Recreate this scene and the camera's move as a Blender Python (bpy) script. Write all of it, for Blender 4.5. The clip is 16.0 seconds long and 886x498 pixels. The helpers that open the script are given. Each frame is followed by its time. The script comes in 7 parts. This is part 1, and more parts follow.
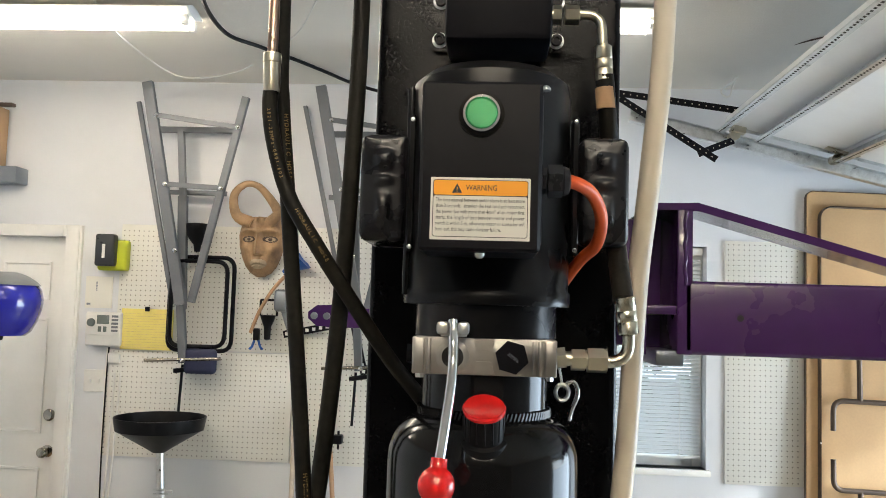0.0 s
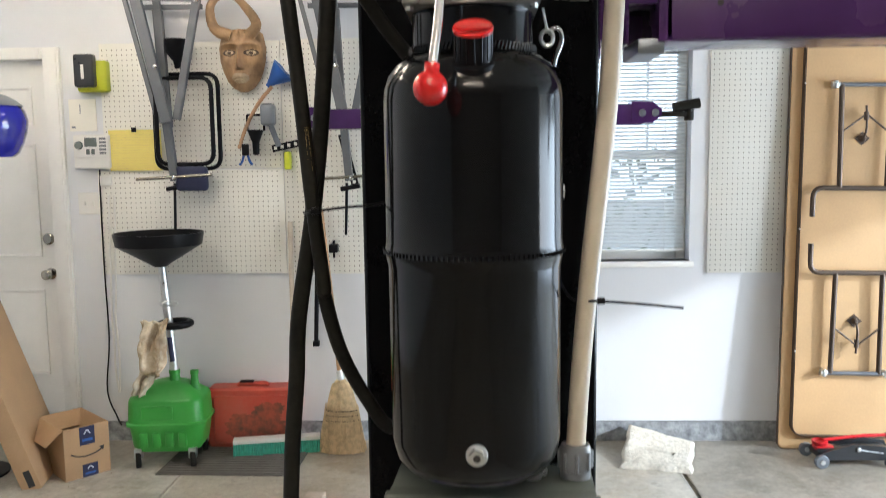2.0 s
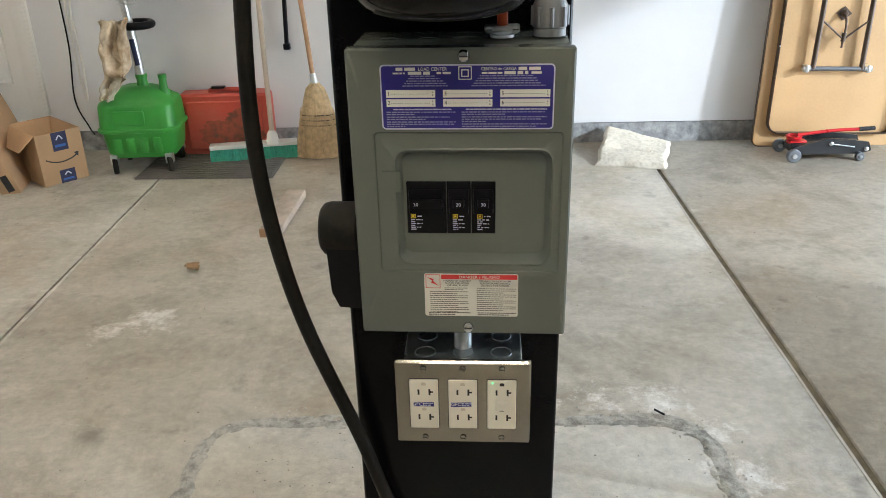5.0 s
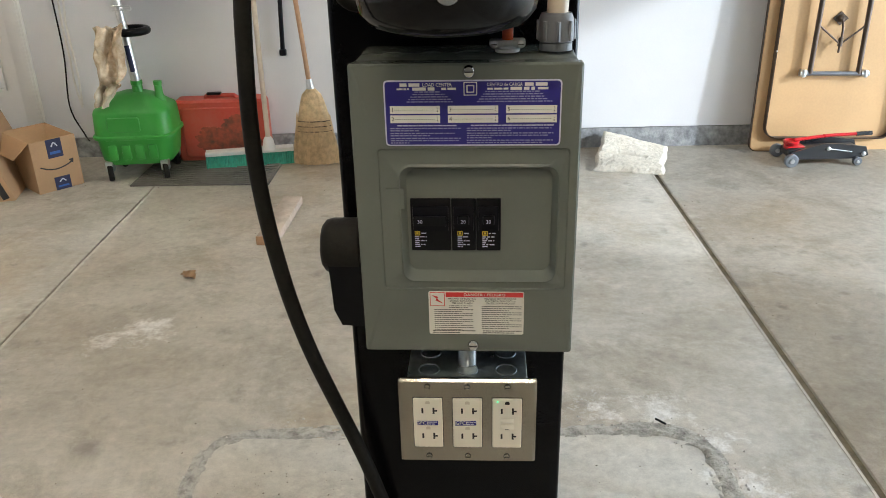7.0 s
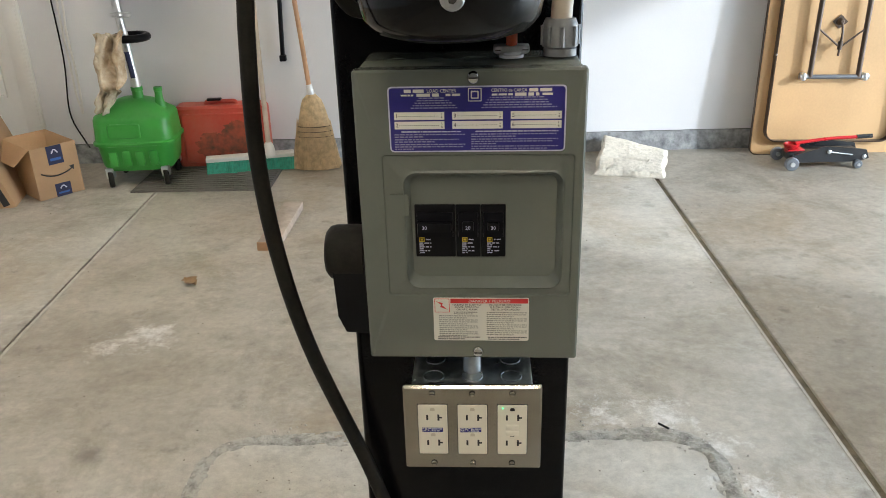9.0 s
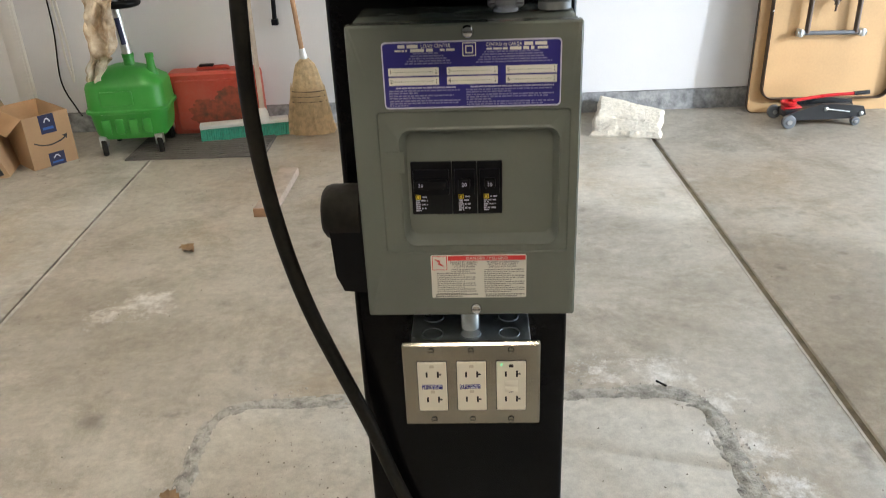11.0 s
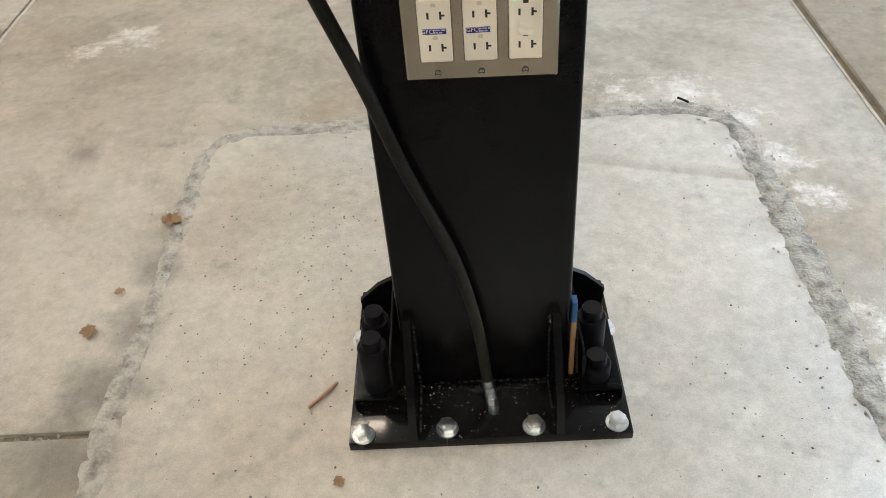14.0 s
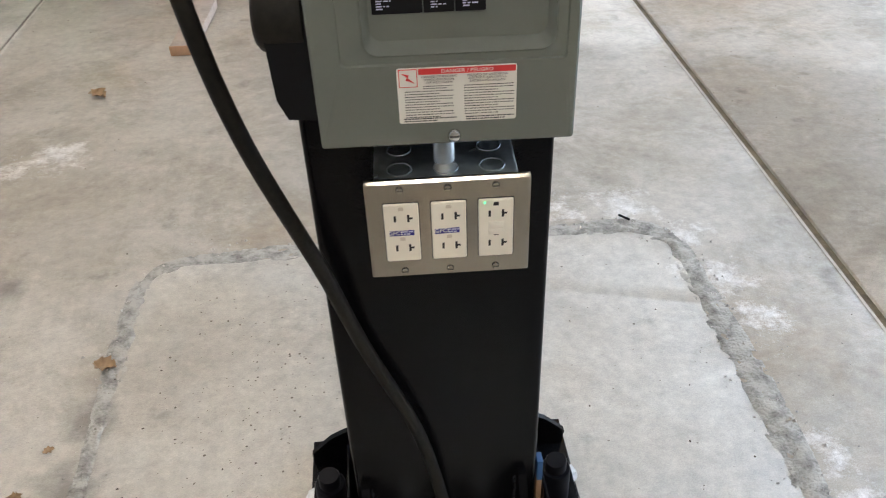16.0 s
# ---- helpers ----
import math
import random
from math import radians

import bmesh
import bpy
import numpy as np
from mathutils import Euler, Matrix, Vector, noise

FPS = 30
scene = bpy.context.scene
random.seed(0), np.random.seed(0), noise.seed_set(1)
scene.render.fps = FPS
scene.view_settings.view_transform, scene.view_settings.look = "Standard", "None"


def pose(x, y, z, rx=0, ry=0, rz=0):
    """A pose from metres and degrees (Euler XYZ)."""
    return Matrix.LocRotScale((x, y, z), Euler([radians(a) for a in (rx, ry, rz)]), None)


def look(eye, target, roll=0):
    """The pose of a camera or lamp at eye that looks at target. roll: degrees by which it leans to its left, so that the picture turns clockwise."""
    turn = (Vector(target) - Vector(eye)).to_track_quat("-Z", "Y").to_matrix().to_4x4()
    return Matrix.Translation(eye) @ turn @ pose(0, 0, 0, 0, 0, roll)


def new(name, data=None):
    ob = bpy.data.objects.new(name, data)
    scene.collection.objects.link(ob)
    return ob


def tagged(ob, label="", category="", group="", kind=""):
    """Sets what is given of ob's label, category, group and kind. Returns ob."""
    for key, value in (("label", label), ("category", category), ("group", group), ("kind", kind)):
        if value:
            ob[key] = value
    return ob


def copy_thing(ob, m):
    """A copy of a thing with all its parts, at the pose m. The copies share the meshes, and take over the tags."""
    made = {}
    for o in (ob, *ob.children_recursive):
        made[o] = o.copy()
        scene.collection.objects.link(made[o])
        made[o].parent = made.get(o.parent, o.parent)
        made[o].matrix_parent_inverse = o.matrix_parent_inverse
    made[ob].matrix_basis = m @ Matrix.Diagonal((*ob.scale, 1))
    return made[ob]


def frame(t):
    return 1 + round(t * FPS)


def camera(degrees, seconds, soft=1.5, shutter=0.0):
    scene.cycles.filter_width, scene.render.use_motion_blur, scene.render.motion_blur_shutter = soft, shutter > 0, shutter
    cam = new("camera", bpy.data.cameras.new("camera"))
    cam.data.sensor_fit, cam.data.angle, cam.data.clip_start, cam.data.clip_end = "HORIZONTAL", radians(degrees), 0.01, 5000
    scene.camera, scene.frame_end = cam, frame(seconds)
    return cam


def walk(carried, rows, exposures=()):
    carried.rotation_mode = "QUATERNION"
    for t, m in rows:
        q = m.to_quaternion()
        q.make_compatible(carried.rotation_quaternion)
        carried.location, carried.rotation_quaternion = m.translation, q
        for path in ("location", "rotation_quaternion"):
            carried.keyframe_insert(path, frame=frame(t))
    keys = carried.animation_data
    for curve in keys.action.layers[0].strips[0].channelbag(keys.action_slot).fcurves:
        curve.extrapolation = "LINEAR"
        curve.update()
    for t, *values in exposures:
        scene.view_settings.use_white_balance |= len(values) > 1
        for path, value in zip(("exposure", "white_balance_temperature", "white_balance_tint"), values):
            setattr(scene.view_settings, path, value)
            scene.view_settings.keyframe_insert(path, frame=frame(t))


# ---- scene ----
cam = camera(57.0, 16.0, soft=0.9, shutter=0.3)
PATH = [
    (0, (-0.012, -0.772, 1.656), (-0.13, 1.219, 1.812), 1.7),
    (0.5, (-0.013, -0.772, 1.641), (-0.12, 1.222, 1.758), 1.3),
    (1, (-0.012, -0.777, 1.583), (-0.106, 1.221, 1.632), 0.7),
    (1.5, (-0.009, -0.791, 1.528), (-0.094, 1.206, 1.463), 0.0),
    (2, (-0.012, -0.814, 1.464), (-0.097, 1.172, 1.244), -0.8),
    (2.5, (-0.007, -0.812, 1.379), (-0.095, 1.145, 0.976), -1.4),
    (3, (-0.002, -0.805, 1.303), (-0.096, 1.087, 0.663), -2.4),
    (3.5, (0.001, -0.804, 1.267), (-0.083, 1.034, 0.484), -2.0),
    (4, (0.0, -0.804, 1.264), (-0.065, 1.016, 0.437), -1.6),
    (6.5, (-0.006, -0.782, 1.264), (-0.039, 1.041, 0.443), -1.4),
    (7, (-0.011, -0.779, 1.272), (-0.043, 1.045, 0.453), -1.4),
    (7.5, (-0.014, -0.779, 1.271), (-0.047, 1.048, 0.458), -1.4),
    (8, (-0.017, -0.778, 1.272), (-0.05, 1.052, 0.464), -1.4),
    (10.5, (-0.014, -0.775, 1.273), (-0.04, 1.044, 0.442), -2.3),
    (11, (-0.016, -0.779, 1.265), (-0.043, 1.014, 0.379), -2.5),
    (11.5, (-0.019, -0.792, 1.22), (-0.058, 0.931, 0.205), -3.0),
    (12, (-0.019, -0.78, 1.145), (-0.08, 0.834, -0.033), -3.6),
    (12.5, (-0.018, -0.766, 1.109), (-0.091, 0.786, -0.149), -4.0),
    (13, (-0.017, -0.759, 1.087), (-0.095, 0.753, -0.219), -4.3),
    (13.5, (-0.015, -0.76, 1.085), (-0.096, 0.734, -0.243), -4.6),
    (14, (-0.019, -0.757, 1.085), (-0.095, 0.733, -0.246), -5.0),
    (14.5, (-0.03, -0.749, 1.091), (-0.099, 0.751, -0.23), -5.3),
    (15, (-0.046, -0.74, 1.118), (-0.08, 0.821, -0.131), -5.8),
    (15.5, (-0.066, -0.712, 1.152), (-0.033, 0.899, -0.033), -5.3),
    (16, (-0.052, -0.64, 1.169), (0.057, 0.945, -0.046), -2.4),
]
EXPOSURES = [(0, 0.49, 6400, 9), (1.5, 0.5, 6250, 10), (2.4, 0.57, 6200, 11), (3.6, 0.45, 6300, 10), (8, 0.45, 6400, 10), (10.5, 0.45, 6450, 11), (12, 0.63, 6750, 12), (13, 0.79, 6550, 12), (14.3, 0.81, 6300, 12), (16, 0.7, 6000, 15)]
walk(cam, [(t, look(eye, target, roll)) for t, eye, target, roll in PATH], EXPOSURES)

# ---- sky and daylight ----
world = bpy.data.worlds.new("sky")
world.use_nodes = True
scene.world = world
sky = world.node_tree.nodes.new("ShaderNodeTexSky")
sky.sky_type, sky.sun_disc = "NISHITA", False
sky.sun_elevation, sky.sun_rotation = radians(20.1), radians(117)
background = world.node_tree.nodes["Background"]
background.inputs[1].default_value = 0.14
world.node_tree.links.new(sky.outputs[0], background.inputs[0])
sun = new("sun", bpy.data.lights.new("sun", "SUN"))
sun.data.energy, sun.data.angle, sun.data.color = 2.9, radians(2.0), (0.82, 0.92, 1.0)
sun.matrix_world = look((0, 0, 10), (-0.893, 0.45, 9.634))


def area(name, at, aim, w, h, watts, colour):
    ob = new(name, bpy.data.lights.new(name, "AREA"))
    ob.data.shape, ob.data.size, ob.data.size_y, ob.data.energy, ob.data.color = "RECTANGLE", w, h, watts, colour
    ob.matrix_world = look(at, aim)
    return ob


WALL = 3.317      # inner face of the back wall
CEIL = 2.815
RIGHT = 4.5      # wall with the overhead door
LEFT = -3.25
BACK = -6.5
# sky light in the opening of the overhead door and in the window
area("door_daylight", (RIGHT - 0.02, 1.5, 1.0), (0, 1.5, 0.9), 2.9, 1.85, 140, (0.7, 0.85, 1.0))

# ---- materials ----


def mat(name, colour, rough=0.5, metal=0.0, var=0.12, scale=6.0, fine=60.0, bump=0.05, coat=0.0, second=None, amount=0.5, wear=0.08, spec=0.5):
    """Base colour with variation at two scales, uneven roughness and fine relief."""
    m = bpy.data.materials.new(name)
    m.use_nodes = True
    n, l = m.node_tree.nodes, m.node_tree.links
    b = n["Principled BSDF"]
    co = n.new("ShaderNodeTexCoord")
    big, small = n.new("ShaderNodeTexNoise"), n.new("ShaderNodeTexNoise")
    for t, s, d in ((big, scale, 5), (small, fine, 3)):
        t.inputs["Scale"].default_value, t.inputs["Detail"].default_value = s, d
        l.new(co.outputs["Object"], t.inputs["Vector"])
    mixed = n.new("ShaderNodeMath")
    mixed.operation = "MULTIPLY_ADD"
    mixed.inputs[1].default_value = 0.35
    l.new(small.outputs[0], mixed.inputs[0])
    l.new(big.outputs[0], mixed.inputs[2])
    ramp = n.new("ShaderNodeValToRGB")
    lo, hi = ramp.color_ramp.elements
    lo.position, hi.position = 0.38, 0.95 - 0.3 * amount
    lo.color = (*[c * (1 - var) for c in colour], 1)
    hi.color = (*(second or [min(1, c * (1 + var)) for c in colour]), 1)
    l.new(mixed.outputs[0], ramp.inputs[0])
    l.new(ramp.outputs[0], b.inputs["Base Color"])
    rr = n.new("ShaderNodeMapRange")
    rr.inputs[1].default_value, rr.inputs[2].default_value = 0.3, 0.7
    rr.inputs[3].default_value, rr.inputs[4].default_value = max(0.02, rough - wear), min(1, rough + wear)
    l.new(big.outputs[0], rr.inputs[0])
    l.new(rr.outputs[0], b.inputs["Roughness"])
    b.inputs["Metallic"].default_value = metal
    b.inputs["Coat Weight"].default_value, b.inputs["Coat Roughness"].default_value = coat, 0.08
    b.inputs["Specular IOR Level"].default_value = spec
    if bump:
        bp = n.new("ShaderNodeBump")
        bp.inputs["Strength"].default_value, bp.inputs["Distance"].default_value = bump, 0.004
        l.new(small.outputs[0], bp.inputs["Height"])
        l.new(bp.outputs[0], b.inputs["Normal"])
    return m


def emit(name, colour, power):
    m = bpy.data.materials.new(name)
    m.use_nodes = True
    b = m.node_tree.nodes["Principled BSDF"]
    b.inputs["Base Color"].default_value = (*colour, 1)
    b.inputs["Emission Color"].default_value = (*colour, 1)
    b.inputs["Emission Strength"].default_value = power
    return m


CRUST = ((0.2, 1.0), 0.1), ((0.36, 1.02), 0.13), ((0.52, 1.01), 0.15), ((0.62, 0.87), 0.13), ((0.65, 0.7), 0.16), ((0.67, 0.55), 0.15), ((0.68, 0.2), 0.1), ((0.66, 0.08), 0.12), ((-1.0, 1.47), 0.2), ((-1.1, 1.4), 0.14)


STAINS = ((-0.655, 0.45), 0.09), ((-0.665, 0.29), 0.11), ((-0.675, 0.14), 0.12), ((-0.7, 0.0), 0.16), ((-0.74, -0.14), 0.17), ((-0.945, 0.875), 0.055), ((0.66, -0.02), 0.12)


def concrete(name, dark, light, stain, bump=0.25, rust=0.6):
    """Trowelled concrete: mottled, with brown stains, pale scuffs, salt crusts, specks and grain."""
    m = bpy.data.materials.new(name)
    m.use_nodes = True
    n, l = m.node_tree.nodes, m.node_tree.links
    b = n["Principled BSDF"]
    co = n.new("ShaderNodeTexCoord")
    where = n.new("ShaderNodeNewGeometry")

    def cloud(scale, detail, rough, shift=(0, 0, 0), stretch=(1, 1, 1), distort=0.0):
        mp = n.new("ShaderNodeMapping")
        mp.inputs["Location"].default_value, mp.inputs["Scale"].default_value = shift, stretch
        mp.inputs["Rotation"].default_value = (0, 0, 0.5 if stretch != (1, 1, 1) else 0)
        t = n.new("ShaderNodeTexNoise")
        t.inputs["Scale"].default_value, t.inputs["Detail"].default_value = scale, detail
        t.inputs["Roughness"].default_value, t.inputs["Distortion"].default_value = rough, distort
        l.new(co.outputs["Object"], mp.inputs["Vector"])
        l.new(mp.outputs[0], t.inputs["Vector"])
        return t.outputs[0]

    def band(v, lo, hi, a, z):
        r = n.new("ShaderNodeMapRange")
        for k, x in enumerate((lo, hi, a, z)):
            r.inputs[k + 1].default_value = x
        l.new(v, r.inputs[0])
        return r.outputs[0]

    def sums(v, w, op="ADD"):
        q = n.new("ShaderNodeMath")
        q.operation = op
        l.new(v, q.inputs[0])
        l.new(w, q.inputs[1])
        return q.outputs[0]

    def over(fac, base, top):
        q = n.new("ShaderNodeMix")
        q.data_type = "RGBA"
        l.new(fac, q.inputs[0])
        if isinstance(base, tuple):
            q.inputs[6].default_value = (*base, 1)
        else:
            l.new(base, q.inputs[6])
        q.inputs[7].default_value = (*top, 1)
        return q.outputs[2]

    def near(spots, peak):
        total = None
        for (cx, cy), reach in spots:
            d = n.new("ShaderNodeVectorMath")
            d.operation = "DISTANCE"
            d.inputs[1].default_value = (cx, cy, 0)
            l.new(where.outputs["Position"], d.inputs[0])
            v = band(d.outputs["Value"], 0.0, reach, peak, 0.0)
            total = v if total is None else sums(total, v, "MAXIMUM")
        return total

    pale = tuple(min(1, c * 1.22) for c in light)
    c = over(band(cloud(1.15, 12, 0.66), 0.42, 0.58, 0, 1), dark, light)
    c = over(band(cloud(2.3, 13, 0.74, (3.1, 8.2, 0), distort=0.35), 0.48, 0.62, 0, 0.7), c, stain)
    c = over(band(cloud(0.85, 11, 0.68, (7.3, 2.9, 0)), 0.49, 0.62, 0, rust), c, (0.34, 0.255, 0.155))
    c = over(band(cloud(5.5, 13, 0.78, (1.7, 4.4, 0), (0.7, 1.2, 1)), 0.54, 0.66, 0, 0.42), c, pale)
    c = over(band(cloud(9.0, 5, 0.6, (5.7, 0.4, 0)), 0.62, 0.72, 0, 0.5), c, tuple(x * 0.55 for x in stain))
    c = over(band(cloud(46, 4, 0.6), 0.67, 0.75, 0, 0.4), c, tuple(x * 0.45 for x in dark))
    c = over(band(sums(near(STAINS, 0.5), cloud(9, 9, 0.7, (2, 2, 0))), 0.6, 0.9, 0, 0.75), c, (0.17, 0.158, 0.135))
    crust = band(sums(near(CRUST, 0.52), band(cloud(13, 12, 0.8), 0.36, 0.64, 0, 0.55)), 0.58, 0.86, 0, 0.8)
    c = over(crust, c, (0.78, 0.77, 0.74))
    grain = sums(band(cloud(30, 12, 0.78), 0.32, 0.68, 0.8, 1.2), band(cloud(380, 3, 0.5), 0.3, 0.7, 0.9, 1.1), "MULTIPLY")
    k = n.new("ShaderNodeVectorMath")
    k.operation = "SCALE"
    l.new(c, k.inputs[0])
    l.new(grain, k.inputs["Scale"])
    l.new(k.outputs[0], b.inputs["Base Color"])
    l.new(band(cloud(3.4, 8, 0.7, (9, 1, 0)), 0.3, 0.7, 0.36, 0.68), b.inputs["Roughness"])
    bp = n.new("ShaderNodeBump")
    bp.inputs["Strength"].default_value, bp.inputs["Distance"].default_value = bump, 0.004
    l.new(sums(cloud(90, 8, 0.7), crust), bp.inputs["Height"])
    l.new(bp.outputs[0], b.inputs["Normal"])
    return m


M = {
    "wall": mat("painted_drywall", (0.68, 0.69, 0.715), 0.75, var=0.03, scale=3, fine=160, bump=0.12),
    "ceiling": mat("ceiling_paint", (0.7, 0.675, 0.625), 0.85, var=0.03, scale=3, fine=120, bump=0.35),
    "trim": mat("white_trim_paint", (0.78, 0.77, 0.74), 0.4, var=0.03, bump=0.02),
    "floor": concrete("garage_concrete", (0.385, 0.352, 0.293), (0.49, 0.457, 0.395), (0.27, 0.238, 0.185), 0.25, 0.5),
    "patch": concrete("new_slab_concrete", (0.475, 0.448, 0.39), (0.55, 0.522, 0.462), (0.4, 0.368, 0.31), 0.2, 0.12),
    "rubble": mat("broken_concrete", (0.19, 0.178, 0.152), 0.9, var=0.35, scale=34, fine=170, bump=1.0, second=(0.46, 0.445, 0.4), amount=0.6),
    "curb": mat("curb_concrete", (0.15, 0.16, 0.17), 0.85, var=0.35, scale=22, fine=70, bump=1.0, second=(0.4, 0.41, 0.42), amount=0.2),
    "joint": mat("joint_dirt", (0.13, 0.105, 0.068), 0.95, var=0.45, scale=18, fine=120, bump=0.9, second=(0.24, 0.2, 0.135), amount=0.3),
    # dark colour for the unseen south wall, so glossy black mirrors less brightness
    "dark_back_wall": mat("darkened_unseen_wall", (0.2, 0.185, 0.16), 0.9, var=0.08, scale=2, bump=0.05),
    "black": mat("black_powder_coat", (0.003, 0.003, 0.0035), 0.16, var=0.2, scale=9, fine=330, bump=0.1, spec=0.12, wear=0.05),
    "gloss": mat("black_gloss_paint", (0.005, 0.005, 0.0055), 0.12, var=0.2, scale=5, fine=14, bump=0.014, wear=0.04, spec=0.27),
    "satin": mat("black_satin_paint", (0.006, 0.006, 0.008), 0.34, var=0.15, fine=300, bump=0.01, spec=0.11),
    "plastic": mat("black_plastic", (0.006, 0.006, 0.007), 0.36, var=0.2, fine=200, bump=0.05, spec=0.13),
    "rubber": mat("black_rubber", (0.0065, 0.0065, 0.006), 0.55, var=0.3, scale=30, fine=180, bump=0.15, wear=0.15, spec=0.14, second=(0.02, 0.018, 0.014), amount=0.2),
    "motor_paint": mat("black_motor_paint", (0.006, 0.006, 0.007), 0.3, var=0.2, scale=8, fine=60, bump=0.02, spec=0.22),
    "moulded": mat("moulded_black_plastic", (0.009, 0.009, 0.011), 0.27, var=0.3, scale=24, fine=90, bump=0.04, spec=0.36),
    "purple": mat("purple_paint", (0.06, 0.018, 0.105), 0.24, var=0.12, fine=25, bump=0.02, coat=0.4),
    "grey": mat("grey_enamel", (0.135, 0.148, 0.128), 0.25, var=0.03, scale=4, fine=220, bump=0.03, wear=0.04),
    "steel": mat("brushed_stainless", (0.34, 0.315, 0.27), 0.18, 1.0, var=0.06, fine=120, bump=0.03),
    "zinc": mat("galvanised_steel", (0.62, 0.64, 0.65), 0.34, 1.0, var=0.2, scale=30, fine=140, bump=0.06),
    "chrome": mat("chrome", (0.72, 0.72, 0.72), 0.09, 1.0, var=0.04, bump=0.0, wear=0.03),
    "alu": mat("machined_aluminium", (0.46, 0.44, 0.41), 0.32, 1.0, var=0.08, scale=20, fine=160, bump=0.05),
    "nickel": mat("yellow_zinc_fitting", (0.6, 0.56, 0.45), 0.3, 1.0, var=0.1, bump=0.02),
    "copper": mat("copper_tube", (0.47, 0.33, 0.26), 0.25, 1.0, var=0.1, bump=0.02),
    "red": mat("red_plastic", (0.62, 0.012, 0.012), 0.22, var=0.08, bump=0.01, coat=0.3),
    "green_button": mat("green_lens", (0.02, 0.34, 0.1), 0.3, var=0.05, bump=0.0),
    "green": mat("green_plastic", (0.032, 0.4, 0.042), 0.42, var=0.3, scale=9, fine=50, bump=0.08, second=(0.05, 0.3, 0.05), amount=0.3),
    "orange": mat("orange_cable", (0.66, 0.1, 0.02), 0.42, var=0.12, bump=0.03),
    "label_orange": mat("orange_ink", (0.9, 0.36, 0.01), 0.4, var=0.03, bump=0.0),
    "label_white": mat("white_label", (0.76, 0.74, 0.67), 0.45, var=0.03, bump=0.0),
    "ink": mat("black_ink", (0.02, 0.02, 0.02), 0.5, var=0.05, bump=0.0),
    "blue_label": mat("blue_label", (0.022, 0.018, 0.19), 0.35, var=0.05, bump=0.0),
    "dim_ink": mat("dim_pale_ink", (0.3, 0.3, 0.46), 0.5, var=0.05, bump=0.0),
    "pale_ink": mat("pale_ink", (0.55, 0.55, 0.68), 0.5, var=0.05, bump=0.0),
    "red_ink": mat("red_ink", (0.6, 0.03, 0.03), 0.45, var=0.05, bump=0.0),
    "hose_ink": mat("dull_yellow_ink", (0.22, 0.15, 0.045), 0.6, var=0.3, scale=40, bump=0.0),
    "yellow_ink": mat("yellow_ink", (0.75, 0.55, 0.03), 0.5, var=0.05, bump=0.0),
    "ivory": mat("white_nylon", (0.84, 0.79, 0.67), 0.32, var=0.02, bump=0.0),
    "slot": mat("slot_dark", (0.02, 0.018, 0.015), 0.7, var=0.1, bump=0.0),
    "pvc": mat("pvc_conduit", (0.62, 0.55, 0.44), 0.42, var=0.06, scale=12, fine=80, bump=0.03),
    "pvc_grey": mat("grey_pvc", (0.17, 0.18, 0.19), 0.4, var=0.08, bump=0.03),
    "peg": mat("white_hardboard", (0.74, 0.73, 0.68), 0.45, var=0.03, scale=2, bump=0.03),
    "hole": mat("peg_hole_dark", (0.1, 0.09, 0.075), 0.9, var=0.1, bump=0.0),
    "stand": mat("grey_stand_enamel", (0.125, 0.134, 0.15), 0.45, 0.25, var=0.1, scale=8, fine=120, bump=0.05),
    "hammer": mat("grey_hammered_steel", (0.22, 0.24, 0.27), 0.35, 0.7, var=0.15, fine=150, bump=0.06),
    "kraft": mat("cardboard", (0.385, 0.245, 0.135), 0.8, var=0.1, scale=5, fine=110, bump=0.08),
    "board": mat("tan_hardboard", (0.52, 0.33, 0.16), 0.55, var=0.1, scale=3, fine=90, bump=0.05),
    "bronze": mat("brown_steel_tube", (0.09, 0.065, 0.05), 0.38, 0.5, var=0.15, bump=0.03),
    "wood": mat("worn_wood", (0.42, 0.25, 0.14), 0.6, var=0.2, scale=9, fine=60, bump=0.12),
    "pale_wood": mat("pale_lumber", (0.52, 0.45, 0.37), 0.7, var=0.15, scale=10, fine=70, bump=0.12),
    "mask_wood": mat("carved_wood", (0.29, 0.18, 0.095), 0.5, var=0.35, scale=14, fine=60, bump=0.3),
    "straw": mat("broom_straw", (0.52, 0.39, 0.23), 0.8, var=0.3, scale=40, fine=200, bump=0.3),
    "teal": mat("teal_bristle", (0.03, 0.27, 0.19), 0.6, var=0.25, scale=50, fine=200, bump=0.3),
    "case_red": mat("faded_red_plastic", (0.62, 0.055, 0.03), 0.45, var=0.12, scale=5, bump=0.06, second=(0.5, 0.12, 0.08), amount=0.15),
    "mud": mat("dried_mud", (0.13, 0.085, 0.06), 0.9, var=0.3, scale=26, bump=0.4, second=(0.42, 0.1, 0.06), amount=0.35),
    "mat": mat("ribbed_mat", (0.11, 0.1, 0.09), 0.9, var=0.2, scale=10, bump=0.3),
    "cloth": mat("dirty_cloth", (0.82, 0.75, 0.6), 0.9, var=0.08, scale=9, fine=60, bump=0.3, second=(0.3, 0.2, 0.11), amount=0.12),
    "towel": mat("terry_towel", (0.6, 0.555, 0.465), 0.98, var=0.2, scale=50, fine=260, bump=0.7, spec=0.1, second=(0.68, 0.63, 0.54), amount=0.6),
    "yellow": mat("yellow_paper", (0.8, 0.68, 0.2), 0.8, var=0.05, bump=0.03),
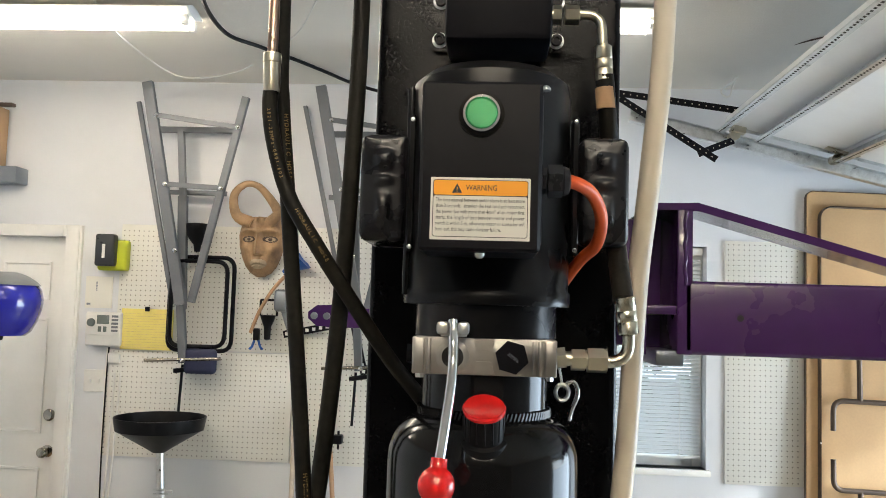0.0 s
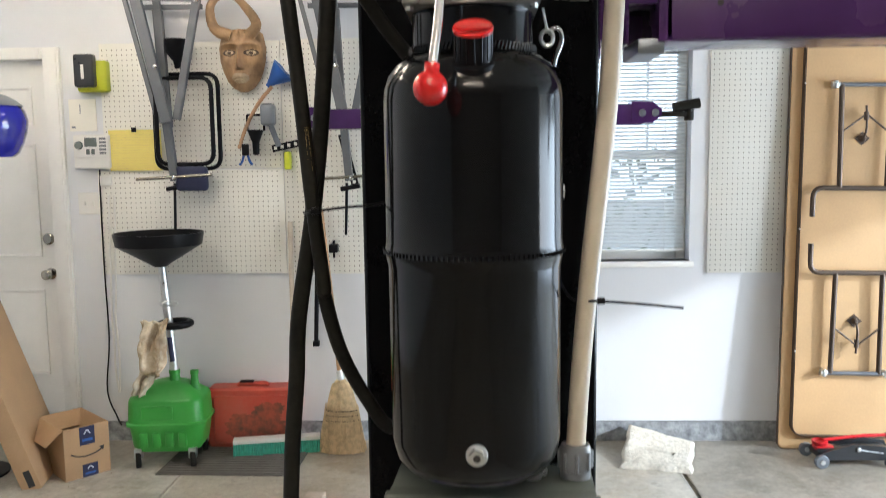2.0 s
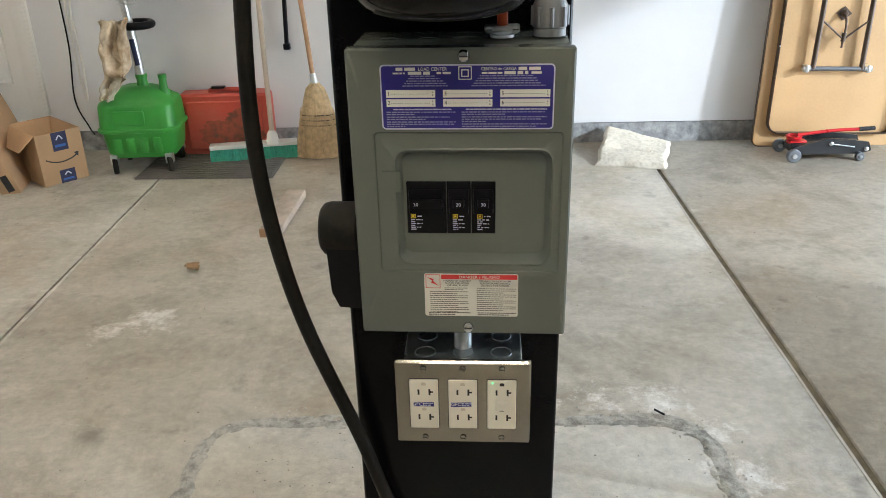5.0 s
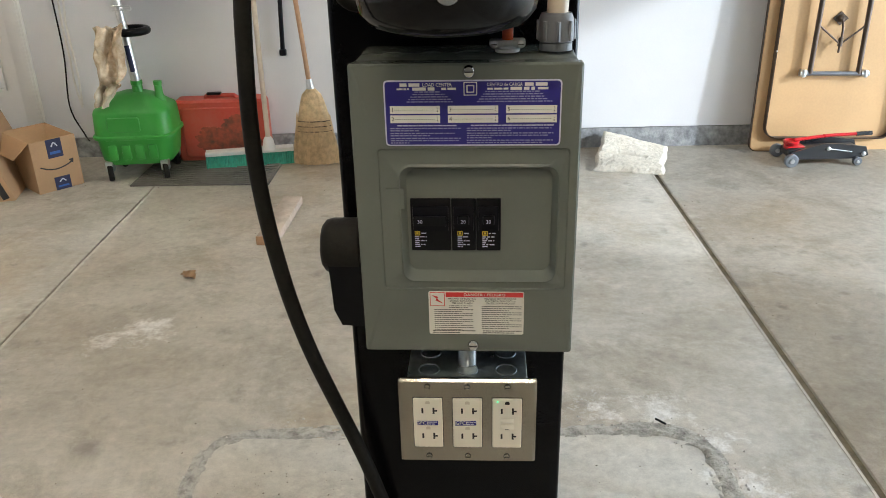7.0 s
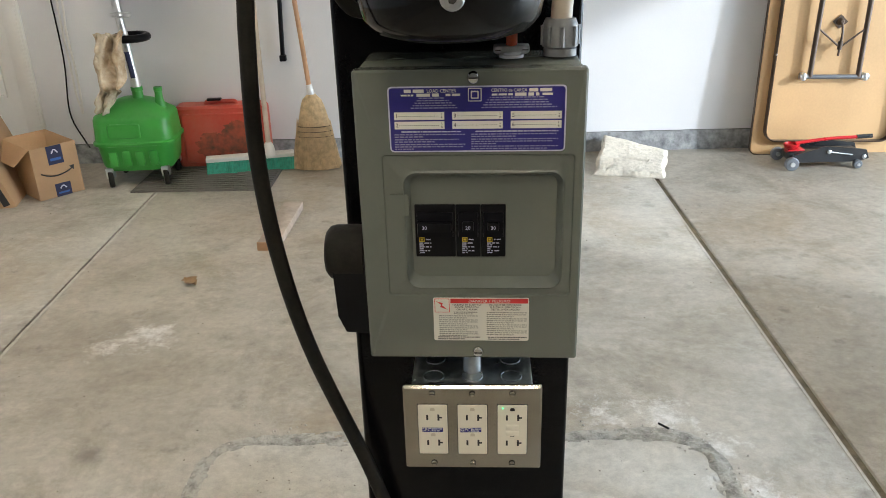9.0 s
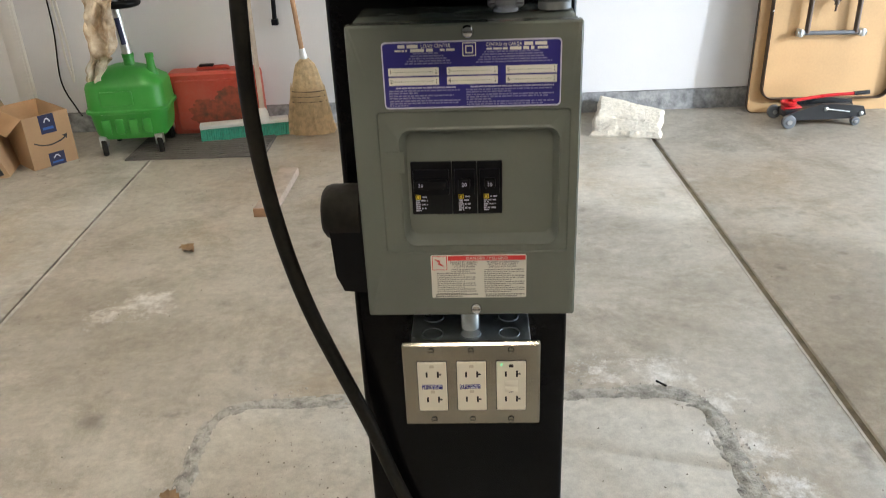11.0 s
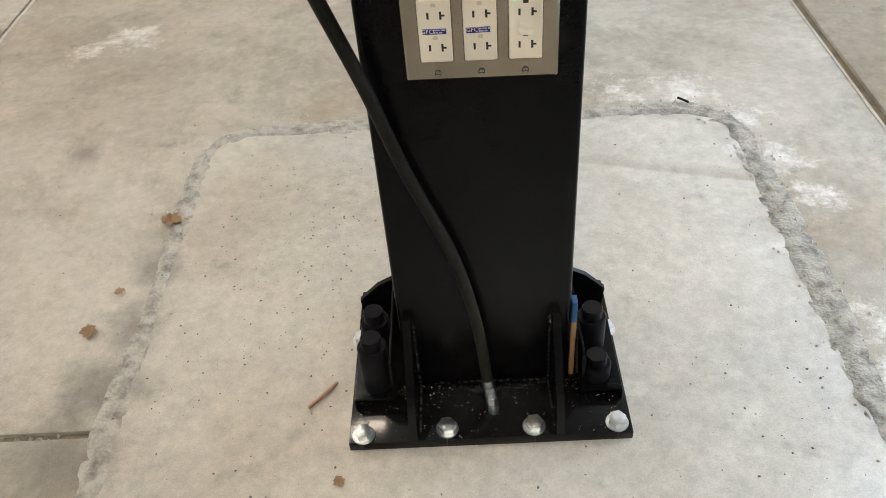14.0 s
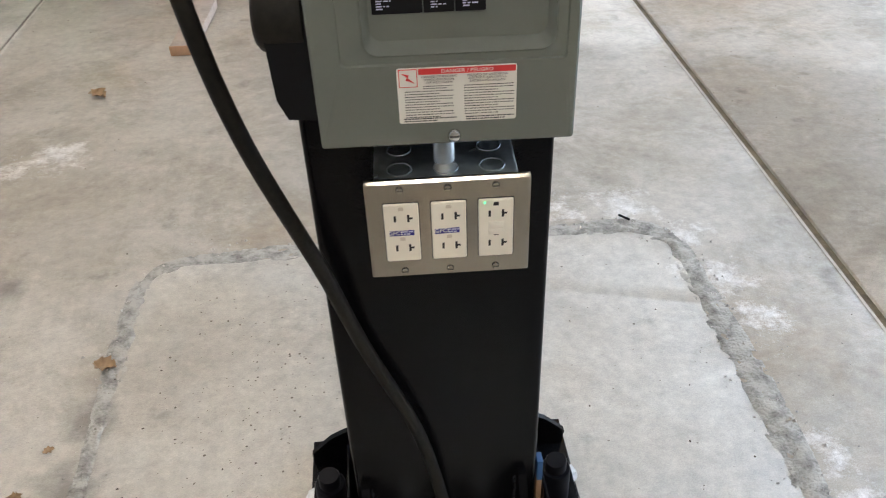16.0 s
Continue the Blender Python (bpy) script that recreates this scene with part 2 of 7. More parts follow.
    "lime": mat("lime_plastic", (0.5, 0.55, 0.03), 0.4, var=0.08, bump=0.02),
    "white_plastic": mat("white_plastic", (0.72, 0.71, 0.68), 0.4, var=0.03, bump=0.01),
    "lcd": mat("lcd_grey", (0.16, 0.18, 0.17), 0.25, var=0.05, bump=0.0),
    "blue": mat("blue_paint", (0.012, 0.014, 0.3), 0.14, var=0.1, bump=0.0, coat=0.8),
    "blue_cap": mat("blue_plastic", (0.015, 0.09, 0.35), 0.4, var=0.1, bump=0.02),
    "navy": mat("navy_fabric", (0.025, 0.03, 0.075), 0.8, var=0.15, fine=120, bump=0.2),
    "jack_red": mat("red_enamel", (0.5, 0.015, 0.02), 0.3, var=0.1, bump=0.02),
    "jack_grey": mat("dark_grey_enamel", (0.022, 0.024, 0.027), 0.3, var=0.15, bump=0.03),
    "door_skin": mat("door_insulation", (0.86, 0.86, 0.86), 0.5, var=0.03, bump=0.04),
    "leaf": mat("dry_leaf", (0.26, 0.17, 0.09), 0.8, var=0.3, scale=40, bump=0.3),
    "grit": mat("grit", (0.12, 0.1, 0.08), 0.9, var=0.4, scale=50, bump=0.0),
    "drive": mat("driveway_concrete", (0.4, 0.39, 0.37), 0.8, var=0.12, scale=1, bump=0.2),
    "shrub": mat("shrub_leaves", (0.06, 0.085, 0.04), 0.7, var=0.4, scale=8, bump=0.3),
    "blue_wood": mat("blue_painted_wood", (0.03, 0.1, 0.25), 0.6, var=0.15, bump=0.1),
    "weathered": mat("weathered_board", (0.4, 0.33, 0.27), 0.8, var=0.25, scale=12, fine=70, bump=0.3),
    "white_cable": mat("white_cable", (0.7, 0.69, 0.66), 0.45, var=0.04, bump=0.0),
    "tube": emit("fluorescent_tube", (1.0, 0.875, 0.705), 40.0),
    # same tubes with the glow turned down, to keep the wall beside them darker
    "dim_tube": emit("dim_fluorescent_tube", (1.0, 0.89, 0.74), 21.0),
    "mask_pale": mat("pale_carved_wood", (0.37, 0.285, 0.19), 0.6, var=0.15, scale=30, bump=0.15),
    "mask_dark": mat("dark_carved_wood", (0.07, 0.045, 0.03), 0.6, var=0.2, scale=30, bump=0.1),
    "dust": mat("pale_dust", (0.42, 0.39, 0.33), 0.9, var=0.3, scale=40, bump=0.0),
    "led": emit("green_led", (0.1, 1.0, 0.3), 3.0),
}
glass = bpy.data.materials.new("window_glass")
glass.use_nodes = True
g = glass.node_tree.nodes["Principled BSDF"]
g.inputs["Base Color"].default_value, g.inputs["Roughness"].default_value = (1, 1, 1, 1), 0.0
g.inputs["Transmission Weight"].default_value, g.inputs["IOR"].default_value = 1.0, 1.05
M["glass"] = glass
M["slat"] = mat("white_slat", (0.8, 0.8, 0.79), 0.45, var=0.03, bump=0.01)
nt = M["slat"].node_tree
thin, blend = nt.nodes.new("ShaderNodeBsdfTranslucent"), nt.nodes.new("ShaderNodeMixShader")
thin.inputs[0].default_value, blend.inputs[0].default_value = (0.8, 0.84, 0.86, 1), 0.4
nt.links.new(nt.nodes["Principled BSDF"].outputs[0], blend.inputs[1])
nt.links.new(thin.outputs[0], blend.inputs[2])
nt.links.new(blend.outputs[0], nt.nodes["Material Output"].inputs[0])
M["bright_sky"] = emit("bright_overcast_sky", (0.74, 0.88, 1.0), 1.5)

# ---- mesh helpers ----


def thing(name, label, category, at=(0, 0, 0), rz=0.0, group="", kind="", rx=0.0, ry=0.0):
    ob = new(name)
    ob.empty_display_size = 0.05
    ob.matrix_world = pose(*at, rx, ry, rz)
    return tagged(ob, label, category, group, kind)


def finish(bm, name, material, angle=40):
    me = bpy.data.meshes.new(name)
    bmesh.ops.recalc_face_normals(bm, faces=bm.faces)
    bm.to_mesh(me)
    bm.free()
    me.materials.append(M[material])
    me.polygons.foreach_set("use_smooth", [True] * len(me.polygons))
    me.set_sharp_from_angle(angle=radians(angle))
    return me


def part(name, bm, material, parent=None, label="", angle=40):
    ob = new(name, finish(bm, name, material, angle))
    ob.parent = parent
    return tagged(ob, label) if label else ob


def solid(name, bm, material, label, category, group="", kind="", angle=40):
    return tagged(part(name, bm, material, None, "", angle), label, category, group, kind)


def B():
    return bmesh.new()


def box(bm, x0, x1, y0, y1, z0, z1, b=0.0, seg=2, m=None):
    mm = Matrix.Translation(((x0 + x1) / 2, (y0 + y1) / 2, (z0 + z1) / 2)) @ Matrix.Diagonal((x1 - x0, y1 - y0, z1 - z0, 1))
    vs = bmesh.ops.create_cube(bm, size=1, matrix=mm)["verts"]
    if b:
        es = list({e for v in vs for e in v.link_edges})
        r = bmesh.ops.bevel(bm, geom=es, offset=b, segments=seg, affect="EDGES", profile=0.5)
        vs = list({v for f in r["faces"] for v in f.verts} | {v for v in vs if v.is_valid})
    if m is not None:
        bmesh.ops.transform(bm, matrix=m, verts=vs)
    return bm


def rings(bm, loops, caps=True, closed=False):
    vs = [[bm.verts.new(p) for p in loop] for loop in loops]
    n = len(vs[0])
    for a, b in zip(vs, vs[1:] + (vs[:1] if closed else [])):
        for i in range(n):
            bm.faces.new((a[i], a[(i + 1) % n], b[(i + 1) % n], b[i]))
    if caps and not closed:
        bm.faces.new(list(reversed(vs[0])))
        bm.faces.new(vs[-1])
    return bm


def axis_frame(d):
    d = Vector(d).normalized()
    u = d.orthogonal().normalized()
    return u, d.cross(u)


def cyl(bm, p0, p1, r0, r1=None, seg=20, caps=True):
    p0, p1 = Vector(p0), Vector(p1)
    u, v = axis_frame(p1 - p0)
    r1 = r0 if r1 is None else r1
    return rings(bm, [[p + r * (math.cos(a) * u + math.sin(a) * v) for a in [i * math.tau / seg for i in range(seg)]] for p, r in ((p0, r0), (p1, r1))], caps)


def lathe(bm, profile, at=(0, 0, 0), axis=(0, 0, 1), seg=32, caps=True):
    at, d = Vector(at), Vector(axis).normalized()
    u, v = axis_frame(d)
    return rings(bm, [[at + h * d + r * (math.cos(a) * u + math.sin(a) * v) for a in [i * math.tau / seg for i in range(seg)]] for r, h in profile], caps)


def glide(pts, res=8):
    pts = [Vector(p) for p in pts]
    if len(pts) < 3:
        return pts
    e = [2 * pts[0] - pts[1]] + pts + [2 * pts[-1] - pts[-2]]
    out = []
    for a, b, c, d in zip(e, e[1:], e[2:], e[3:]):
        for k in range(res):
            t = k / res
            out.append(0.5 * (2 * b + (c - a) * t + (2 * a - 5 * b + 4 * c - d) * t * t + (3 * b - a - 3 * c + d) * t ** 3))
    return out + [pts[-1]]


def tube(bm, pts, r, seg=10, res=8, smooth=True):
    path = glide(pts, res) if smooth else [Vector(p) for p in pts]
    u = None
    loops = []
    for i, p in enumerate(path):
        d = (path[min(i + 1, len(path) - 1)] - path[max(i - 1, 0)]).normalized()
        u = d.orthogonal() if u is None else u - d * u.dot(d)
        u.normalize()
        v = d.cross(u)
        loops.append([p + r * (math.cos(a) * u + math.sin(a) * v) for a in [k * math.tau / seg for k in range(seg)]])
    return rings(bm, loops)


def corner_path(pts, r, n=5):
    """A polyline with its inner corners rounded."""
    pts = [Vector(p) for p in pts]
    out = [pts[0]]
    for a, b, c in zip(pts, pts[1:], pts[2:]):
        p, q = b + (a - b).normalized() * r, b + (c - b).normalized() * r
        for k in range(n + 1):
            t = k / n
            out.append((1 - t) ** 2 * p + 2 * t * (1 - t) * b + t * t * q)
    return out + [pts[-1]]


def outline(x0, x1, z0, z1, r, n=5):
    pts = []
    for cx, cz, a0 in ((x1 - r, z1 - r, 0), (x0 + r, z1 - r, 90), (x0 + r, z0 + r, 180), (x1 - r, z0 + r, 270)):
        for k in range(n + 1):
            a = radians(a0 + 90 * k / n)
            pts.append((cx + r * math.cos(a), cz + r * math.sin(a)))
    return pts


def slab(bm, x0, x1, z0, z1, y0, y1, r=0.004, n=4, ease=0.0):
    """A plate that faces -y at y0, with rounded corners and an eased front edge."""
    o = outline(x0, x1, z0, z1, r, n)
    if ease:
        i = outline(x0 + ease, x1 - ease, z0 + ease, z1 - ease, max(r - ease, 0.0005), n)
        return rings(bm, [[(x, y1, z) for x, z in o], [(x, y0 + ease, z) for x, z in o], [(x, y0, z) for x, z in i]])
    return rings(bm, [[(x, y1, z) for x, z in o], [(x, y0, z) for x, z in o]])


def prism(bm, pts, y0, y1):
    """A flat shape in x and z, between two depths."""
    return rings(bm, [[(x, y1, z) for x, z in pts], [(x, y0, z) for x, z in pts]])


def hexagon(bm, at, axis, r, h):
    return cyl(bm, at, Vector(at) + Vector(axis).normalized() * h, r, seg=6)


def words(name, text, size, at, material, parent, width=0.0, align="CENTER", rx=90, rz=0, ry=0):
    """Lettering in the built-in font, as a thin mesh that faces -y."""
    c = bpy.data.curves.new(name, "FONT")
    c.body, c.size, c.align_x, c.align_y, c.extrude, c.resolution_u = text, size, align, "CENTER", 0.00012, 2
    tmp = bpy.data.objects.new(name, c)
    me = bpy.data.meshes.new_from_object(tmp)
    bpy.data.objects.remove(tmp)
    xs = [v.co.x for v in me.vertices]
    k = width / (max(xs) - min(xs)) if width else 1
    me.transform(Matrix.Diagonal((k, 1, 1, 1)))
    me.materials.clear()
    me.materials.append(M[material])
    ob = new(name, me)
    ob.parent = parent
    ob.matrix_local = pose(*at, rx, ry, rz)
    return ob


def bars(name, rows, y, material, parent, seed=1, gap=0.6):
    """Unreadable print: rows of (x0, x1, z, height) broken into word-long dashes."""
    rnd = random.Random(seed)
    bm = B()
    for x0, x1, z, h in rows:
        x = x0
        while x < x1 - h:
            w = min(rnd.uniform(1.2, 5.0) * h, x1 - x)
            box(bm, x, x + w, y - 0.0002, y, z - h / 2, z + h / 2)
            x += w + h * gap
    return tagged(part(name, bm, material, parent), kind="stuff")


def screw(name, parent, at, r=0.005, material="zinc", axis=(0, -1, 0)):
    bm = B()
    lathe(bm, [(r, 0), (r, r * 0.3), (r * 0.75, r * 0.6), (0.0006, r * 0.7)], at, axis, 16)
    ob = part(name, bm, material, parent)
    sl = B()
    a = Vector(at) + Vector(axis) * r * 0.66
    box(sl, a.x - r * 0.7, a.x + r * 0.7, a.y - 0.0004, a.y + 0.0004, a.z - r * 0.11, a.z + r * 0.11)
    part("slot", sl, "slot", ob)
    return ob


# ---- the garage shell ----


def wall(name, bm, label="painted drywall garage wall", material="wall"):
    return solid(name, bm, material, label, "wall", kind="structure")


WX0, WX1, WZ0, WZ1 = 0.16, 1.052, 0.935, 2.02     # window opening
DX0, DX1, DZ0, DZ1 = -3.03, -2.17, 0.13, 2.02     # door opening
T = 0.14
bm = B()
for x0, x1, z0, z1 in ((LEFT - T, DX0, 0.104, CEIL), (DX0, DX1, DZ1, CEIL), (DX0, DX1, 0.104, DZ0), (DX1, WX0, 0.104, CEIL),
                       (WX0, WX1, 0.104, WZ0), (WX0, WX1, WZ1, CEIL), (WX1, RIGHT + T, 0.104, CEIL)):
    box(bm, x0, x1, WALL, WALL + T, z0, z1)
wall("wall_north", bm)
bm = B()
box(bm, LEFT - T, LEFT, BACK, WALL, 0, CEIL)
wall("wall_west", bm)
bm = B()
for y0, y1, z0, z1 in ((BACK, 0.02, 0, CEIL), (0.02, 3.0, 2.235, CEIL), (3.0, WALL, 0, CEIL)):
    box(bm, RIGHT, RIGHT + T, y0, y1, z0, z1)
wall("wall_east", bm)
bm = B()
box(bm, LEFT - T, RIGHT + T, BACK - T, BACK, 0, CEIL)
wall("wall_south", bm, "unseen closing garage wall, coloured dark to dim reflections", "dark_back_wall")
bm = B()
box(bm, LEFT - T, RIGHT + T, BACK - T, WALL + T, CEIL, CEIL + 0.12)
solid("ceiling", bm, "ceiling", "white textured garage ceiling", "ceiling", kind="structure")

# concrete curb under the back wall, rough face
bm = B()
n = 150
loops = []
for i in range(n + 1):
    x = LEFT + (RIGHT - LEFT) * i / n
    w = [noise.noise((x * 9, k * 3.1, 4)) * 0.004 + noise.noise((x * 40, k * 7.0, 1)) * 0.002 for k in range(4)]
    loops.append([(x, WALL + 0.1, 0), (x, WALL - 0.008 + w[0], 0), (x, WALL - 0.006 + w[1], 0.05), (x, WALL - 0.003 + w[2], 0.1 + 0.4 * w[3]), (x, WALL + 0.1, 0.1035)])
rings(bm, loops)
solid("trim_curb", bm, "curb", "rough grey concrete curb below the wall", "curb", kind="structure")

# outside
bm = B()
box(bm, -60, 60, -60, 60, -0.3, -0.12)
solid("ground", bm, "drive", "pale concrete driveway and yard", "ground", kind="structure")
bm = B()
rnd = random.Random(4)
for k in range(900):
    c = Vector((rnd.uniform(-2.5, 4.0), rnd.uniform(5.6, 6.6), rnd.uniform(-0.1, 1.5)))
    d = Vector((rnd.gauss(0, 1), rnd.gauss(0, 1), rnd.gauss(0, 1))).normalized() * 0.09
    e = d.orthogonal().normalized() * 0.04
    bm.faces.new([bm.verts.new(p) for p in (c - d, c + e, c + d, c - e)])
solid("hedge", bm, "shrub", "loose dull green hedge outside the window", "hedge", kind="stuff")

bm = B()
box(bm, -9, 10, 8.0, 8.05, 1.0, 9.0)
solid("backdrop", bm, "bright_sky", "bright pale sky seen through the window", "sky", kind="structure")

# ---- floor: slabs parted by joints ----
floor = thing("floor", "worn grey concrete garage floor with control joints", "floor", kind="structure")
bm = B()
box(bm, LEFT, RIGHT + T, BACK, WALL, -0.2, -0.009)
part("joint_filler", bm, "joint", floor)
JX, JY = (LEFT, -1.423, 0.935, RIGHT + T), (BACK, 0.047, WALL + 0.05)
for i in range(3):
    for j in range(2):
        bm = B()
        gx0, gx1 = (0.0, 0.005, 0.011)[i], (0.005, 0.012, 0.0)[i]
        box(bm, JX[i] + gx0, JX[i + 1] - gx1, JY[j] + 0.006 * j, JY[j + 1] - 0.006 * (1 - j), -0.12, 0.0, 0.005, 2)
        part("concrete_slab", bm, "floor", floor)
# pale lips beside the long joints, crumbs in the cross joint
rnd = random.Random(12)
for x0, x1 in ((-1.4175, -1.406), (0.9155, 0.9225)):
    bm = B()
    rows_ = [[(x0 + 0.003 * noise.noise((y * 11, x0, 0)), y, -0.006), (x0 + 0.003 * noise.noise((y * 11, x0, 0)), y, 0.0012), (x1, y, 0.0012), (x1, y, -0.006)] for y in [0.06 + 0.0323 * k for k in range(101)]]
    rings(bm, rows_)
    part("joint_lip", bm, "patch", floor, "pale lip of the joint")
for x0, x1 in ((LEFT, -0.62), (0.6, RIGHT)):
    bm = B()
    for k in range(int((x1 - x0) * 110)):
        c_ = Vector((rnd.uniform(x0, x1), 0.047 + rnd.gauss(0, 0.007), -0.005))
        s_ = rnd.uniform(0.002, 0.006)
        top_ = bm.verts.new(c_ + Vector((0, 0, s_)))
        ring_ = [bm.verts.new(c_ + Vector((s_ * rnd.uniform(0.7, 1.3) * math.cos(a), s_ * rnd.uniform(0.7, 1.3) * math.sin(a), -0.003))) for a in (0, 1.2, 2.5, 3.7, 5.1)]
        for p_, q_ in zip(ring_, ring_[1:] + ring_[:1]):
            bm.faces.new((p_, q_, top_))
    tagged(part("joint_crumbs", bm, "rubble", floor), kind="stuff")

# footing poured round the post: a cleaner slab, its rim rough
PX0, PX1, PY0, PY1 = -0.62, 0.58, -0.95, 0.905


def rim_point(s, off):
    """A point on the footing's outline, s along it, off outward."""
    pts = corner_path([(PX0, PY0, 0), (PX0 - 0.01, PY1, 0), (PX1, PY1 - 0.01, 0), (PX1 + 0.01, PY0, 0)], 0.11, 6)
    seg = [(b - a).length for a, b in zip(pts, pts[1:])]
    s *= sum(seg)
    for a, b, d in zip(pts, pts[1:], seg):
        if s <= d:
            t = (b - a).normalized()
            return a + t * s + Vector((-t.y, t.x, 0)) * off
        s -= d
    return pts[-1]


N = 420
edge = [rim_point(i / N, 0.012 * noise.noise((i * 0.06, 0, 0)) + 0.006 * noise.noise((i * 0.3, 5, 0))) for i in range(N + 1)]
bm = B()
rings(bm, [[(p.x, p.y, -0.05) for p in edge], [(p.x, p.y, 0.001) for p in edge], [(p.x * 0.995, p.y * 0.995, 0.003) for p in edge]])
part("footing_slab", bm, "patch", floor, "cleaner pale concrete footing slab")
bm = B()
K = 9
grid = []
for i in range(N + 1):
    row = []
    w = 0.03 + 0.018 * noise.noise((i * 0.03, 2, 7)) + 0.018 * math.exp(-((i / N - 0.7) / 0.07) ** 2)
    for k in range(K):
        f = k / (K - 1)
        p = rim_point(i / N, (f - 0.35) * 2 * w + 0.006 * noise.noise((i * 0.2, k, 3)))
        h = math.sin(f * math.pi) * (0.004 + 0.005 * noise.noise((i * 0.17, k * 0.9, 1)) + 0.007 * noise.noise((i * 0.6, k * 2.2, 9))) - 0.0003
        row.append(bm.verts.new((p.x, p.y, h)))
    grid.append(row)
for a, b in zip(grid, grid[1:]):
    for k in range(K - 1):
        bm.faces.new((a[k], a[k + 1], b[k + 1], b[k]))
rim = part("footing_rim", bm, "rubble", floor, "crumbling rough concrete seam", 80)
# loose chips along the seam
rnd = random.Random(31)
bm = B()
for k in range(900):
    q_ = rim_point(0.22 + 0.78 * rnd.random() ** 0.8, rnd.gauss(0.02, 0.035))
    s_ = rnd.choice((0.0012, 0.0016, 0.002, 0.003, 0.005))
    top_ = bm.verts.new((q_.x, q_.y, 0.002 + s_ * 0.9))
    ring_ = [bm.verts.new((q_.x + s_ * rnd.uniform(0.6, 1.3) * math.cos(a), q_.y + s_ * rnd.uniform(0.6, 1.3) * math.sin(a), 0.001)) for a in (0, 1.2, 2.5, 3.7, 5.1)]
    for a, b in zip(ring_, ring_[1:] + ring_[:1]):
        bm.faces.new((a, b, top_))
tagged(part("concrete_chips", bm, "patch", rim), kind="stuff")

# ---- the near lift post ----
CX0, CX1, CY0, CY1 = -0.1425, 0.1235, 0.104, 0.30
CXM = (CX0 + CX1) / 2
post = thing("lift_post", "black powder-coated steel two-post lift column bolted to the floor", "lift post", (CXM, CY0, 0))
hw = (CX1 - CX0) / 2
HOLE = (-0.004, 0.045, 0.036)


def channel(bm, w, depth, t, r, z0, z1):
    """A C section that is open at the back, bent with radius r."""
    o = [(-w + 0.03, depth), (-w, depth)]
    for a in range(180, 271, 15):
        o.append((-w + r + r * math.cos(radians(a)), r + r * math.sin(radians(a))))
    for a in range(270, 361, 15):
        o.append((w - r + r * math.cos(radians(a)), r + r * math.sin(radians(a))))
    o += [(w, depth), (w - 0.03, depth)]
    i = [(x * (w - t) / w, y) for x, y in reversed(o)]
    i = [(x, max(y, t) if y < depth - 1e-6 else depth - t) for x, y in i]
    loop = o + i
    return rings(bm, [[(x, y, z0) for x, y in loop], [(x, y, z1) for x, y in loop]])


bm = B()
channel(bm, hw, CY1 - CY0, 0.007, 0.008, 0.1, 2.72)
part("column", bm, "black", post)
# foot of the column with the cable hole
bm = B()
hx, hz, hr = HOLE
nn = 32
ring = [(hx + hr * math.cos(i * math.tau / nn), hz + hr * math.sin(i * math.tau / nn)) for i in range(nn)]
sq = []
for x, z in ring:
    dx, dz = x - hx, z - hz
    kx = ((hw - 0.008 if dx > 0 else -hw + 0.008) - hx) / dx if abs(dx) > 1e-6 else 1e9
    kz = ((0.1 if dz > 0 else 0.02) - hz) / dz if abs(dz) > 1e-6 else 1e9
    k = min(kx, kz)
    sq.append((hx + dx * k, max(0.02, hz + dz * k)))
ring = [(x, max(0.021, z)) for x, z in ring]
rings(bm, [[(x, 0.0, z) for x, z in sq], [(x, 0.0, z) for x, z in ring], [(x, 0.007, z) for x, z in ring]], caps=False)
for sx in (-1, 1):
    box(bm, sx * hw - 0.008 * (sx > 0), sx * hw + 0.008 * (sx < 0), 0.0005, CY1 - CY0, 0.02, 0.1)
part("column_foot", bm, "black", post)
# black plate added behind the cable hole to stop light leaking through
bm = B()
box(bm, -hw + 0.01, hw - 0.01, 0.03, 0.04, 0.02, 0.1)
part("light_block_plate", bm, "black", post)
bm = B()
box(bm, -0.2215, 0.2215, -0.114, 0.225, 0.0, 0.019, 0.0025)
base = part("base_plate", bm, "gloss", post)
for k, (a, b) in enumerate((((-0.092, -0.004, 0.022), (0.098, -0.004, 0.022)), ((-0.1105, -0.004, 0.03), (-0.1105, -0.004, 0.18)), ((0.1015, -0.004, 0.03), (0.1015, -0.004, 0.18)),
                            ((-0.1095, -0.1, 0.021), (-0.1095, -0.008, 0.021)), ((0.1015, -0.1, 0.021), (0.1015, -0.008, 0.021)))):
    bm = B()
    a, b = Vector(a), Vector(b)
    u_, v_ = axis_frame(b - a)
    rings(bm, [[a.lerp(b, i / 50) + (0.0042 + 0.0014 * math.sin(i * 1.9) + 0.002 * noise.noise((i * 0.5, k, 3))) * (math.cos(q) * u_ + math.sin(q) * v_) for q in [j * math.tau / 8 for j in range(8)]] for i in range(51)])
    part("weld_bead", bm, "gloss", post)
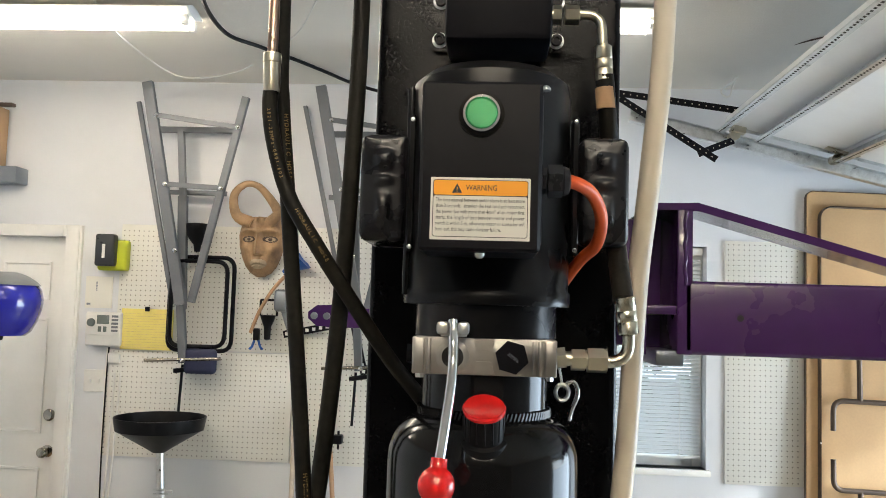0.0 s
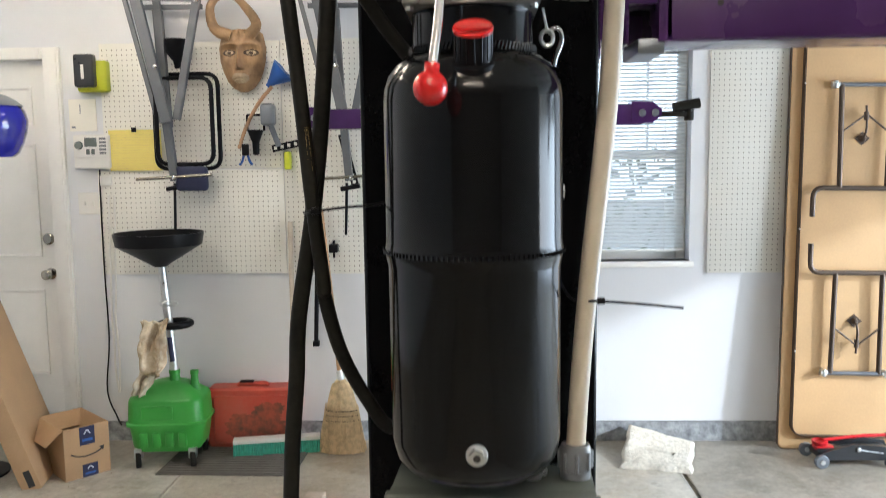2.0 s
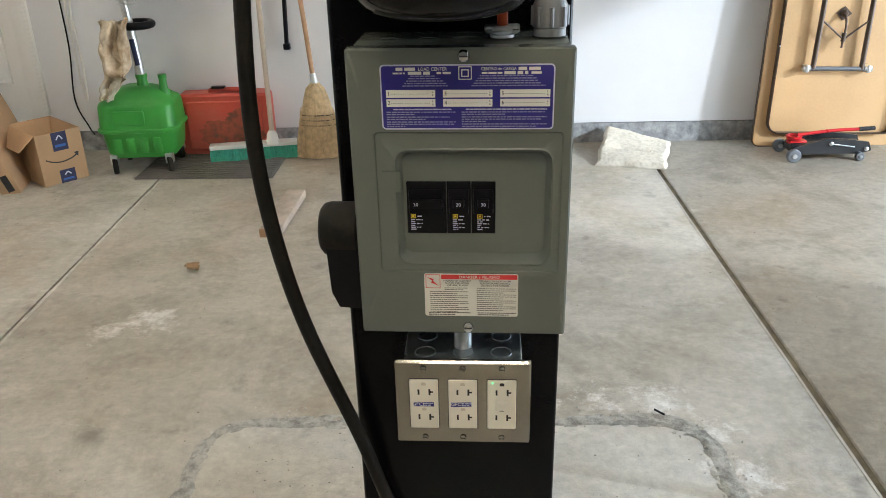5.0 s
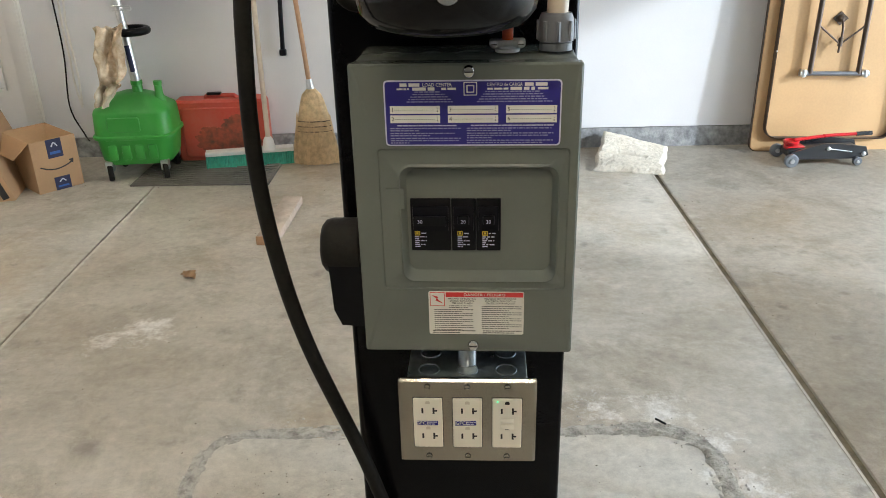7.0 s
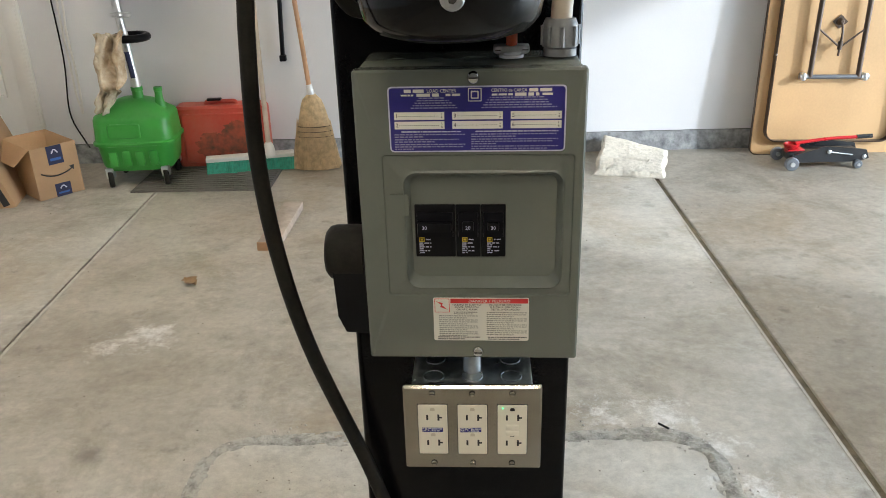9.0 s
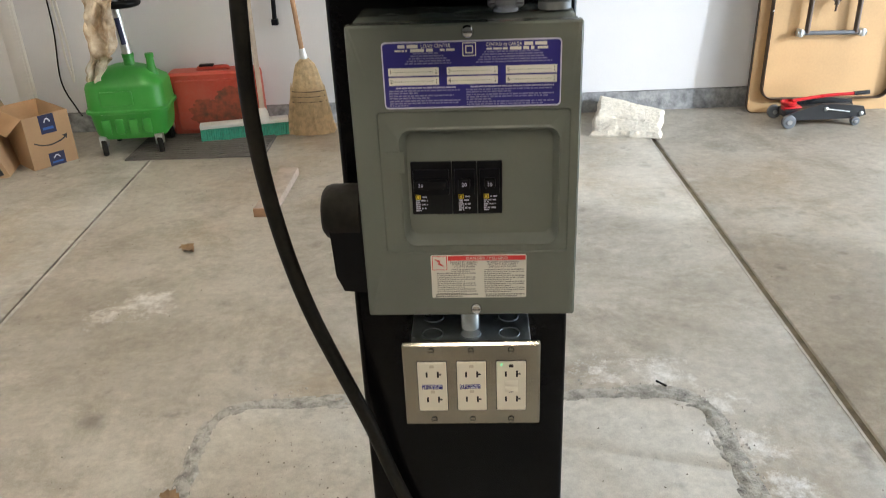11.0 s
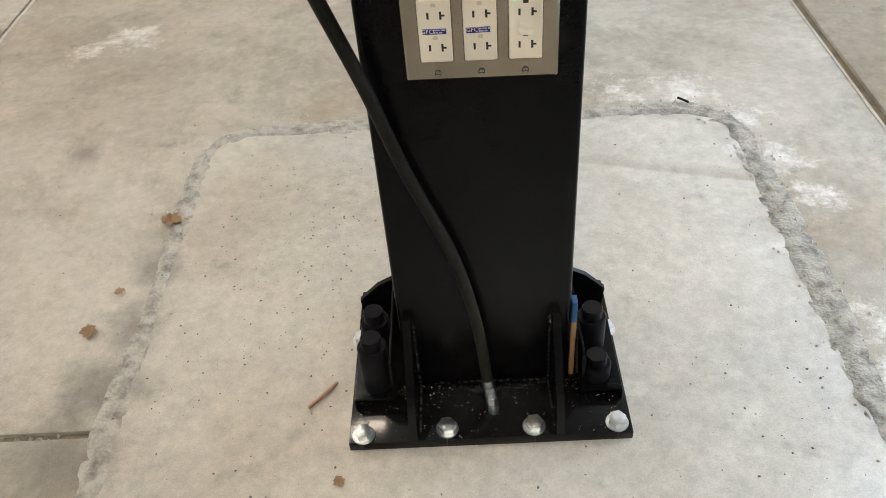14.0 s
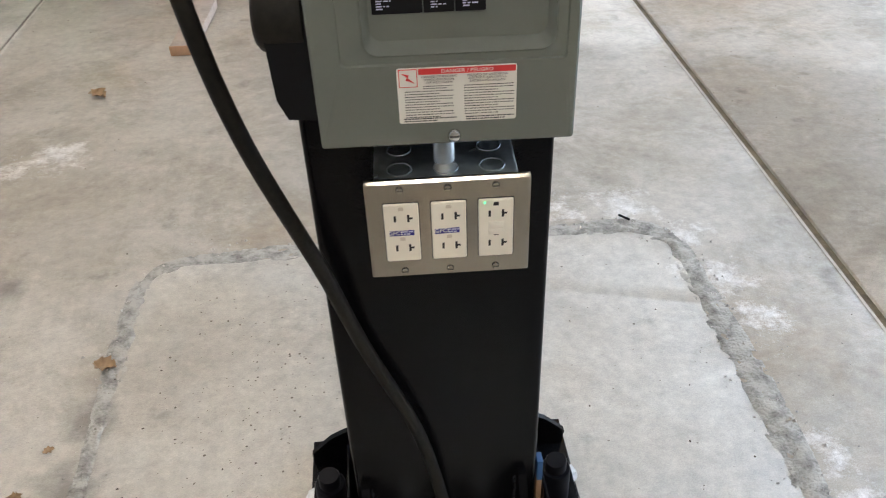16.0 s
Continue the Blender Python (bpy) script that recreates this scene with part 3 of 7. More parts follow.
# dust and flakes on the base plate
bm = B()
rnd = random.Random(77)
for k in range(420):
    x, y = rnd.uniform(-0.215, 0.215), rnd.uniform(-0.11, -0.004)
    if rnd.random() < 0.45:
        y = -0.004 - abs(rnd.gauss(0, 0.012))
    s_ = rnd.choice((0.0004, 0.0005, 0.0006, 0.0008, 0.0013))
    bm.faces.new([bm.verts.new((x + s_ * rnd.uniform(0.5, 1.4) * math.cos(a), y + s_ * rnd.uniform(0.5, 1.4) * math.sin(a), 0.0194)) for a in (0, 1.5, 3.1, 4.6)])
tagged(part("dust_flakes", bm, "dust", base), kind="stuff")
for x in (-0.199, -0.067, 0.069, 0.198):
    bm = B()
    box(bm, x - 0.0011, x + 0.0011, -0.1145, -0.104, 0.004, 0.0193)
    part("edge_notch", bm, "slot", base)
for x in (-0.128 - CXM, 0.1 - CXM):
    bm = B()
    rings(bm, [[(x + d, 0.001, 0.185), (x + d, -0.012, 0.185), (x + d, -0.105, 0.06), (x + d, -0.112, 0.019), (x + d, 0.001, 0.019)] for d in (-0.006, 0.006)])
    part("gusset", bm, "gloss", post)
for sx in (-1, 1):
    bm = B()
    o = [(hw, 0.019), (hw + 0.082, 0.019), (hw + 0.085, 0.05), (hw + 0.05, 0.085), (hw, 0.112)]
    prism(bm, [(sx * x, z) for x, z in o], 0.17, 0.18)
    part("side_gusset", bm, "black", post)
    bm = B()
    x0 = hw + 0.012
    box(bm, min(sx * x0, sx * (x0 + 0.068)), max(sx * x0, sx * (x0 + 0.068)), -0.05, 0.12, 0.042, 0.047, 0.002)
    box(bm, min(sx * (x0 + 0.062), sx * (x0 + 0.068)), max(sx * (x0 + 0.062), sx * (x0 + 0.068)), -0.05, 0.12, 0.0195, 0.0435)
    box(bm, min(sx * x0, sx * (x0 + 0.006)), max(sx * x0, sx * (x0 + 0.006)), -0.05, 0.12, 0.0195, 0.13, 0.002)
    part("adapter_shelf", bm, "black", post)


def anchor_bolt(x, y):
    ob = thing("anchor_bolt", "zinc-plated hex anchor bolt with washer on the base plate", "bolt", (x, y, 0.019), group="anchor bolts")
    bm = B()
    lathe(bm, [(0.0178, 0), (0.0178, 0.0025), (0.009, 0.003)], seg=28)
    part("washer", bm, "zinc", ob)
    bm = B()
    a0 = random.Random(int(x * 1000)).uniform(0, 60)
    hexagon(bm, (0, 0, 0.003), (0, 0, 1), 0.0142, 0.0105)
    cyl(bm, (0, 0, 0.0135), (0, 0, 0.0148), 0.0118, 0.009, 24)
    h = part("hex_head", bm, "zinc", ob)
    h.rotation_euler = (0, 0, radians(a0))
    return ob


for x, y in ((-0.208, 0.006), (-0.076, 0.011), (0.06, 0.009), (0.189, 0.009), (-0.222, 0.207), (0.2, 0.205)):
    anchor_bolt(x, y)


def adapter(x, y, h):
    ob = thing("lift_adapter", "black steel screw-in height adapter standing on its shelf", "lift adapter", (x, y, 0.047), group="lift adapters")
    bm = B()
    lathe(bm, [(0.0235, 0), (0.0235, h), (0.022, h + 0.002), (0.0175, h + 0.002)], seg=28)
    part("sleeve", bm, "satin", ob)
    bm = B()
    lathe(bm, [(0.0165, h - 0.005), (0.0165, h + 0.019), (0.0155, h + 0.021), (0.0005, h + 0.021)], seg=24)
    part("pin", bm, "satin", ob)
    return ob


adapter(-0.186, 0.088, 0.088)
adapter(-0.186, 0.152, 0.08)
adapter(0.165, 0.088, 0.024)
adapter(0.165, 0.152, 0.064)
bm = B()
box(bm, 0.1255, 0.1335, 0.108, 0.126, 0.02, 0.145, 0.001)
stick = solid("wood_shim", bm, "wood", "thin wooden shim with blue paint beside the column", "shim")
bm = B()
box(bm, 0.1252, 0.1338, 0.1077, 0.1263, 0.145, 0.188, 0.001)
part("painted_end", bm, "blue_wood", stick)

# ---- purple carriage and arms ----


def arm_and_carriage():
    ob = thing("lift_carriage", "purple painted lift carriage with a swing arm", "lift arm", (0.0, 0.3, 1.6))
    bm = B()
    box(bm, -0.172, 0.158, 0.012, 0.15, -0.02, 0.225, 0.02, 3)
    part("carriage", bm, "purple", ob)
    bm = B()
    # pivot bracket: an open pocket between a post, a back and two shelves
    box(bm, 0.226, 0.246, -0.016, 0.11, 0.012, 0.2, 0.003)
    box(bm, 0.183, 0.19, -0.006, 0.11, 0.01, 0.198, 0.002)
    box(bm, 0.19, 0.226, 0.09, 0.1, 0.016, 0.196)
    box(bm, 0.188, 0.228, -0.008, 0.09, 0.062, 0.074, 0.002)
    rings(bm, [[(0.182, y, 0.194), (0.196, y, 0.205), (0.247, y, 0.206), (0.247, y, 0.197), (0.2, y, 0.196)] for y in (-0.017, 0.11)])
    box(bm, 0.12, 0.183, 0.03, 0.1, 0.02, 0.19, 0.004)
    part("pivot_bracket", bm, "purple", ob)
    for z in (0.09, 0.13, 0.165):
        bm = B()
        lathe(bm, [(0.0035, 0), (0.003, 0.002), (0.0005, 0.003)], (0.2, 0.09, z), (0, -1, 0), 10)
        part("rivet", bm, "purple", ob)
    bm = B()
    tube(bm, [(0.236 + 0.0012 * math.sin(k * 2.3), -0.0165, 0.1 + 0.0105 * k) for k in range(10)], 0.0022, 6, 2)
    part("weld_bead", bm, "purple", ob)
    bm = B()
    box(bm, 0.2, 0.236, -0.012, 0.1, -0.003, 0.017, 0.003)
    part("arm_lock", bm, "hammer", ob, "worn bare steel arm lock block")
    bm = B()
    box(bm, 0.232, 1.3, -0.016, 0.085, 0.012, 0.106, 0.006, 3)
    arm = part("arm", bm, "purple", ob)
    bm = B()
    cyl(bm, (0.305, -0.0164, 0.06), (0.305, -0.0150, 0.06), 0.0042, seg=16)
    part("drain_hole", bm, "slot", arm)
    bm = B()
    prism(bm, [(0.235, 0.206), (0.252, 0.207), (1.15, -0.045), (1.15, -0.056), (0.252, 0.196), (0.235, 0.195)], -0.014, 0.05)
    part("brace", bm, "purple", arm)
    return ob


arm_and_carriage()

far = thing("lift_post", "black far lift column with purple arms folded out", "lift post", (-0.01, 2.62, 0))
bm = B()
channel(bm, 0.13, 0.2, 0.007, 0.008, 0.02, 2.72)
part("column", bm, "black", far)
bm = B()
box(bm, -0.22, 0.22, -0.11, 0.3, 0, 0.02, 0.002)
part("base_plate", bm, "gloss", far)
bm = B()
box(bm, -0.17, 0.17, -0.13, -0.01, 1.5, 1.75, 0.015)
part("carriage", bm, "purple", far)
for sx in (-1, 1):
    bm = B()
    x0, x1 = sorted((sx * 0.15, sx * 0.645))
    box(bm, x0, x1, -0.2, -0.12, 1.585, 1.665, 0.006)
    arm = part("arm", bm, "purple", far)
    bm = B()
    prism(bm, [(sx * 0.6, 1.675), (sx * 0.68, 1.672), (sx * 0.715, 1.645), (sx * 0.715, 1.62), (sx * 0.68, 1.59), (sx * 0.6, 1.59)], -0.206, -0.115)
    tip = part("arm_end", bm, "purple", arm)
    for dx in (0.64, 0.69):
        bm = B()
        lathe(bm, [(0.014, 0), (0.014, 0.006), (0.006, 0.008)], (sx * dx, -0.206, 1.63), (0, -1, 0), 16)
        part("bolt", bm, "hammer", tip)
    if sx < 0:
        continue
    bm = B()
    box(bm, min(sx * 0.71, sx * 0.82), max(sx * 0.71, sx * 0.82), -0.175, -0.145, 1.615, 1.635, 0.003)
    cyl(bm, (sx * 0.83, -0.16, 1.6), (sx * 0.83, -0.16, 1.64), 0.018, seg=16)
    cyl(bm, (sx * 0.77, -0.16, 1.65), (sx * 0.87, -0.16, 1.668), 0.02, seg=16)
    part("lift_pad", bm, "rubber", arm)

# ---- hydraulic power unit ----
AX, AY = -0.0155, 0.004
unit = thing("hydraulic_power_unit", "black hydraulic power unit with motor, valve block and oil tank", "hydraulic pump", (AX, AY, 1.14))


def Z(z):
    return z - 1.14


bm = B()
lathe(bm, [(0.001, Z(1.146)), (0.055, Z(1.148)), (0.074, Z(1.154)), (0.083, Z(1.166)), (0.0865, Z(1.185)), (0.0868, Z(1.358)), (0.0895, Z(1.37)), (0.0905, Z(1.3735)),
           (0.0895, Z(1.377)), (0.0885, Z(1.383)), (0.0885, Z(1.52)), (0.0875, Z(1.532)), (0.0838, Z(1.543)), (0.078, Z(1.552)), (0.0705, Z(1.559)), (0.0635, Z(1.5632)), (0.057, Z(1.565)), (0.001, Z(1.566))], seg=64)
tank = part("oil_tank", bm, "gloss", unit, "glossy black cylindrical oil tank", 60)
bm = B()
for i in range(110):
    a = i * math.tau / 110
    c = Vector((0.0903 * math.cos(a), 0.0903 * math.sin(a), Z(1.3735)))
    cyl(bm, c - Vector((0, 0, 0.0022)), c + Vector((0, 0, 0.0022)), 0.0016, seg=5)
part("weld_seam", bm, "gloss", tank)
bm = B()
lathe(bm, [(0.059, Z(1.562)), (0.059, Z(1.58)), (0.059, Z(1.604))], seg=48)
part("neck", bm, "gloss", unit)
bm = B()
for i in range(96):
    a = i * math.tau / 96
    c = Vector((0.0608 * math.cos(a), 0.0608 * math.sin(a), Z(1.5665)))
    q = Vector((-0.0012 * math.sin(a), 0.0012 * math.cos(a), 0.0038))
    cyl(bm, c - q, c + q, 0.0021, seg=6)
part("weld_seam", bm, "gloss", unit)
# drain plug
bm = B()
lathe(bm, [(0.0105, 0), (0.0105, 0.004), (0.0095, 0.005), (0.0085, 0.005)], (0.001, -0.084, Z(1.19)), (0, -1, 0), 24)
hexagon(bm, (0.001, -0.088, Z(1.19)), (0, -1, 0), 0.0078, 0.008)
drain = part("drain_plug", bm, "zinc", tank, "bright steel drain plug")
bm = B()
hexagon(bm, (0.001, -0.0958, Z(1.19)), (0, -1, 0), 0.0038, 0.0006)
part("socket", bm, "slot", drain)
bm = B()
lathe(bm, [(0.009, 0.0), (0.009, 0.004), (0.003, 0.006)], (0.087, 0.012, Z(1.43)), (1, 0, 0), 16)
part("side_plug", bm, "chrome", tank)
# filler cap on a tilted neck
TILTED = Vector((0.0, -math.sin(radians(30)), math.cos(radians(30))))
foot = Vector((-0.0145 - AX, -0.062 - AY, Z(1.5435)))
cap = B()
lathe(cap, [(0.0215, -0.004), (0.0222, 0.006), (0.0212, 0.01), (0.0175, 0.0115), (0.0172, 0.0125), (0.0172, 0.0375)], foot, TILTED, 36)
capo = part("filler_cap", cap, "plastic", unit)
u_, v_ = axis_frame(TILTED)
for i in range(16):
    q = u_ * math.cos(i * math.tau / 16) + v_ * math.sin(i * math.tau / 16)
    bm = B()
    cyl(bm, foot + q * 0.0171 + TILTED * 0.014, foot + q * 0.0171 + TILTED * 0.0365, 0.0008, seg=6)
    part("grip_rib", bm, "plastic", capo)
bm = B()
lathe(bm, [(0.0181, 0.037), (0.0184, 0.0395), (0.0172, 0.0412), (0.0162, 0.0406), (0.0005, 0.0406)], foot, TILTED, 40)
part("cap_top", bm, "red", capo, "red plastic cap top")
# valve block
bx0, bx1, bz0, bz1 = -0.0785 - AX, 0.047 - AX, Z(1.603), Z(1.635)
by = -0.06 - AY
bm = B()
box(bm, bx0, bx1, by, 0.05, bz0, bz1, 0.0012)
block = part("valve_block", bm, "alu", unit, "machined aluminium valve block")
for x0, x1 in ((bx0 + 0.0005, bx0 + 0.0105), (bx0 + 0.013, bx0 + 0.0165), (bx1 - 0.0105, bx1 - 0.0005), (bx1 - 0.0165, bx1 - 0.013), (bx1 - 0.0215, bx1 - 0.0185)):
    bm = B()
    box(bm, x0, x1, by - 0.004, by + 0.001, bz0 + 0.0006, bz1 - 0.0006, 0.0013)
    part("block_rib", bm, "alu", block)
bm = B()
prism(bm, [(bx0 + 0.053, bz0 + 0.001), (bx0 + 0.072, bz0 + 0.001), (bx0 + 0.069, bz0 + 0.012), (bx0 + 0.056, bz0 + 0.012)], by - 0.003, by + 0.001)
part("block_pad", bm, "alu", block)
bm = B()
prism(bm, [(bx0 + 0.056, bz1 - 0.011), (bx0 + 0.069, bz1 - 0.011), (bx0 + 0.072, bz1 - 0.001), (bx0 + 0.053, bz1 - 0.001)], by - 0.003, by + 0.001)
part("block_pad", bm, "alu", block)
bm = B()
lathe(bm, [(0.0145, 0), (0.0145, 0.004), (0.0125, 0.005), (0.0095, 0.005)], (bx0 + 0.0355, by, Z(1.6185)), (0, -1, 0), 30, caps=False)
part("block_boss", bm, "alu", block)
bm = B()
lathe(bm, [(0.0095, 0.0), (0.0095, 0.0035), (0.0005, 0.0035)], (bx0 + 0.0355, by, Z(1.6185)), (0, -1, 0), 24)
part("bore", bm, "slot", block)
bm = B()
hexagon(bm, (0.008 - AX, by, Z(1.6195)), (0, -1, 0), 0.0148, 0.007)
part("hex_plug", bm, "satin", block, "black hex plug")
words("plug_mark", "30MPa", 0.0042, (0.009 - AX, by - 0.0074, Z(1.6195)), "hammer", block, ry=35)
bm = B()
hexagon(bm, (bx0, by + 0.02, Z(1.619)), (-1, 0, 0), 0.009, 0.006)
part("side_plug", bm, "satin", block)
for x in (bx0 + 0.006, bx1 - 0.006):
    bm = B()
    hexagon(bm, (x, by + 0.012, bz0), (0, 0, -1), 0.004, 0.004)
    part("screw", bm, "zinc", block)
# lowering lever
lev = B()
tube(lev, [(-0.0425 - AX, -0.085 - AY, Z(1.65)), (-0.0415 - AX, -0.09 - AY, Z(1.635)), (-0.0415 - AX, -0.097 - AY, Z(1.605)), (-0.046 - AX, -0.114 - AY, Z(1.56)), (-0.0495 - AX, -0.125 - AY, Z(1.533))], 0.0043, 14)
lever = part("release_lever", lev, "chrome", unit, "chromed release lever")
for x0, x1 in ((-0.056, -0.046), (-0.0385, -0.0285)):
    bm = B()
    box(bm, x0 - AX, x1 - AX, -0.092 - AY, -0.074 - AY, Z(1.638), Z(1.649), 0.003, 2)
    part("fork_cheek", bm, "zinc", lever)
bm = B()
box(bm, -0.053 - AX, -0.031 - AX, -0.078 - AY, -0.055 - AY, Z(1.636), Z(1.642), 0.001)
cyl(bm, (-0.056 - AX, -0.083 - AY, Z(1.644)), (-0.0285 - AX, -0.083 - AY, Z(1.644)), 0.003)
part("fork_pin", bm, "zinc", lever)
bm = B()
kx, ky, kz = -0.05 - AX, -0.128 - AY, Z(1.5225)
lathe(bm, [(0.0066, 0.0205), (0.0068, 0.0135)] + [(0.0148 * math.sin(radians(a)), 0.0148 * math.cos(radians(a))) for a in range(30, 180, 12)] + [(0.0005, -0.0148)], (kx, ky, kz), (0.08, 0.25, 1), 28)
part("ball_knob", bm, "red", lever, "red ball knob")
# adapter and motor
bm = B()
lathe(bm, [(0.066, Z(1.635)), (0.066, Z(1.664)), (0.0775, Z(1.664)), (0.0785, Z(1.667)), (0.0785, Z(1.676)), (0.0765, Z(1.679)), (0.076, Z(1.86)), (0.074, Z(1.872)), (0.062, Z(1.882)), (0.0005, Z(1.887))], seg=56)
motor = part("motor", bm, "motor_paint", unit, "black electric motor housing")
for a in (20, -160, 100):
    bm = B()
    p = Vector((0.079 * math.cos(radians(a)), 0.079 * math.sin(radians(a)), 0))
    cyl(bm, p + Vector((0, 0, Z(1.672))), p + Vector((0, 0, Z(1.865))), 0.0035)
    part("tie_rod", bm, "gloss", motor)
for sx in (-1, 1):
    bm = B()
    x0, x1 = (-0.136, -0.091) if sx < 0 else (0.067, 0.113)
    y0, y1 = -0.028, 0.06
    z0, z1 = Z(1.7205), Z(1.8215)
    box(bm, x0 - AX, x1 - AX, y0 - AY, y1 - AY, z0, z1, 0.009, 3)
    cover = part("capacitor_cover", bm, "moulded", motor, "moulded black capacitor cover")
    bm = B()
    xi = (x1 + 0.004 if sx < 0 else x0 - 0.004) - AX
    slab(bm, xi - 0.003, xi + 0.003, Z(1.7105), Z(1.8385), y0 - AY - 0.005, y0 - AY + 0.02, 0.0029, 5, 0.0012)
    part("strap", bm, "gloss", cover)
    for z in (Z(1.7155), Z(1.8335)):
        bm = B()
        lathe(bm, [(0.0022, 0), (0.002, 0.001), (0.0004, 0.0015)], (xi, y0 - AY - 0.005, z), (0, -1, 0), 12)
        part("rivet", bm, "zinc", cover)
    # pressed front with three bulges
    bm = B()
    rows_ = []
    for j in range(61):
        v = j / 60
        row = []
        for i in range(25):
            u = i / 24
            e = min(u, 1 - u) * 2.2
            f = min(v, 1 - v) * 5
            d = 0.0034 * min(1, e) ** 0.5 * min(1, f) ** 0.5
            for vc, vw, uw, hgt in ((0.77, 0.085, 0.2, 0.0042), (0.56, 0.045, 0.22, 0.003), (0.28, 0.13, 0.17, 0.0042)):
                d += hgt * math.exp(-(abs(v - vc) / vw) ** 4) * math.exp(-(abs(u - 0.52) / uw) ** 4)
            d += 0.0002 * noise.noise((u * 5, v * 22, sx * 3))
            row.append(bm.verts.new((x0 - AX + 0.004 + (x1 - x0 - 0.008) * u, y0 - AY - 0.0004 - d, z0 + 0.004 + (z1 - z0 - 0.008) * v)))
        rows_.append(row)
    for a, b in zip(rows_, rows_[1:]):
        for i in range(24):
            bm.faces.new((a[i], a[i + 1], b[i + 1], b[i]))
    part("pressed_front", bm, "moulded", cover, angle=80)
# control box
ex0, ex1, ez0, ez1, ey = -0.069 - AX, 0.0255 - AX, Z(1.704), Z(1.838), -0.145 - AY
bm = B()
slab(bm, ex0, ex1, ez0, ez1, ey, ey + 0.07, 0.004, 4, 0.0025)
ctrl = part("control_box", bm, "satin", unit, "black sheet steel control box")
bm = B()
box(bm, ex0 - 0.002, ex1 + 0.002, ey + 0.018, ey + 0.082, ez0 + 0.006, ez1 - 0.004, 0.003)
part("box_back", bm, "satin", ctrl)
for p in ((ex1 + 0.004, ey + 0.03, ez1 + 0.001), (-0.0055, ey + 0.006, ez0 - 0.001)):
    bm = B()
    lathe(bm, [(0.004, 0), (0.004, 0.002), (0.0022, 0.004)], p, (0, 0, 1 if p[2] > Z(1.8) else -1), 14)
    part("screw", bm, "zinc", ctrl)
bm = B()
gx, gz = -0.022 - AX, Z(1.811)
lathe(bm, [(0.0157, 0), (0.0157, 0.004), (0.0145, 0.0065), (0.0128, 0.0065), (0.0128, 0.004)], (gx, ey, gz), (0, -1, 0), 40)
btn = part("button_bezel", bm, "chrome", ctrl, "bright steel button bezel")
bm = B()
lathe(bm, [(0.0178, 0), (0.0178, 0.0015), (0.0165, 0.0022), (0.0155, 0.0022)], (gx, ey, gz), (0, -1, 0), 40)
part("seal_ring", bm, "rubber", btn)
bm = B()
lathe(bm, [(0.0125, 0.003), (0.0125, 0.0068), (0.0118, 0.0075), (0.0112, 0.0068), (0.0005, 0.0068)], (gx, ey, gz), (0, -1, 0), 40)
part("push_button", bm, "green_button", btn, "green push button")
# warning label
lx0, lx1, lz0, lz1 = -0.06 - AX, 0.0172 - AX, Z(1.7125), Z(1.7612)
ly = ey - 0.0004
bm = B()
slab(bm, lx0, lx1, lz0, lz1, ly, ey, 0.0008, 2)
lab = part("warning_label", bm, "label_white", ctrl, "white warning label with an orange head")
ly -= 0.0002
bm = B()
slab(bm, lx0 + 0.0018, lx1 - 0.0018, lz0 + 0.0022, lz1 - 0.0018, ly, ly + 0.0001, 0.002, 3)
part("label_frame", bm, "ink", lab)
ly -= 0.0002
bm = B()
slab(bm, lx0 + 0.0023, lx1 - 0.0023, lz0 + 0.0027, lz1 - 0.0145, ly, ly + 0.0001, 0.0016, 3)
part("label_field", bm, "label_white", lab)
bm = B()
slab(bm, lx0 + 0.0023, lx1 - 0.0023, lz1 - 0.0138, lz1 - 0.0023, ly, ly + 0.0001, 0.0016, 3)
part("label_head", bm, "label_orange", lab)
ly -= 0.0003
words("label_title", "WARNING", 0.0062, (gx + 0.0015, ly, lz1 - 0.0082), "ink", lab, 0.024)
bm = B()
prism(bm, [(gx - 0.0215, lz1 - 0.0122), (gx - 0.0135, lz1 - 0.0122), (gx - 0.0175, lz1 - 0.0048)], ly, ly + 0.0001)
part("label_triangle", bm, "ink", lab)
words("label_mark", "!", 0.0055, (gx - 0.0175, ly - 0.0002, lz1 - 0.0097), "label_orange", lab)
for i, s in enumerate(("The time interval between motor starts is at least more", "than 2 seconds,  abandon the teat lend and reconnect", "the power line with more than 4mm\u00b2 when motor first",
                       "starts, the length of lead between motor and power", "switch is within 5 m, otherwise motor or contactor will", "burn out, this may cause elevator failure.")):
    w = 0.0685 if i < 5 else 0.0505
    words("label_text", s, 0.0042, (lx0 + 0.0043 + w / 2, ly, lz1 - 0.0178 - i * 0.00455), "ink", lab, w)
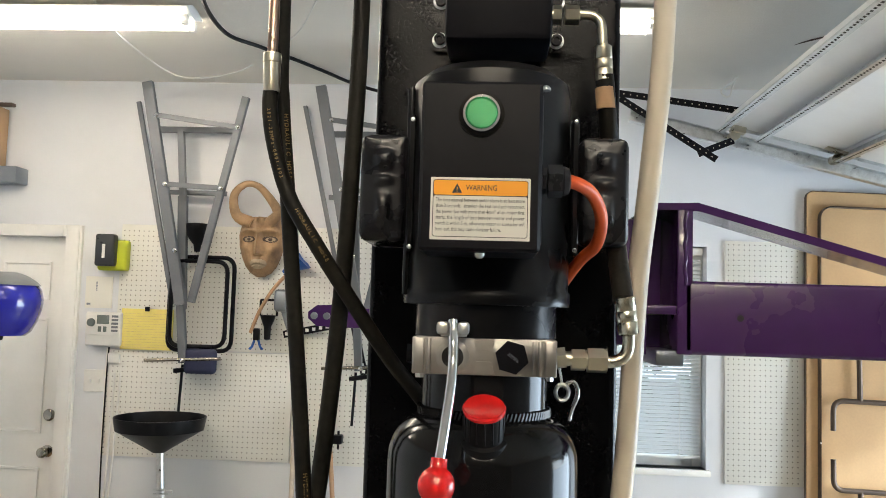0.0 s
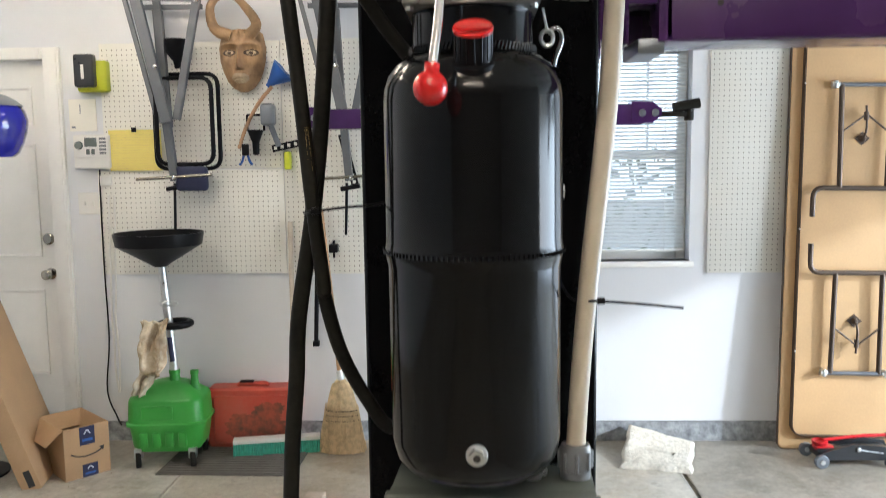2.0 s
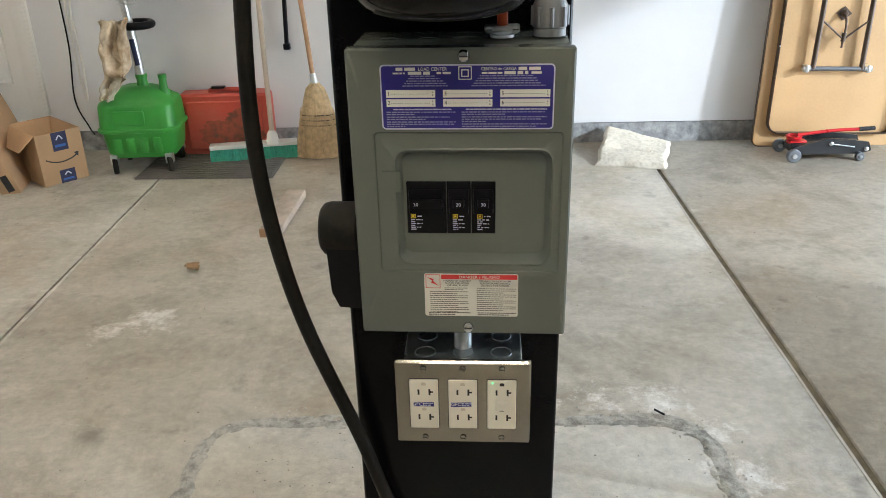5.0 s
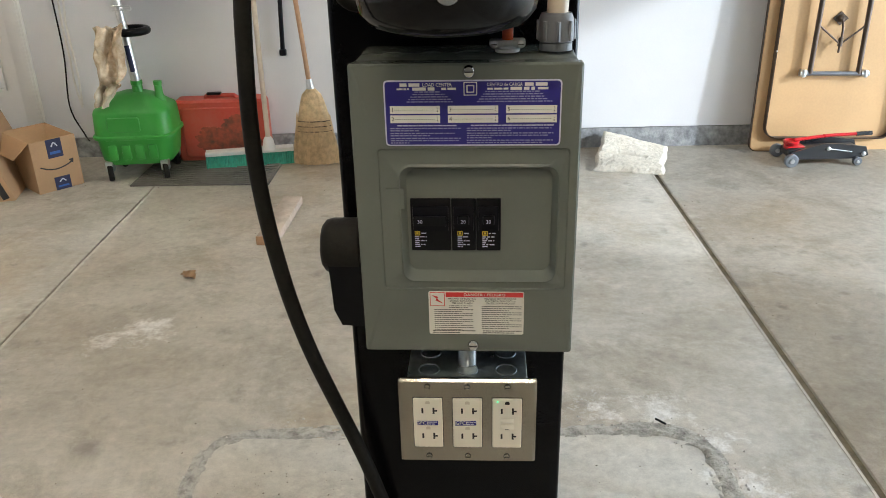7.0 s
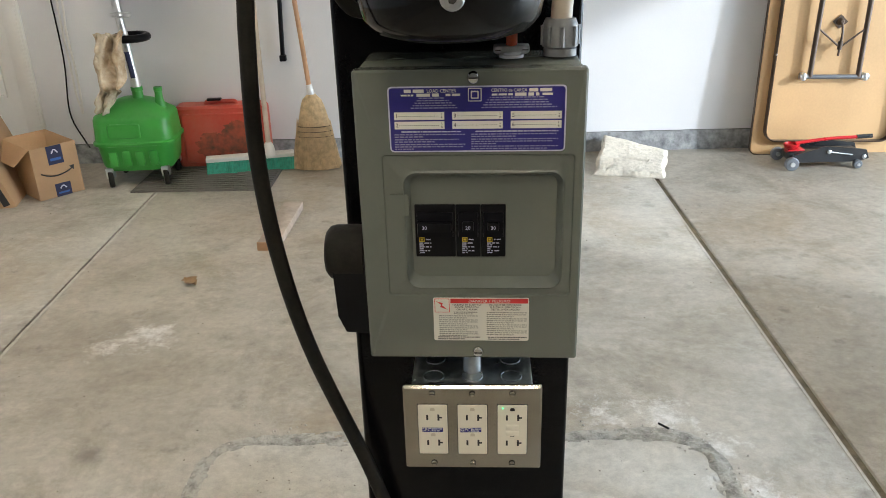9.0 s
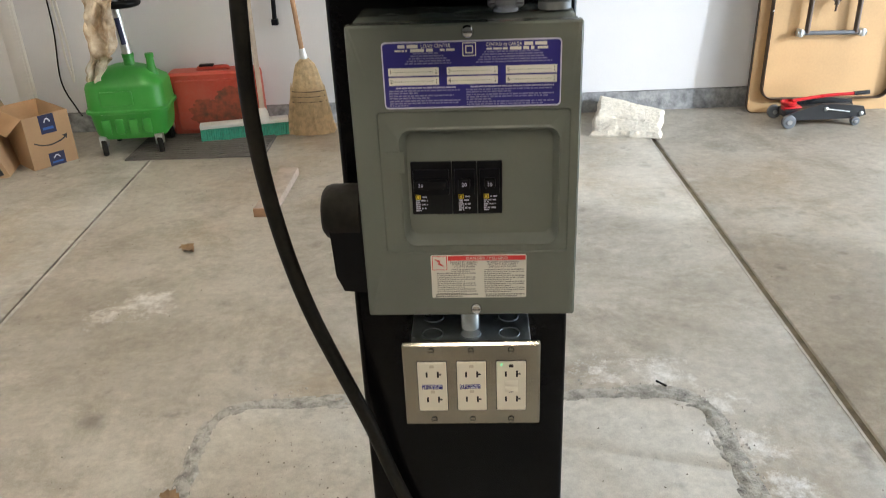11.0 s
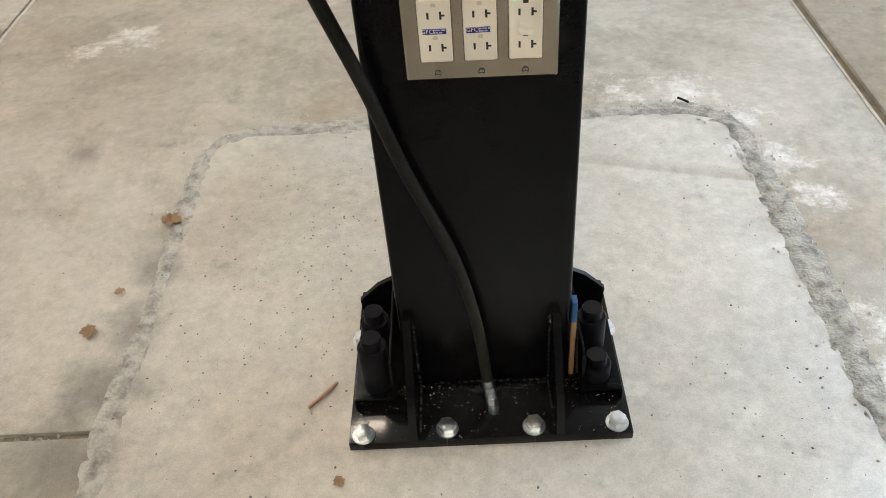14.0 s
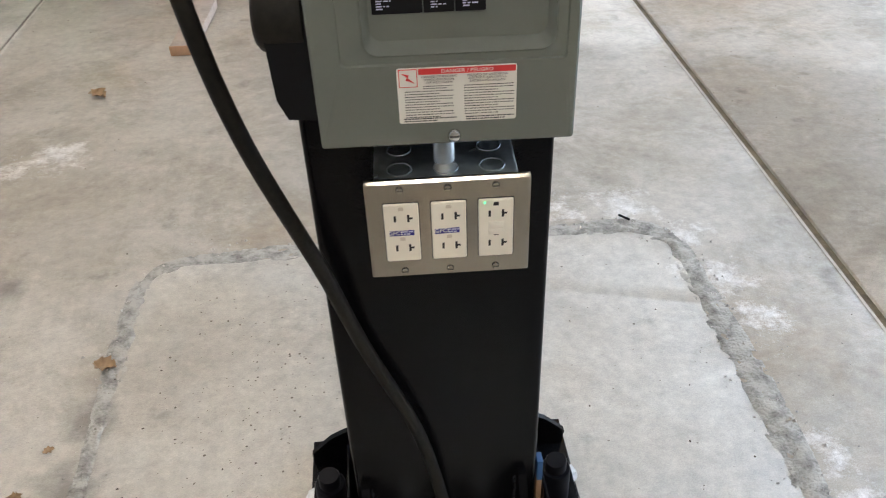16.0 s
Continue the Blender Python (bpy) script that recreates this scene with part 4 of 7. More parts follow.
# cable gland and orange lead
bm = B()
gx0 = ex1 + 0.002
hexagon(bm, (gx0, ey + 0.035, Z(1.7655)), (1, 0, 0), 0.0112, 0.004)
hexagon(bm, (gx0 + 0.005, ey + 0.035, Z(1.7655)), (1, 0, 0), 0.0135, 0.012)
lathe(bm, [(0.0115, 0.0165), (0.0122, 0.018), (0.0105, 0.022), (0.0068, 0.0235), (0.0058, 0.0235)], (gx0, ey + 0.035, Z(1.7655)), (1, 0, 0), 24)
part("cable_gland", bm, "moulded", ctrl, "black plastic cable gland")
bm = B()
tube(bm, [(0.043 - AX, ey + 0.035, Z(1.7655)), (0.0555 - AX, -0.106 - AY, Z(1.765)), (0.071 - AX, -0.09 - AY, Z(1.7585)), (0.0815 - AX, -0.07 - AY, Z(1.741)),
          (0.081 - AX, -0.04 - AY, Z(1.72)), (0.067 - AX, 0.0 - AY, Z(1.703)), (0.03 - AX, 0.08 - AY, Z(1.64))], 0.0056, 14)
part("power_lead", bm, "orange", unit, "orange sheathed power lead")
# mounting bracket above
br = thing("mounting_bracket", "black steel mounting bracket bolted to the column", "bracket", (AX, CY0, 1.94))
bm = B()
slab(bm, -0.08 - AX, 0.059 - AX, 0.0, 0.22, -0.008, 0.0, 0.003)
part("plate", bm, "black", br)
bm = B()
box(bm, -0.064 - AX, 0.043 - AX, -0.085, -0.006, -0.012, 0.24, 0.006)
part("housing", bm, "satin", br)
for x in (-0.0735, 0.0525):
    for z in (0.012, 0.055):
        bm = B()
        lathe(bm, [(0.0085, 0), (0.0085, 0.0015), (0.006, 0.002)], (x - AX, -0.008, z), (0, -1, 0), 20)
        part("washer", bm, "zinc", br)
        bm = B()
        lathe(bm, [(0.006, 0.0018), (0.006, 0.008), (0.0035, 0.008), (0.0033, 0.005), (0.0004, 0.005)], (x - AX, -0.008, z), (0, -1, 0), 20)
        part("cap_screw", bm, "satin", br)

# ---- hoses and pipes ----


def ferrule(bm, p0, p1, r):
    p0, p1 = Vector(p0), Vector(p1)
    d = p1 - p0
    n = d.length
    lathe(bm, [(r * 0.8, 0), (r, n * 0.04), (r, n * 0.35), (r * 0.93, n * 0.38), (r, n * 0.41), (r, n * 0.62), (r * 0.93, n * 0.65), (r, n * 0.68), (r, n * 0.96), (r * 0.8, n)], p0, d, 18)


pr = thing("pressure_hose", "black pressure hose with plated fittings beside the motor", "hose", (0, 0, 0))
HY = 0.03
bm = B()
tube(bm, [(0.096, 0.03, 1.896), (0.1, 0.035, 1.857), (0.11, 0.06, 1.788), (0.105, 0.0, 1.725), (0.106, -0.04, 1.671)], 0.0092, 14)
part("hose", bm, "rubber", pr)
bm = B()
ferrule(bm, (0.094, 0.03, 1.926), (0.096, 0.03, 1.889), 0.0088)
part("upper_ferrule", bm, "nickel", pr)
bm = B()
tube(bm, corner_path([(0.067, 0.03, 1.958), (0.092, 0.03, 1.957), (0.094, 0.03, 1.925)], 0.014), 0.0048, 12, smooth=False)
part("elbow", bm, "nickel", pr)
bm = B()
tube(bm, corner_path([(0.111, -0.04, 1.644), (0.111, -0.04, 1.618), (0.087, -0.04, 1.617)], 0.016), 0.0055, 12, smooth=False)
part("elbow", bm, "nickel", pr)
bm = B()
ferrule(bm, (0.107, -0.04, 1.675), (0.111, -0.04, 1.641), 0.0092)
part("lower_ferrule", bm, "nickel", pr)
bm = B()
for a, b, r in (((0.036, 0.03, 1.957), (0.047, 0.03, 1.957), 0.006), ((0.044, 0.03, 1.957), (0.052, 0.03, 1.957), 0.0095), ((0.056, 0.03, 1.957), (0.07, 0.03, 1.957), 0.0098)):
    cyl(bm, a, b, r, seg=6 if r > 0.008 else 16)
part("upper_fitting", bm, "nickel", pr)
bm = B()
for a, b, r in (((0.048, -0.04, 1.619), (0.056, -0.04, 1.62), 0.0095), ((0.055, -0.04, 1.619), (0.065, -0.04, 1.619), 0.0065), ((0.061, -0.04, 1.618), (0.073, -0.04, 1.618), 0.0098),
                ((0.072, -0.04, 1.618), (0.077, -0.04, 1.618), 0.0065), ((0.075, -0.04, 1.618), (0.092, -0.04, 1.618), 0.0112)):
    cyl(bm, a, b, r, seg=6 if r > 0.008 else 16)
part("lower_fitting", bm, "nickel", pr)
bm = B()
cyl(bm, (0.096, 0.03, 1.883), (0.098, 0.031, 1.862), 0.0095, seg=16)
part("paper_band", bm, "kraft", pr, "tan paper band")

ra = thing("return_hose", "black printed hydraulic hose with plated ferrule", "hose", (0, 0, 0))
bm = B()
tube(bm, [(-0.23, 0.0, 1.877), (-0.231, 0.0, 1.849), (-0.224, 0.0, 1.81), (-0.208, 0.0, 1.763), (-0.18, 0.0, 1.718), (-0.147, 0.02, 1.665), (-0.111, 0.05, 1.608), (-0.08, 0.07, 1.568), (-0.05, 0.075, 1.53)], 0.0076, 14)
part("hose", bm, "rubber", ra)
bm = B()
f0, f1 = Vector((-0.231, 0.0, 1.905)), Vector((-0.23, 0.0, 1.866))
fl = (f1 - f0).length
lathe(bm, [(0.006, 0), (0.0087, fl * 0.02), (0.0089, fl * 0.05), (0.0089, fl * 0.24), (0.0082, fl * 0.26), (0.0081, fl * 0.97), (0.0078, fl)], f0, f1 - f0, 24)
part("ferrule", bm, "nickel", ra)
bm = B()
cyl(bm, (-0.231, 0.0, 2.3), (-0.231, 0.0, 1.904), 0.0052, seg=16)
part("tube", bm, "copper", ra, "copper-toned steel tube")

rb = thing("drain_hose", "black printed hydraulic hose hanging beside the column", "hose", (0, 0, 0))
bm = B()
tube(bm, [(-0.233, 0.03, 2.3), (-0.23, 0.03, 1.933), (-0.227, 0.03, 1.863), (-0.218, 0.03, 1.776), (-0.207, 0.03, 1.669), (-0.194, 0.03, 1.542), (-0.183, 0.03, 1.414), (-0.176, 0.04, 1.33),
          (-0.179, 0.05, 1.325), (-0.164, 0.06, 1.257), (-0.137, 0.07, 1.198), (-0.109, 0.085, 1.16), (-0.06, 0.092, 1.19)], 0.0078, 14)
part("hose", bm, "rubber", rb)


def hose_print(parent, pts, text, start, size, r, side):
    """Yellow letters that follow a hose's camera side."""
    path = glide(pts, 12)
    seg = [0.0]
    for p_, q_ in zip(path, path[1:]):
        seg.append(seg[-1] + (q_ - p_).length)
    for i, c in enumerate(text):
        if c == " ":
            continue
        d = start + i * size * 0.78
        k = next((j for j in range(1, len(seg)) if seg[j] >= d), None)
        if k is None:
            break
        f = (d - seg[k - 1]) / (seg[k] - seg[k - 1])
        p_ = path[k - 1].lerp(path[k], f)
        t_ = (path[k] - path[k - 1]).normalized()
        out_ = Vector((side, -1, 0)).normalized()
        out_ = (out_ - t_ * out_.dot(t_)).normalized()
        up_ = out_.cross(t_)
        ob = words("printed_letter", c, size, (0, 0, 0), "hose_ink", parent)
        m_ = Matrix((t_, up_, out_)).transposed().to_4x4()
        m_.translation = p_ + out_ * (r + 0.0002)
        ob.matrix_local = m_


RA = [(-0.23, 0.0, 1.877), (-0.231, 0.0, 1.849), (-0.224, 0.0, 1.81), (-0.208, 0.0, 1.763), (-0.18, 0.0, 1.718), (-0.147, 0.02, 1.665)]
hose_print(ra, RA, "2021-28MPa-0801-602", 0.03, 0.0048, 0.0076, 0.1)
hose_print(ra, RA, "HYDRAULIC HOSE", 0.135, 0.0052, 0.0076, 0.35)
RB = [(-0.23, 0.03, 1.933), (-0.227, 0.03, 1.863), (-0.218, 0.03, 1.776), (-0.207, 0.03, 1.669), (-0.194, 0.03, 1.542), (-0.183, 0.03, 1.414)]
hose_print(rb, RB, "HYDRAULIC HOSE", 0.085, 0.0062, 0.0078, 0.75)
hose_print(rb, RB, "HYDRAULIC", 0.44, 0.0062, 0.0078, 0.5)

rc = thing("supply_hose", "thick matt black hose running down to the base", "hose", (0, 0, 0))
bm = B()
tube(bm, [(-0.151, 0.05, 2.4), (-0.153, 0.05, 1.965), (-0.156, 0.05, 1.828), (-0.162, 0.05, 1.682), (-0.173, 0.05, 1.534), (-0.186, 0.045, 1.412), (-0.205, 0.045, 1.299), (-0.21, 0.045, 1.229),
          (-0.217, 0.04, 1.139), (-0.221, 0.04, 1.023), (-0.211, 0.04, 0.907), (-0.187, 0.05, 0.778), (-0.137, 0.07, 0.606), (-0.103, 0.088, 0.47), (-0.049, 0.085, 0.318), (-0.022, 0.075, 0.194), (-0.008, 0.06, 0.066)], 0.0088, 16, 10)
part("hose", bm, "rubber", rc)
bm = B()
ferrule(bm, (-0.009, 0.061, 0.076), (-0.003, 0.05, 0.039), 0.0098)
hexagon(bm, (-0.003, 0.05, 0.045), (0.02, -0.35, -0.9), 0.0098, 0.012)
lathe(bm, [(0.0085, 0), (0.0085, 0.012), (0.006, 0.02)], (-0.002, 0.046, 0.032), (0.02, -0.35, -0.9), 18)
part("end_fitting", bm, "zinc", rc, "plated end fitting")

con = thing("conduit", "cream PVC conduit rising from the breaker box", "conduit", (0, 0, 0))
bm = B()
tube(bm, [(0.0925, 0.055, 1.135), (0.098, 0.06, 1.221), (0.109, 0.065, 1.345), (0.127, 0.065, 1.523), (0.134, 0.05, 1.69), (0.142, 0.03, 1.8), (0.153, 0.02, 1.967), (0.155, 0.01, 2.35)], 0.0107, 18)
part("pipe", bm, "pvc", con)
bm = B()
lathe(bm, [(0.0165, 0), (0.0165, 0.007), (0.0155, 0.008), (0.0175, 0.009), (0.0175, 0.03), (0.015, 0.036), (0.011, 0.036)], (0.0925, 0.052, 1.1165), (0, 0.05, 1), 24)
coup = part("coupling", bm, "pvc_grey", con, "grey threaded coupling")
for i in range(8):
    a = i * math.tau / 8
    bm = B()
    cyl(bm, (0.0925 + 0.0175 * math.cos(a), 0.052 + 0.0175 * math.sin(a), 1.127), (0.0925 + 0.0175 * math.cos(a), 0.0525 + 0.0175 * math.sin(a), 1.146), 0.0022, seg=6)
    part("grip_rib", bm, "pvc_grey", coup)


def zip_tie(label, pts, head):
    ob = thing("zip_tie", label, "zip tie")
    bm = B()
    tube(bm, pts, 0.0015, 6)
    part("strap", bm, "plastic", ob)
    bm = B()
    box(bm, -0.004, 0.004, -0.003, 0.003, -0.0035, 0.0035, 0.001, m=Matrix.Translation(head))
    part("lock", bm, "plastic", ob)


zip_tie("black nylon zip tie holding two hoses", [(-0.193, 0.03, 1.41), (-0.179, 0.02, 1.412), (-0.15, 0.03, 1.415), (-0.112, 0.05, 1.418), (-0.09, 0.1, 1.43)], (-0.179, 0.02, 1.412))
zip_tie("black nylon zip tie round the conduit, tail sticking out", [(0.07, 0.09, 1.345), (0.09, 0.07, 1.31), (0.116, 0.05, 1.311), (0.158, 0.055, 1.307), (0.208, 0.06, 1.301)], (0.118, 0.045, 1.312))
# link and chain beside the tank
lk = thing("snap_link", "small steel snap link hanging from a wire", "snap link")
bm = B()
tube(bm, [(0.0595 + 0.0062 * math.cos(a), 0.028, 1.583 + 0.0075 * math.sin(a)) for a in [radians(20 * k) for k in range(19)]], 0.0021, 8, 2)
part("eye_ring", bm, "zinc", lk)
bm = B()
tube(bm, [(0.0625, 0.032, 1.586), (0.066, 0.032, 1.5925), (0.0715, 0.032, 1.592), (0.0745, 0.032, 1.585), (0.0735, 0.032, 1.577), (0.069, 0.032, 1.566), (0.0665, 0.032, 1.556)], 0.0027, 10)
part("link", bm, "chrome", lk)
bm = B()
for d_ in (0, math.pi):
    tube(bm, [(0.0555 + 0.0045 * k / 24 + 0.0009 * math.cos(k * 0.9 + d_), 0.028 + 0.0009 * math.sin(k * 0.9 + d_), 1.612 - 0.024 * k / 24) for k in range(25)], 0.0007, 6, 2)
part("twisted_wire", bm, "zinc", lk)

# ---- breaker box ----
RZ = -3.0
pan = thing("breaker_box", "grey enamel load center with recessed breakers", "breaker box", (0.0, -0.005, 0.8), RZ)
bw, bh = 0.1125, 0.316
bm = B()
box(bm, -bw + 0.004, bw - 0.004, 0.026, 0.104, 0.0015, bh - 0.0015, 0.002)
for x0, x1, z0, z1 in ((-bw + 0.004, bw - 0.004, 0.0015, 0.004), (-bw + 0.004, bw - 0.004, bh - 0.004, bh - 0.0015), (-bw + 0.004, -bw + 0.0065, 0.004, bh - 0.004), (bw - 0.0065, bw - 0.004, 0.004, bh - 0.004)):
    box(bm, x0, x1, 0.006, 0.026, z0, z1)
encl = part("enclosure", bm, "grey", pan)
for x, y, r in ((-0.075, 0.055, 0.011), (-0.035, 0.055, 0.011), (0.005, 0.055, 0.016), (0.005, 0.055, 0.011)):
    bm = B()
    tube(bm, [(x + r * math.cos(a), y + r * math.sin(a), bh - 0.0015) for a in [radians(18 * k) for k in range(21)]], 0.0005, 6, 1)
    part("knockout", bm, "grey", encl)
# cover with a real recess
bm = B()
hx0, hx1, hz0, hz1 = -0.066, 0.0915, 0.087, 0.2125


def ring_of(x0, x1, z0, z1, r, y):
    return [(x, y, z) for x, z in outline(x0, x1, z0, z1, r, 6)]


rings(bm, [ring_of(-bw, bw, 0, bh, 0.003, 0.012), ring_of(-bw, bw, 0, bh, 0.003, 0.002), ring_of(-bw + 0.002, bw - 0.002, 0.002, bh - 0.002, 0.003, 0.0),
           ring_of(-0.088, 0.103, 0.077, 0.2325, 0.004, 0.0), ring_of(-0.0868, 0.1018, 0.0782, 0.2313, 0.004, 0.0022), ring_of(-0.0845, 0.0995, 0.0805, 0.229, 0.004, 0.0022),
           ring_of(hx0 - 0.003, hx1 + 0.003, hz0 - 0.003, hz1 + 0.003, 0.013, 0.0022), ring_of(hx0 - 0.001, hx1 + 0.001, hz0 - 0.001, hz1 + 0.001, 0.012, 0.0004), ring_of(hx0 + 0.003, hx1 - 0.003, hz0 + 0.003, hz1 - 0.003, 0.011, 0.005),
           ring_of(hx0 + 0.006, hx1 - 0.006, hz0 + 0.0115, hz1 - 0.006, 0.01, 0.019), ring_of(hx0 + 0.009, hx1 - 0.009, hz0 + 0.0155, hz1 - 0.009, 0.006, 0.022)])
cover = part("cover", bm, "grey", pan)
bm = B()
slab(bm, -0.058, 0.085, 0.1035, 0.106, 0.018, 0.0225, 0.0009)
slab(bm, -0.082, -0.063, 0.168, 0.1905, 0.0006, 0.002, 0.001)
part("embossing", bm, "grey", cover)
for k in range(2):
    bm = B()
    slab(bm, 0.0385 + 0.0205 * k, 0.058 + 0.0205 * k, 0.1185, 0.1755, 0.0205, 0.0225, 0.0006)
    part("knockout_blank", bm, "grey", cover)
for z in (0.3085, 0.009):
    screw("cover_screw", cover, (0.004 if z > 0.1 else 0.006, 0, z), 0.0062, "chrome")


def breaker(x0, x1, amps, double=False):
    bm = B()
    box(bm, x0, x1, 0.01, 0.035, 0.1175, 0.176, 0.0012)
    ob = part("breaker", bm, "plastic", pan, "black circuit breaker")
    mid = (x0 + x1) / 2
    bm = B()
    box(bm, x0 + 0.0025, x1 - 0.0025, 0.0075, 0.012, 0.1405, 0.168, 0.001)
    part("breaker_face", bm, "satin", ob)
    bm = B()
    if double:
        box(bm, x0 + 0.003, x1 - 0.004, 0.002, 0.009, 0.148, 0.158, 0.002)
    else:
        box(bm, mid - 0.006, mid + 0.006, 0.002, 0.009, 0.149, 0.159, 0.002)
    part("toggle", bm, "plastic", ob)
    tx = x0 + 0.0105 if double else mid
    words("amps", amps, 0.0055, (tx, 0.0016, 0.1535), "pale_ink", ob)
    bm = B()
    for a, b, c, d in ((-0.0065, -0.001, 0.1352, 0.1359), (-0.0065, -0.001, 0.1393, 0.14), (-0.0065, -0.0058, 0.1359, 0.1393), (-0.0017, -0.001, 0.1359, 0.1393), (-0.005, -0.0026, 0.1366, 0.1386)):
        box(bm, tx + a, tx + b, 0.0094, 0.0098, c, d)
    part("maker_mark", bm, "yellow_ink", ob)
    bars("fine_print", [(tx - 0.0065, tx + (-0.001 if i % 2 else 0.006), 0.1335 - 0.0022 * i, 0.0011) for i in range(6)] + [(tx + 0.0005, tx + 0.0075, 0.1375, 0.0012)], 0.0098, "pale_ink", ob, int(tx * 9000) % 97, 1.1)


breaker(-0.0585, -0.0165, "30", True)
breaker(-0.016, 0.0095, "20")
breaker(0.01, 0.0355, "30")
# blue directory label
bx0, bx1, bz0, bz1 = -0.0785, 0.0925, 0.2355, 0.3005
bm = B()
slab(bm, bx0, bx1, bz0, bz1, -0.0004, 0.0, 0.004, 3)
dirl = part("directory_label", bm, "pale_ink", pan, "blue directory label with six blank lines")
bm = B()
slab(bm, bx0 + 0.0014, bx1 - 0.0014, bz0 + 0.0014, bz1 - 0.0014, -0.0006, -0.0003, 0.003, 3)
part("label_ground", bm, "blue_label", dirl)
w = bx1 - bx0
for c in range(3):
    for r in range(2):
        x0 = bx0 + 0.0055 + c * 0.0563
        z0 = bz1 - 0.0325 - r * 0.0092
        bm = B()
        box(bm, x0, x0 + 0.0487, -0.0009, -0.0005, z0, z0 + 0.0076)
        part("blank_line", bm, "label_white", dirl)
        bm = B()
        for k in range(22):
            box(bm, x0 + 0.0045 + k * 0.0018, x0 + 0.0055 + k * 0.0018, -0.0011, -0.0008, z0 + 0.0035, z0 + 0.0039)
        part("dotted_rule", bm, "ink", dirl)
        words("line_number", str(1 + r + 2 * c), 0.0055, (x0 + 0.0026, -0.001, z0 + 0.0038), "ink", dirl)
        words("side_mark", "L", 0.0028, (x0 + 0.0462, -0.001, z0 + 0.0055), "ink", dirl)
        words("side_mark", "R", 0.0028, (x0 + 0.0462, -0.001, z0 + 0.0022), "ink", dirl)
words("label_text", "LOAD CENTER", 0.0048, (bx0 + 0.052, -0.0008, bz1 - 0.0046), "label_white", dirl, 0.028)
words("label_text", "CENTRO de CARGA", 0.0046, (bx0 + 0.1165, -0.0008, bz1 - 0.0046), "label_white", dirl, 0.034)
bars("maker_print", [(bx0 + 0.016, bx0 + 0.0365, bz1 - 0.0045, 0.0032), (bx0 + 0.1355, bx0 + 0.157, bz1 - 0.0045, 0.0032), (bx0 + 0.013, bx0 + 0.026, bz1 - 0.0085, 0.0016), (bx0 + 0.028, bx0 + 0.05, bz1 - 0.0084, 0.003),
                    (bx0 + 0.056, bx0 + 0.07, bz1 - 0.0084, 0.0022), (bx0 + 0.1, bx0 + 0.12, bz1 - 0.0086, 0.0018), (bx0 + 0.122, bx0 + 0.145, bz1 - 0.0085, 0.003), (bx0 + 0.148, bx0 + 0.16, bz1 - 0.0085, 0.0022)], -0.0006, "label_white", dirl, 3)
bars("fine_print", [(bx0 + 0.03 - 0.002 * i, bx0 + 0.056 + 0.003 * i, bz1 - 0.0113 - 0.0024 * i, 0.001) for i in range(5)] + [(bx0 + 0.098 - 0.002 * i, bx0 + 0.15 + 0.003 * i, bz1 - 0.0113 - 0.0024 * i, 0.001) for i in range(5)]
     + [(bx0 + 0.005, bx0 + 0.074 - w_, bz0 + z_, 0.001) for z_, w_ in ((0.0178, 0.0), (0.0155, 0.04), (0.0128, 0.006), (0.0105, 0.03), (0.0078, 0.0), (0.0055, 0.002), (0.0032, 0.05))]
     + [(bx0 + 0.08, bx0 + 0.164 - w_, bz0 + z_, 0.001) for z_, w_ in ((0.0178, 0.002), (0.0155, 0.04), (0.0128, 0.0), (0.0105, 0.004), (0.0082, 0.06), (0.0056, 0.0), (0.0032, 0.01))], -0.0006, "dim_ink", dirl, 5, 0.9)
bars("label_heading", [(bx0 + 0.012, bx0 + 0.07, bz0 + 0.0206, 0.0012), (bx0 + 0.084, bx0 + 0.164, bz0 + 0.0206, 0.0012)], -0.0006, "pale_ink", dirl, 6, 0.5)
bm = B()
cx, cz = bx0 + 0.0838, bz1 - 0.0085
for a, b, m_ in ((0.0065, 0.0007, "label_white"), (0.0056, 0.0009, "blue_label"), (0.0038, 0.0011, "label_white"), (0.0026, 0.0013, "blue_label")):
    bm = B()
    slab(bm, cx - a, cx + a, cz - a, cz + a, -b, -b + 0.0003, 0.0006, 2)
    part("maker_emblem", bm, m_, dirl)
# danger label
dx0, dx1, dz0, dz1 = -0.0415, 0.0605, 0.0225, 0.0745
bm = B()
slab(bm, dx0, dx1, dz0, dz1, -0.0004, 0.0, 0.002, 3)
dl = part("danger_label", bm, "label_white", pan, "white danger label with a red band")
bm = B()
box(bm, dx0 + 0.0185, dx1 - 0.001, -0.0006, -0.0003, dz1 - 0.0065, dz1 - 0.001)
part("label_band", bm, "red_ink", dl)
words("label_title", "DANGER / PELIGRO", 0.0046, (dx0 + 0.06, -0.0008, dz1 - 0.0039), "label_white", dl, 0.044)
for i, (s1, s2) in enumerate((("HAZARD OF ELECTRIC", "PELIGRO DE DESCARGA"), ("SHOCK, EXPLOSION,", "EL\u00c9CTRICA, EXPLOSI\u00d3N o"), ("OR ARC FLASH", "DESTELLO POR ARQUEO"))):
    words("label_text", s1, 0.0028, (dx0 + 0.036, -0.0006, dz1 - 0.0086 - 0.0027 * i), "ink", dl, 0.03 - 0.004 * i)
    words("label_text", s2, 0.0028, (dx0 + 0.077, -0.0006, dz1 - 0.0086 - 0.0027 * i), "ink", dl, 0.034 - 0.002 * i)
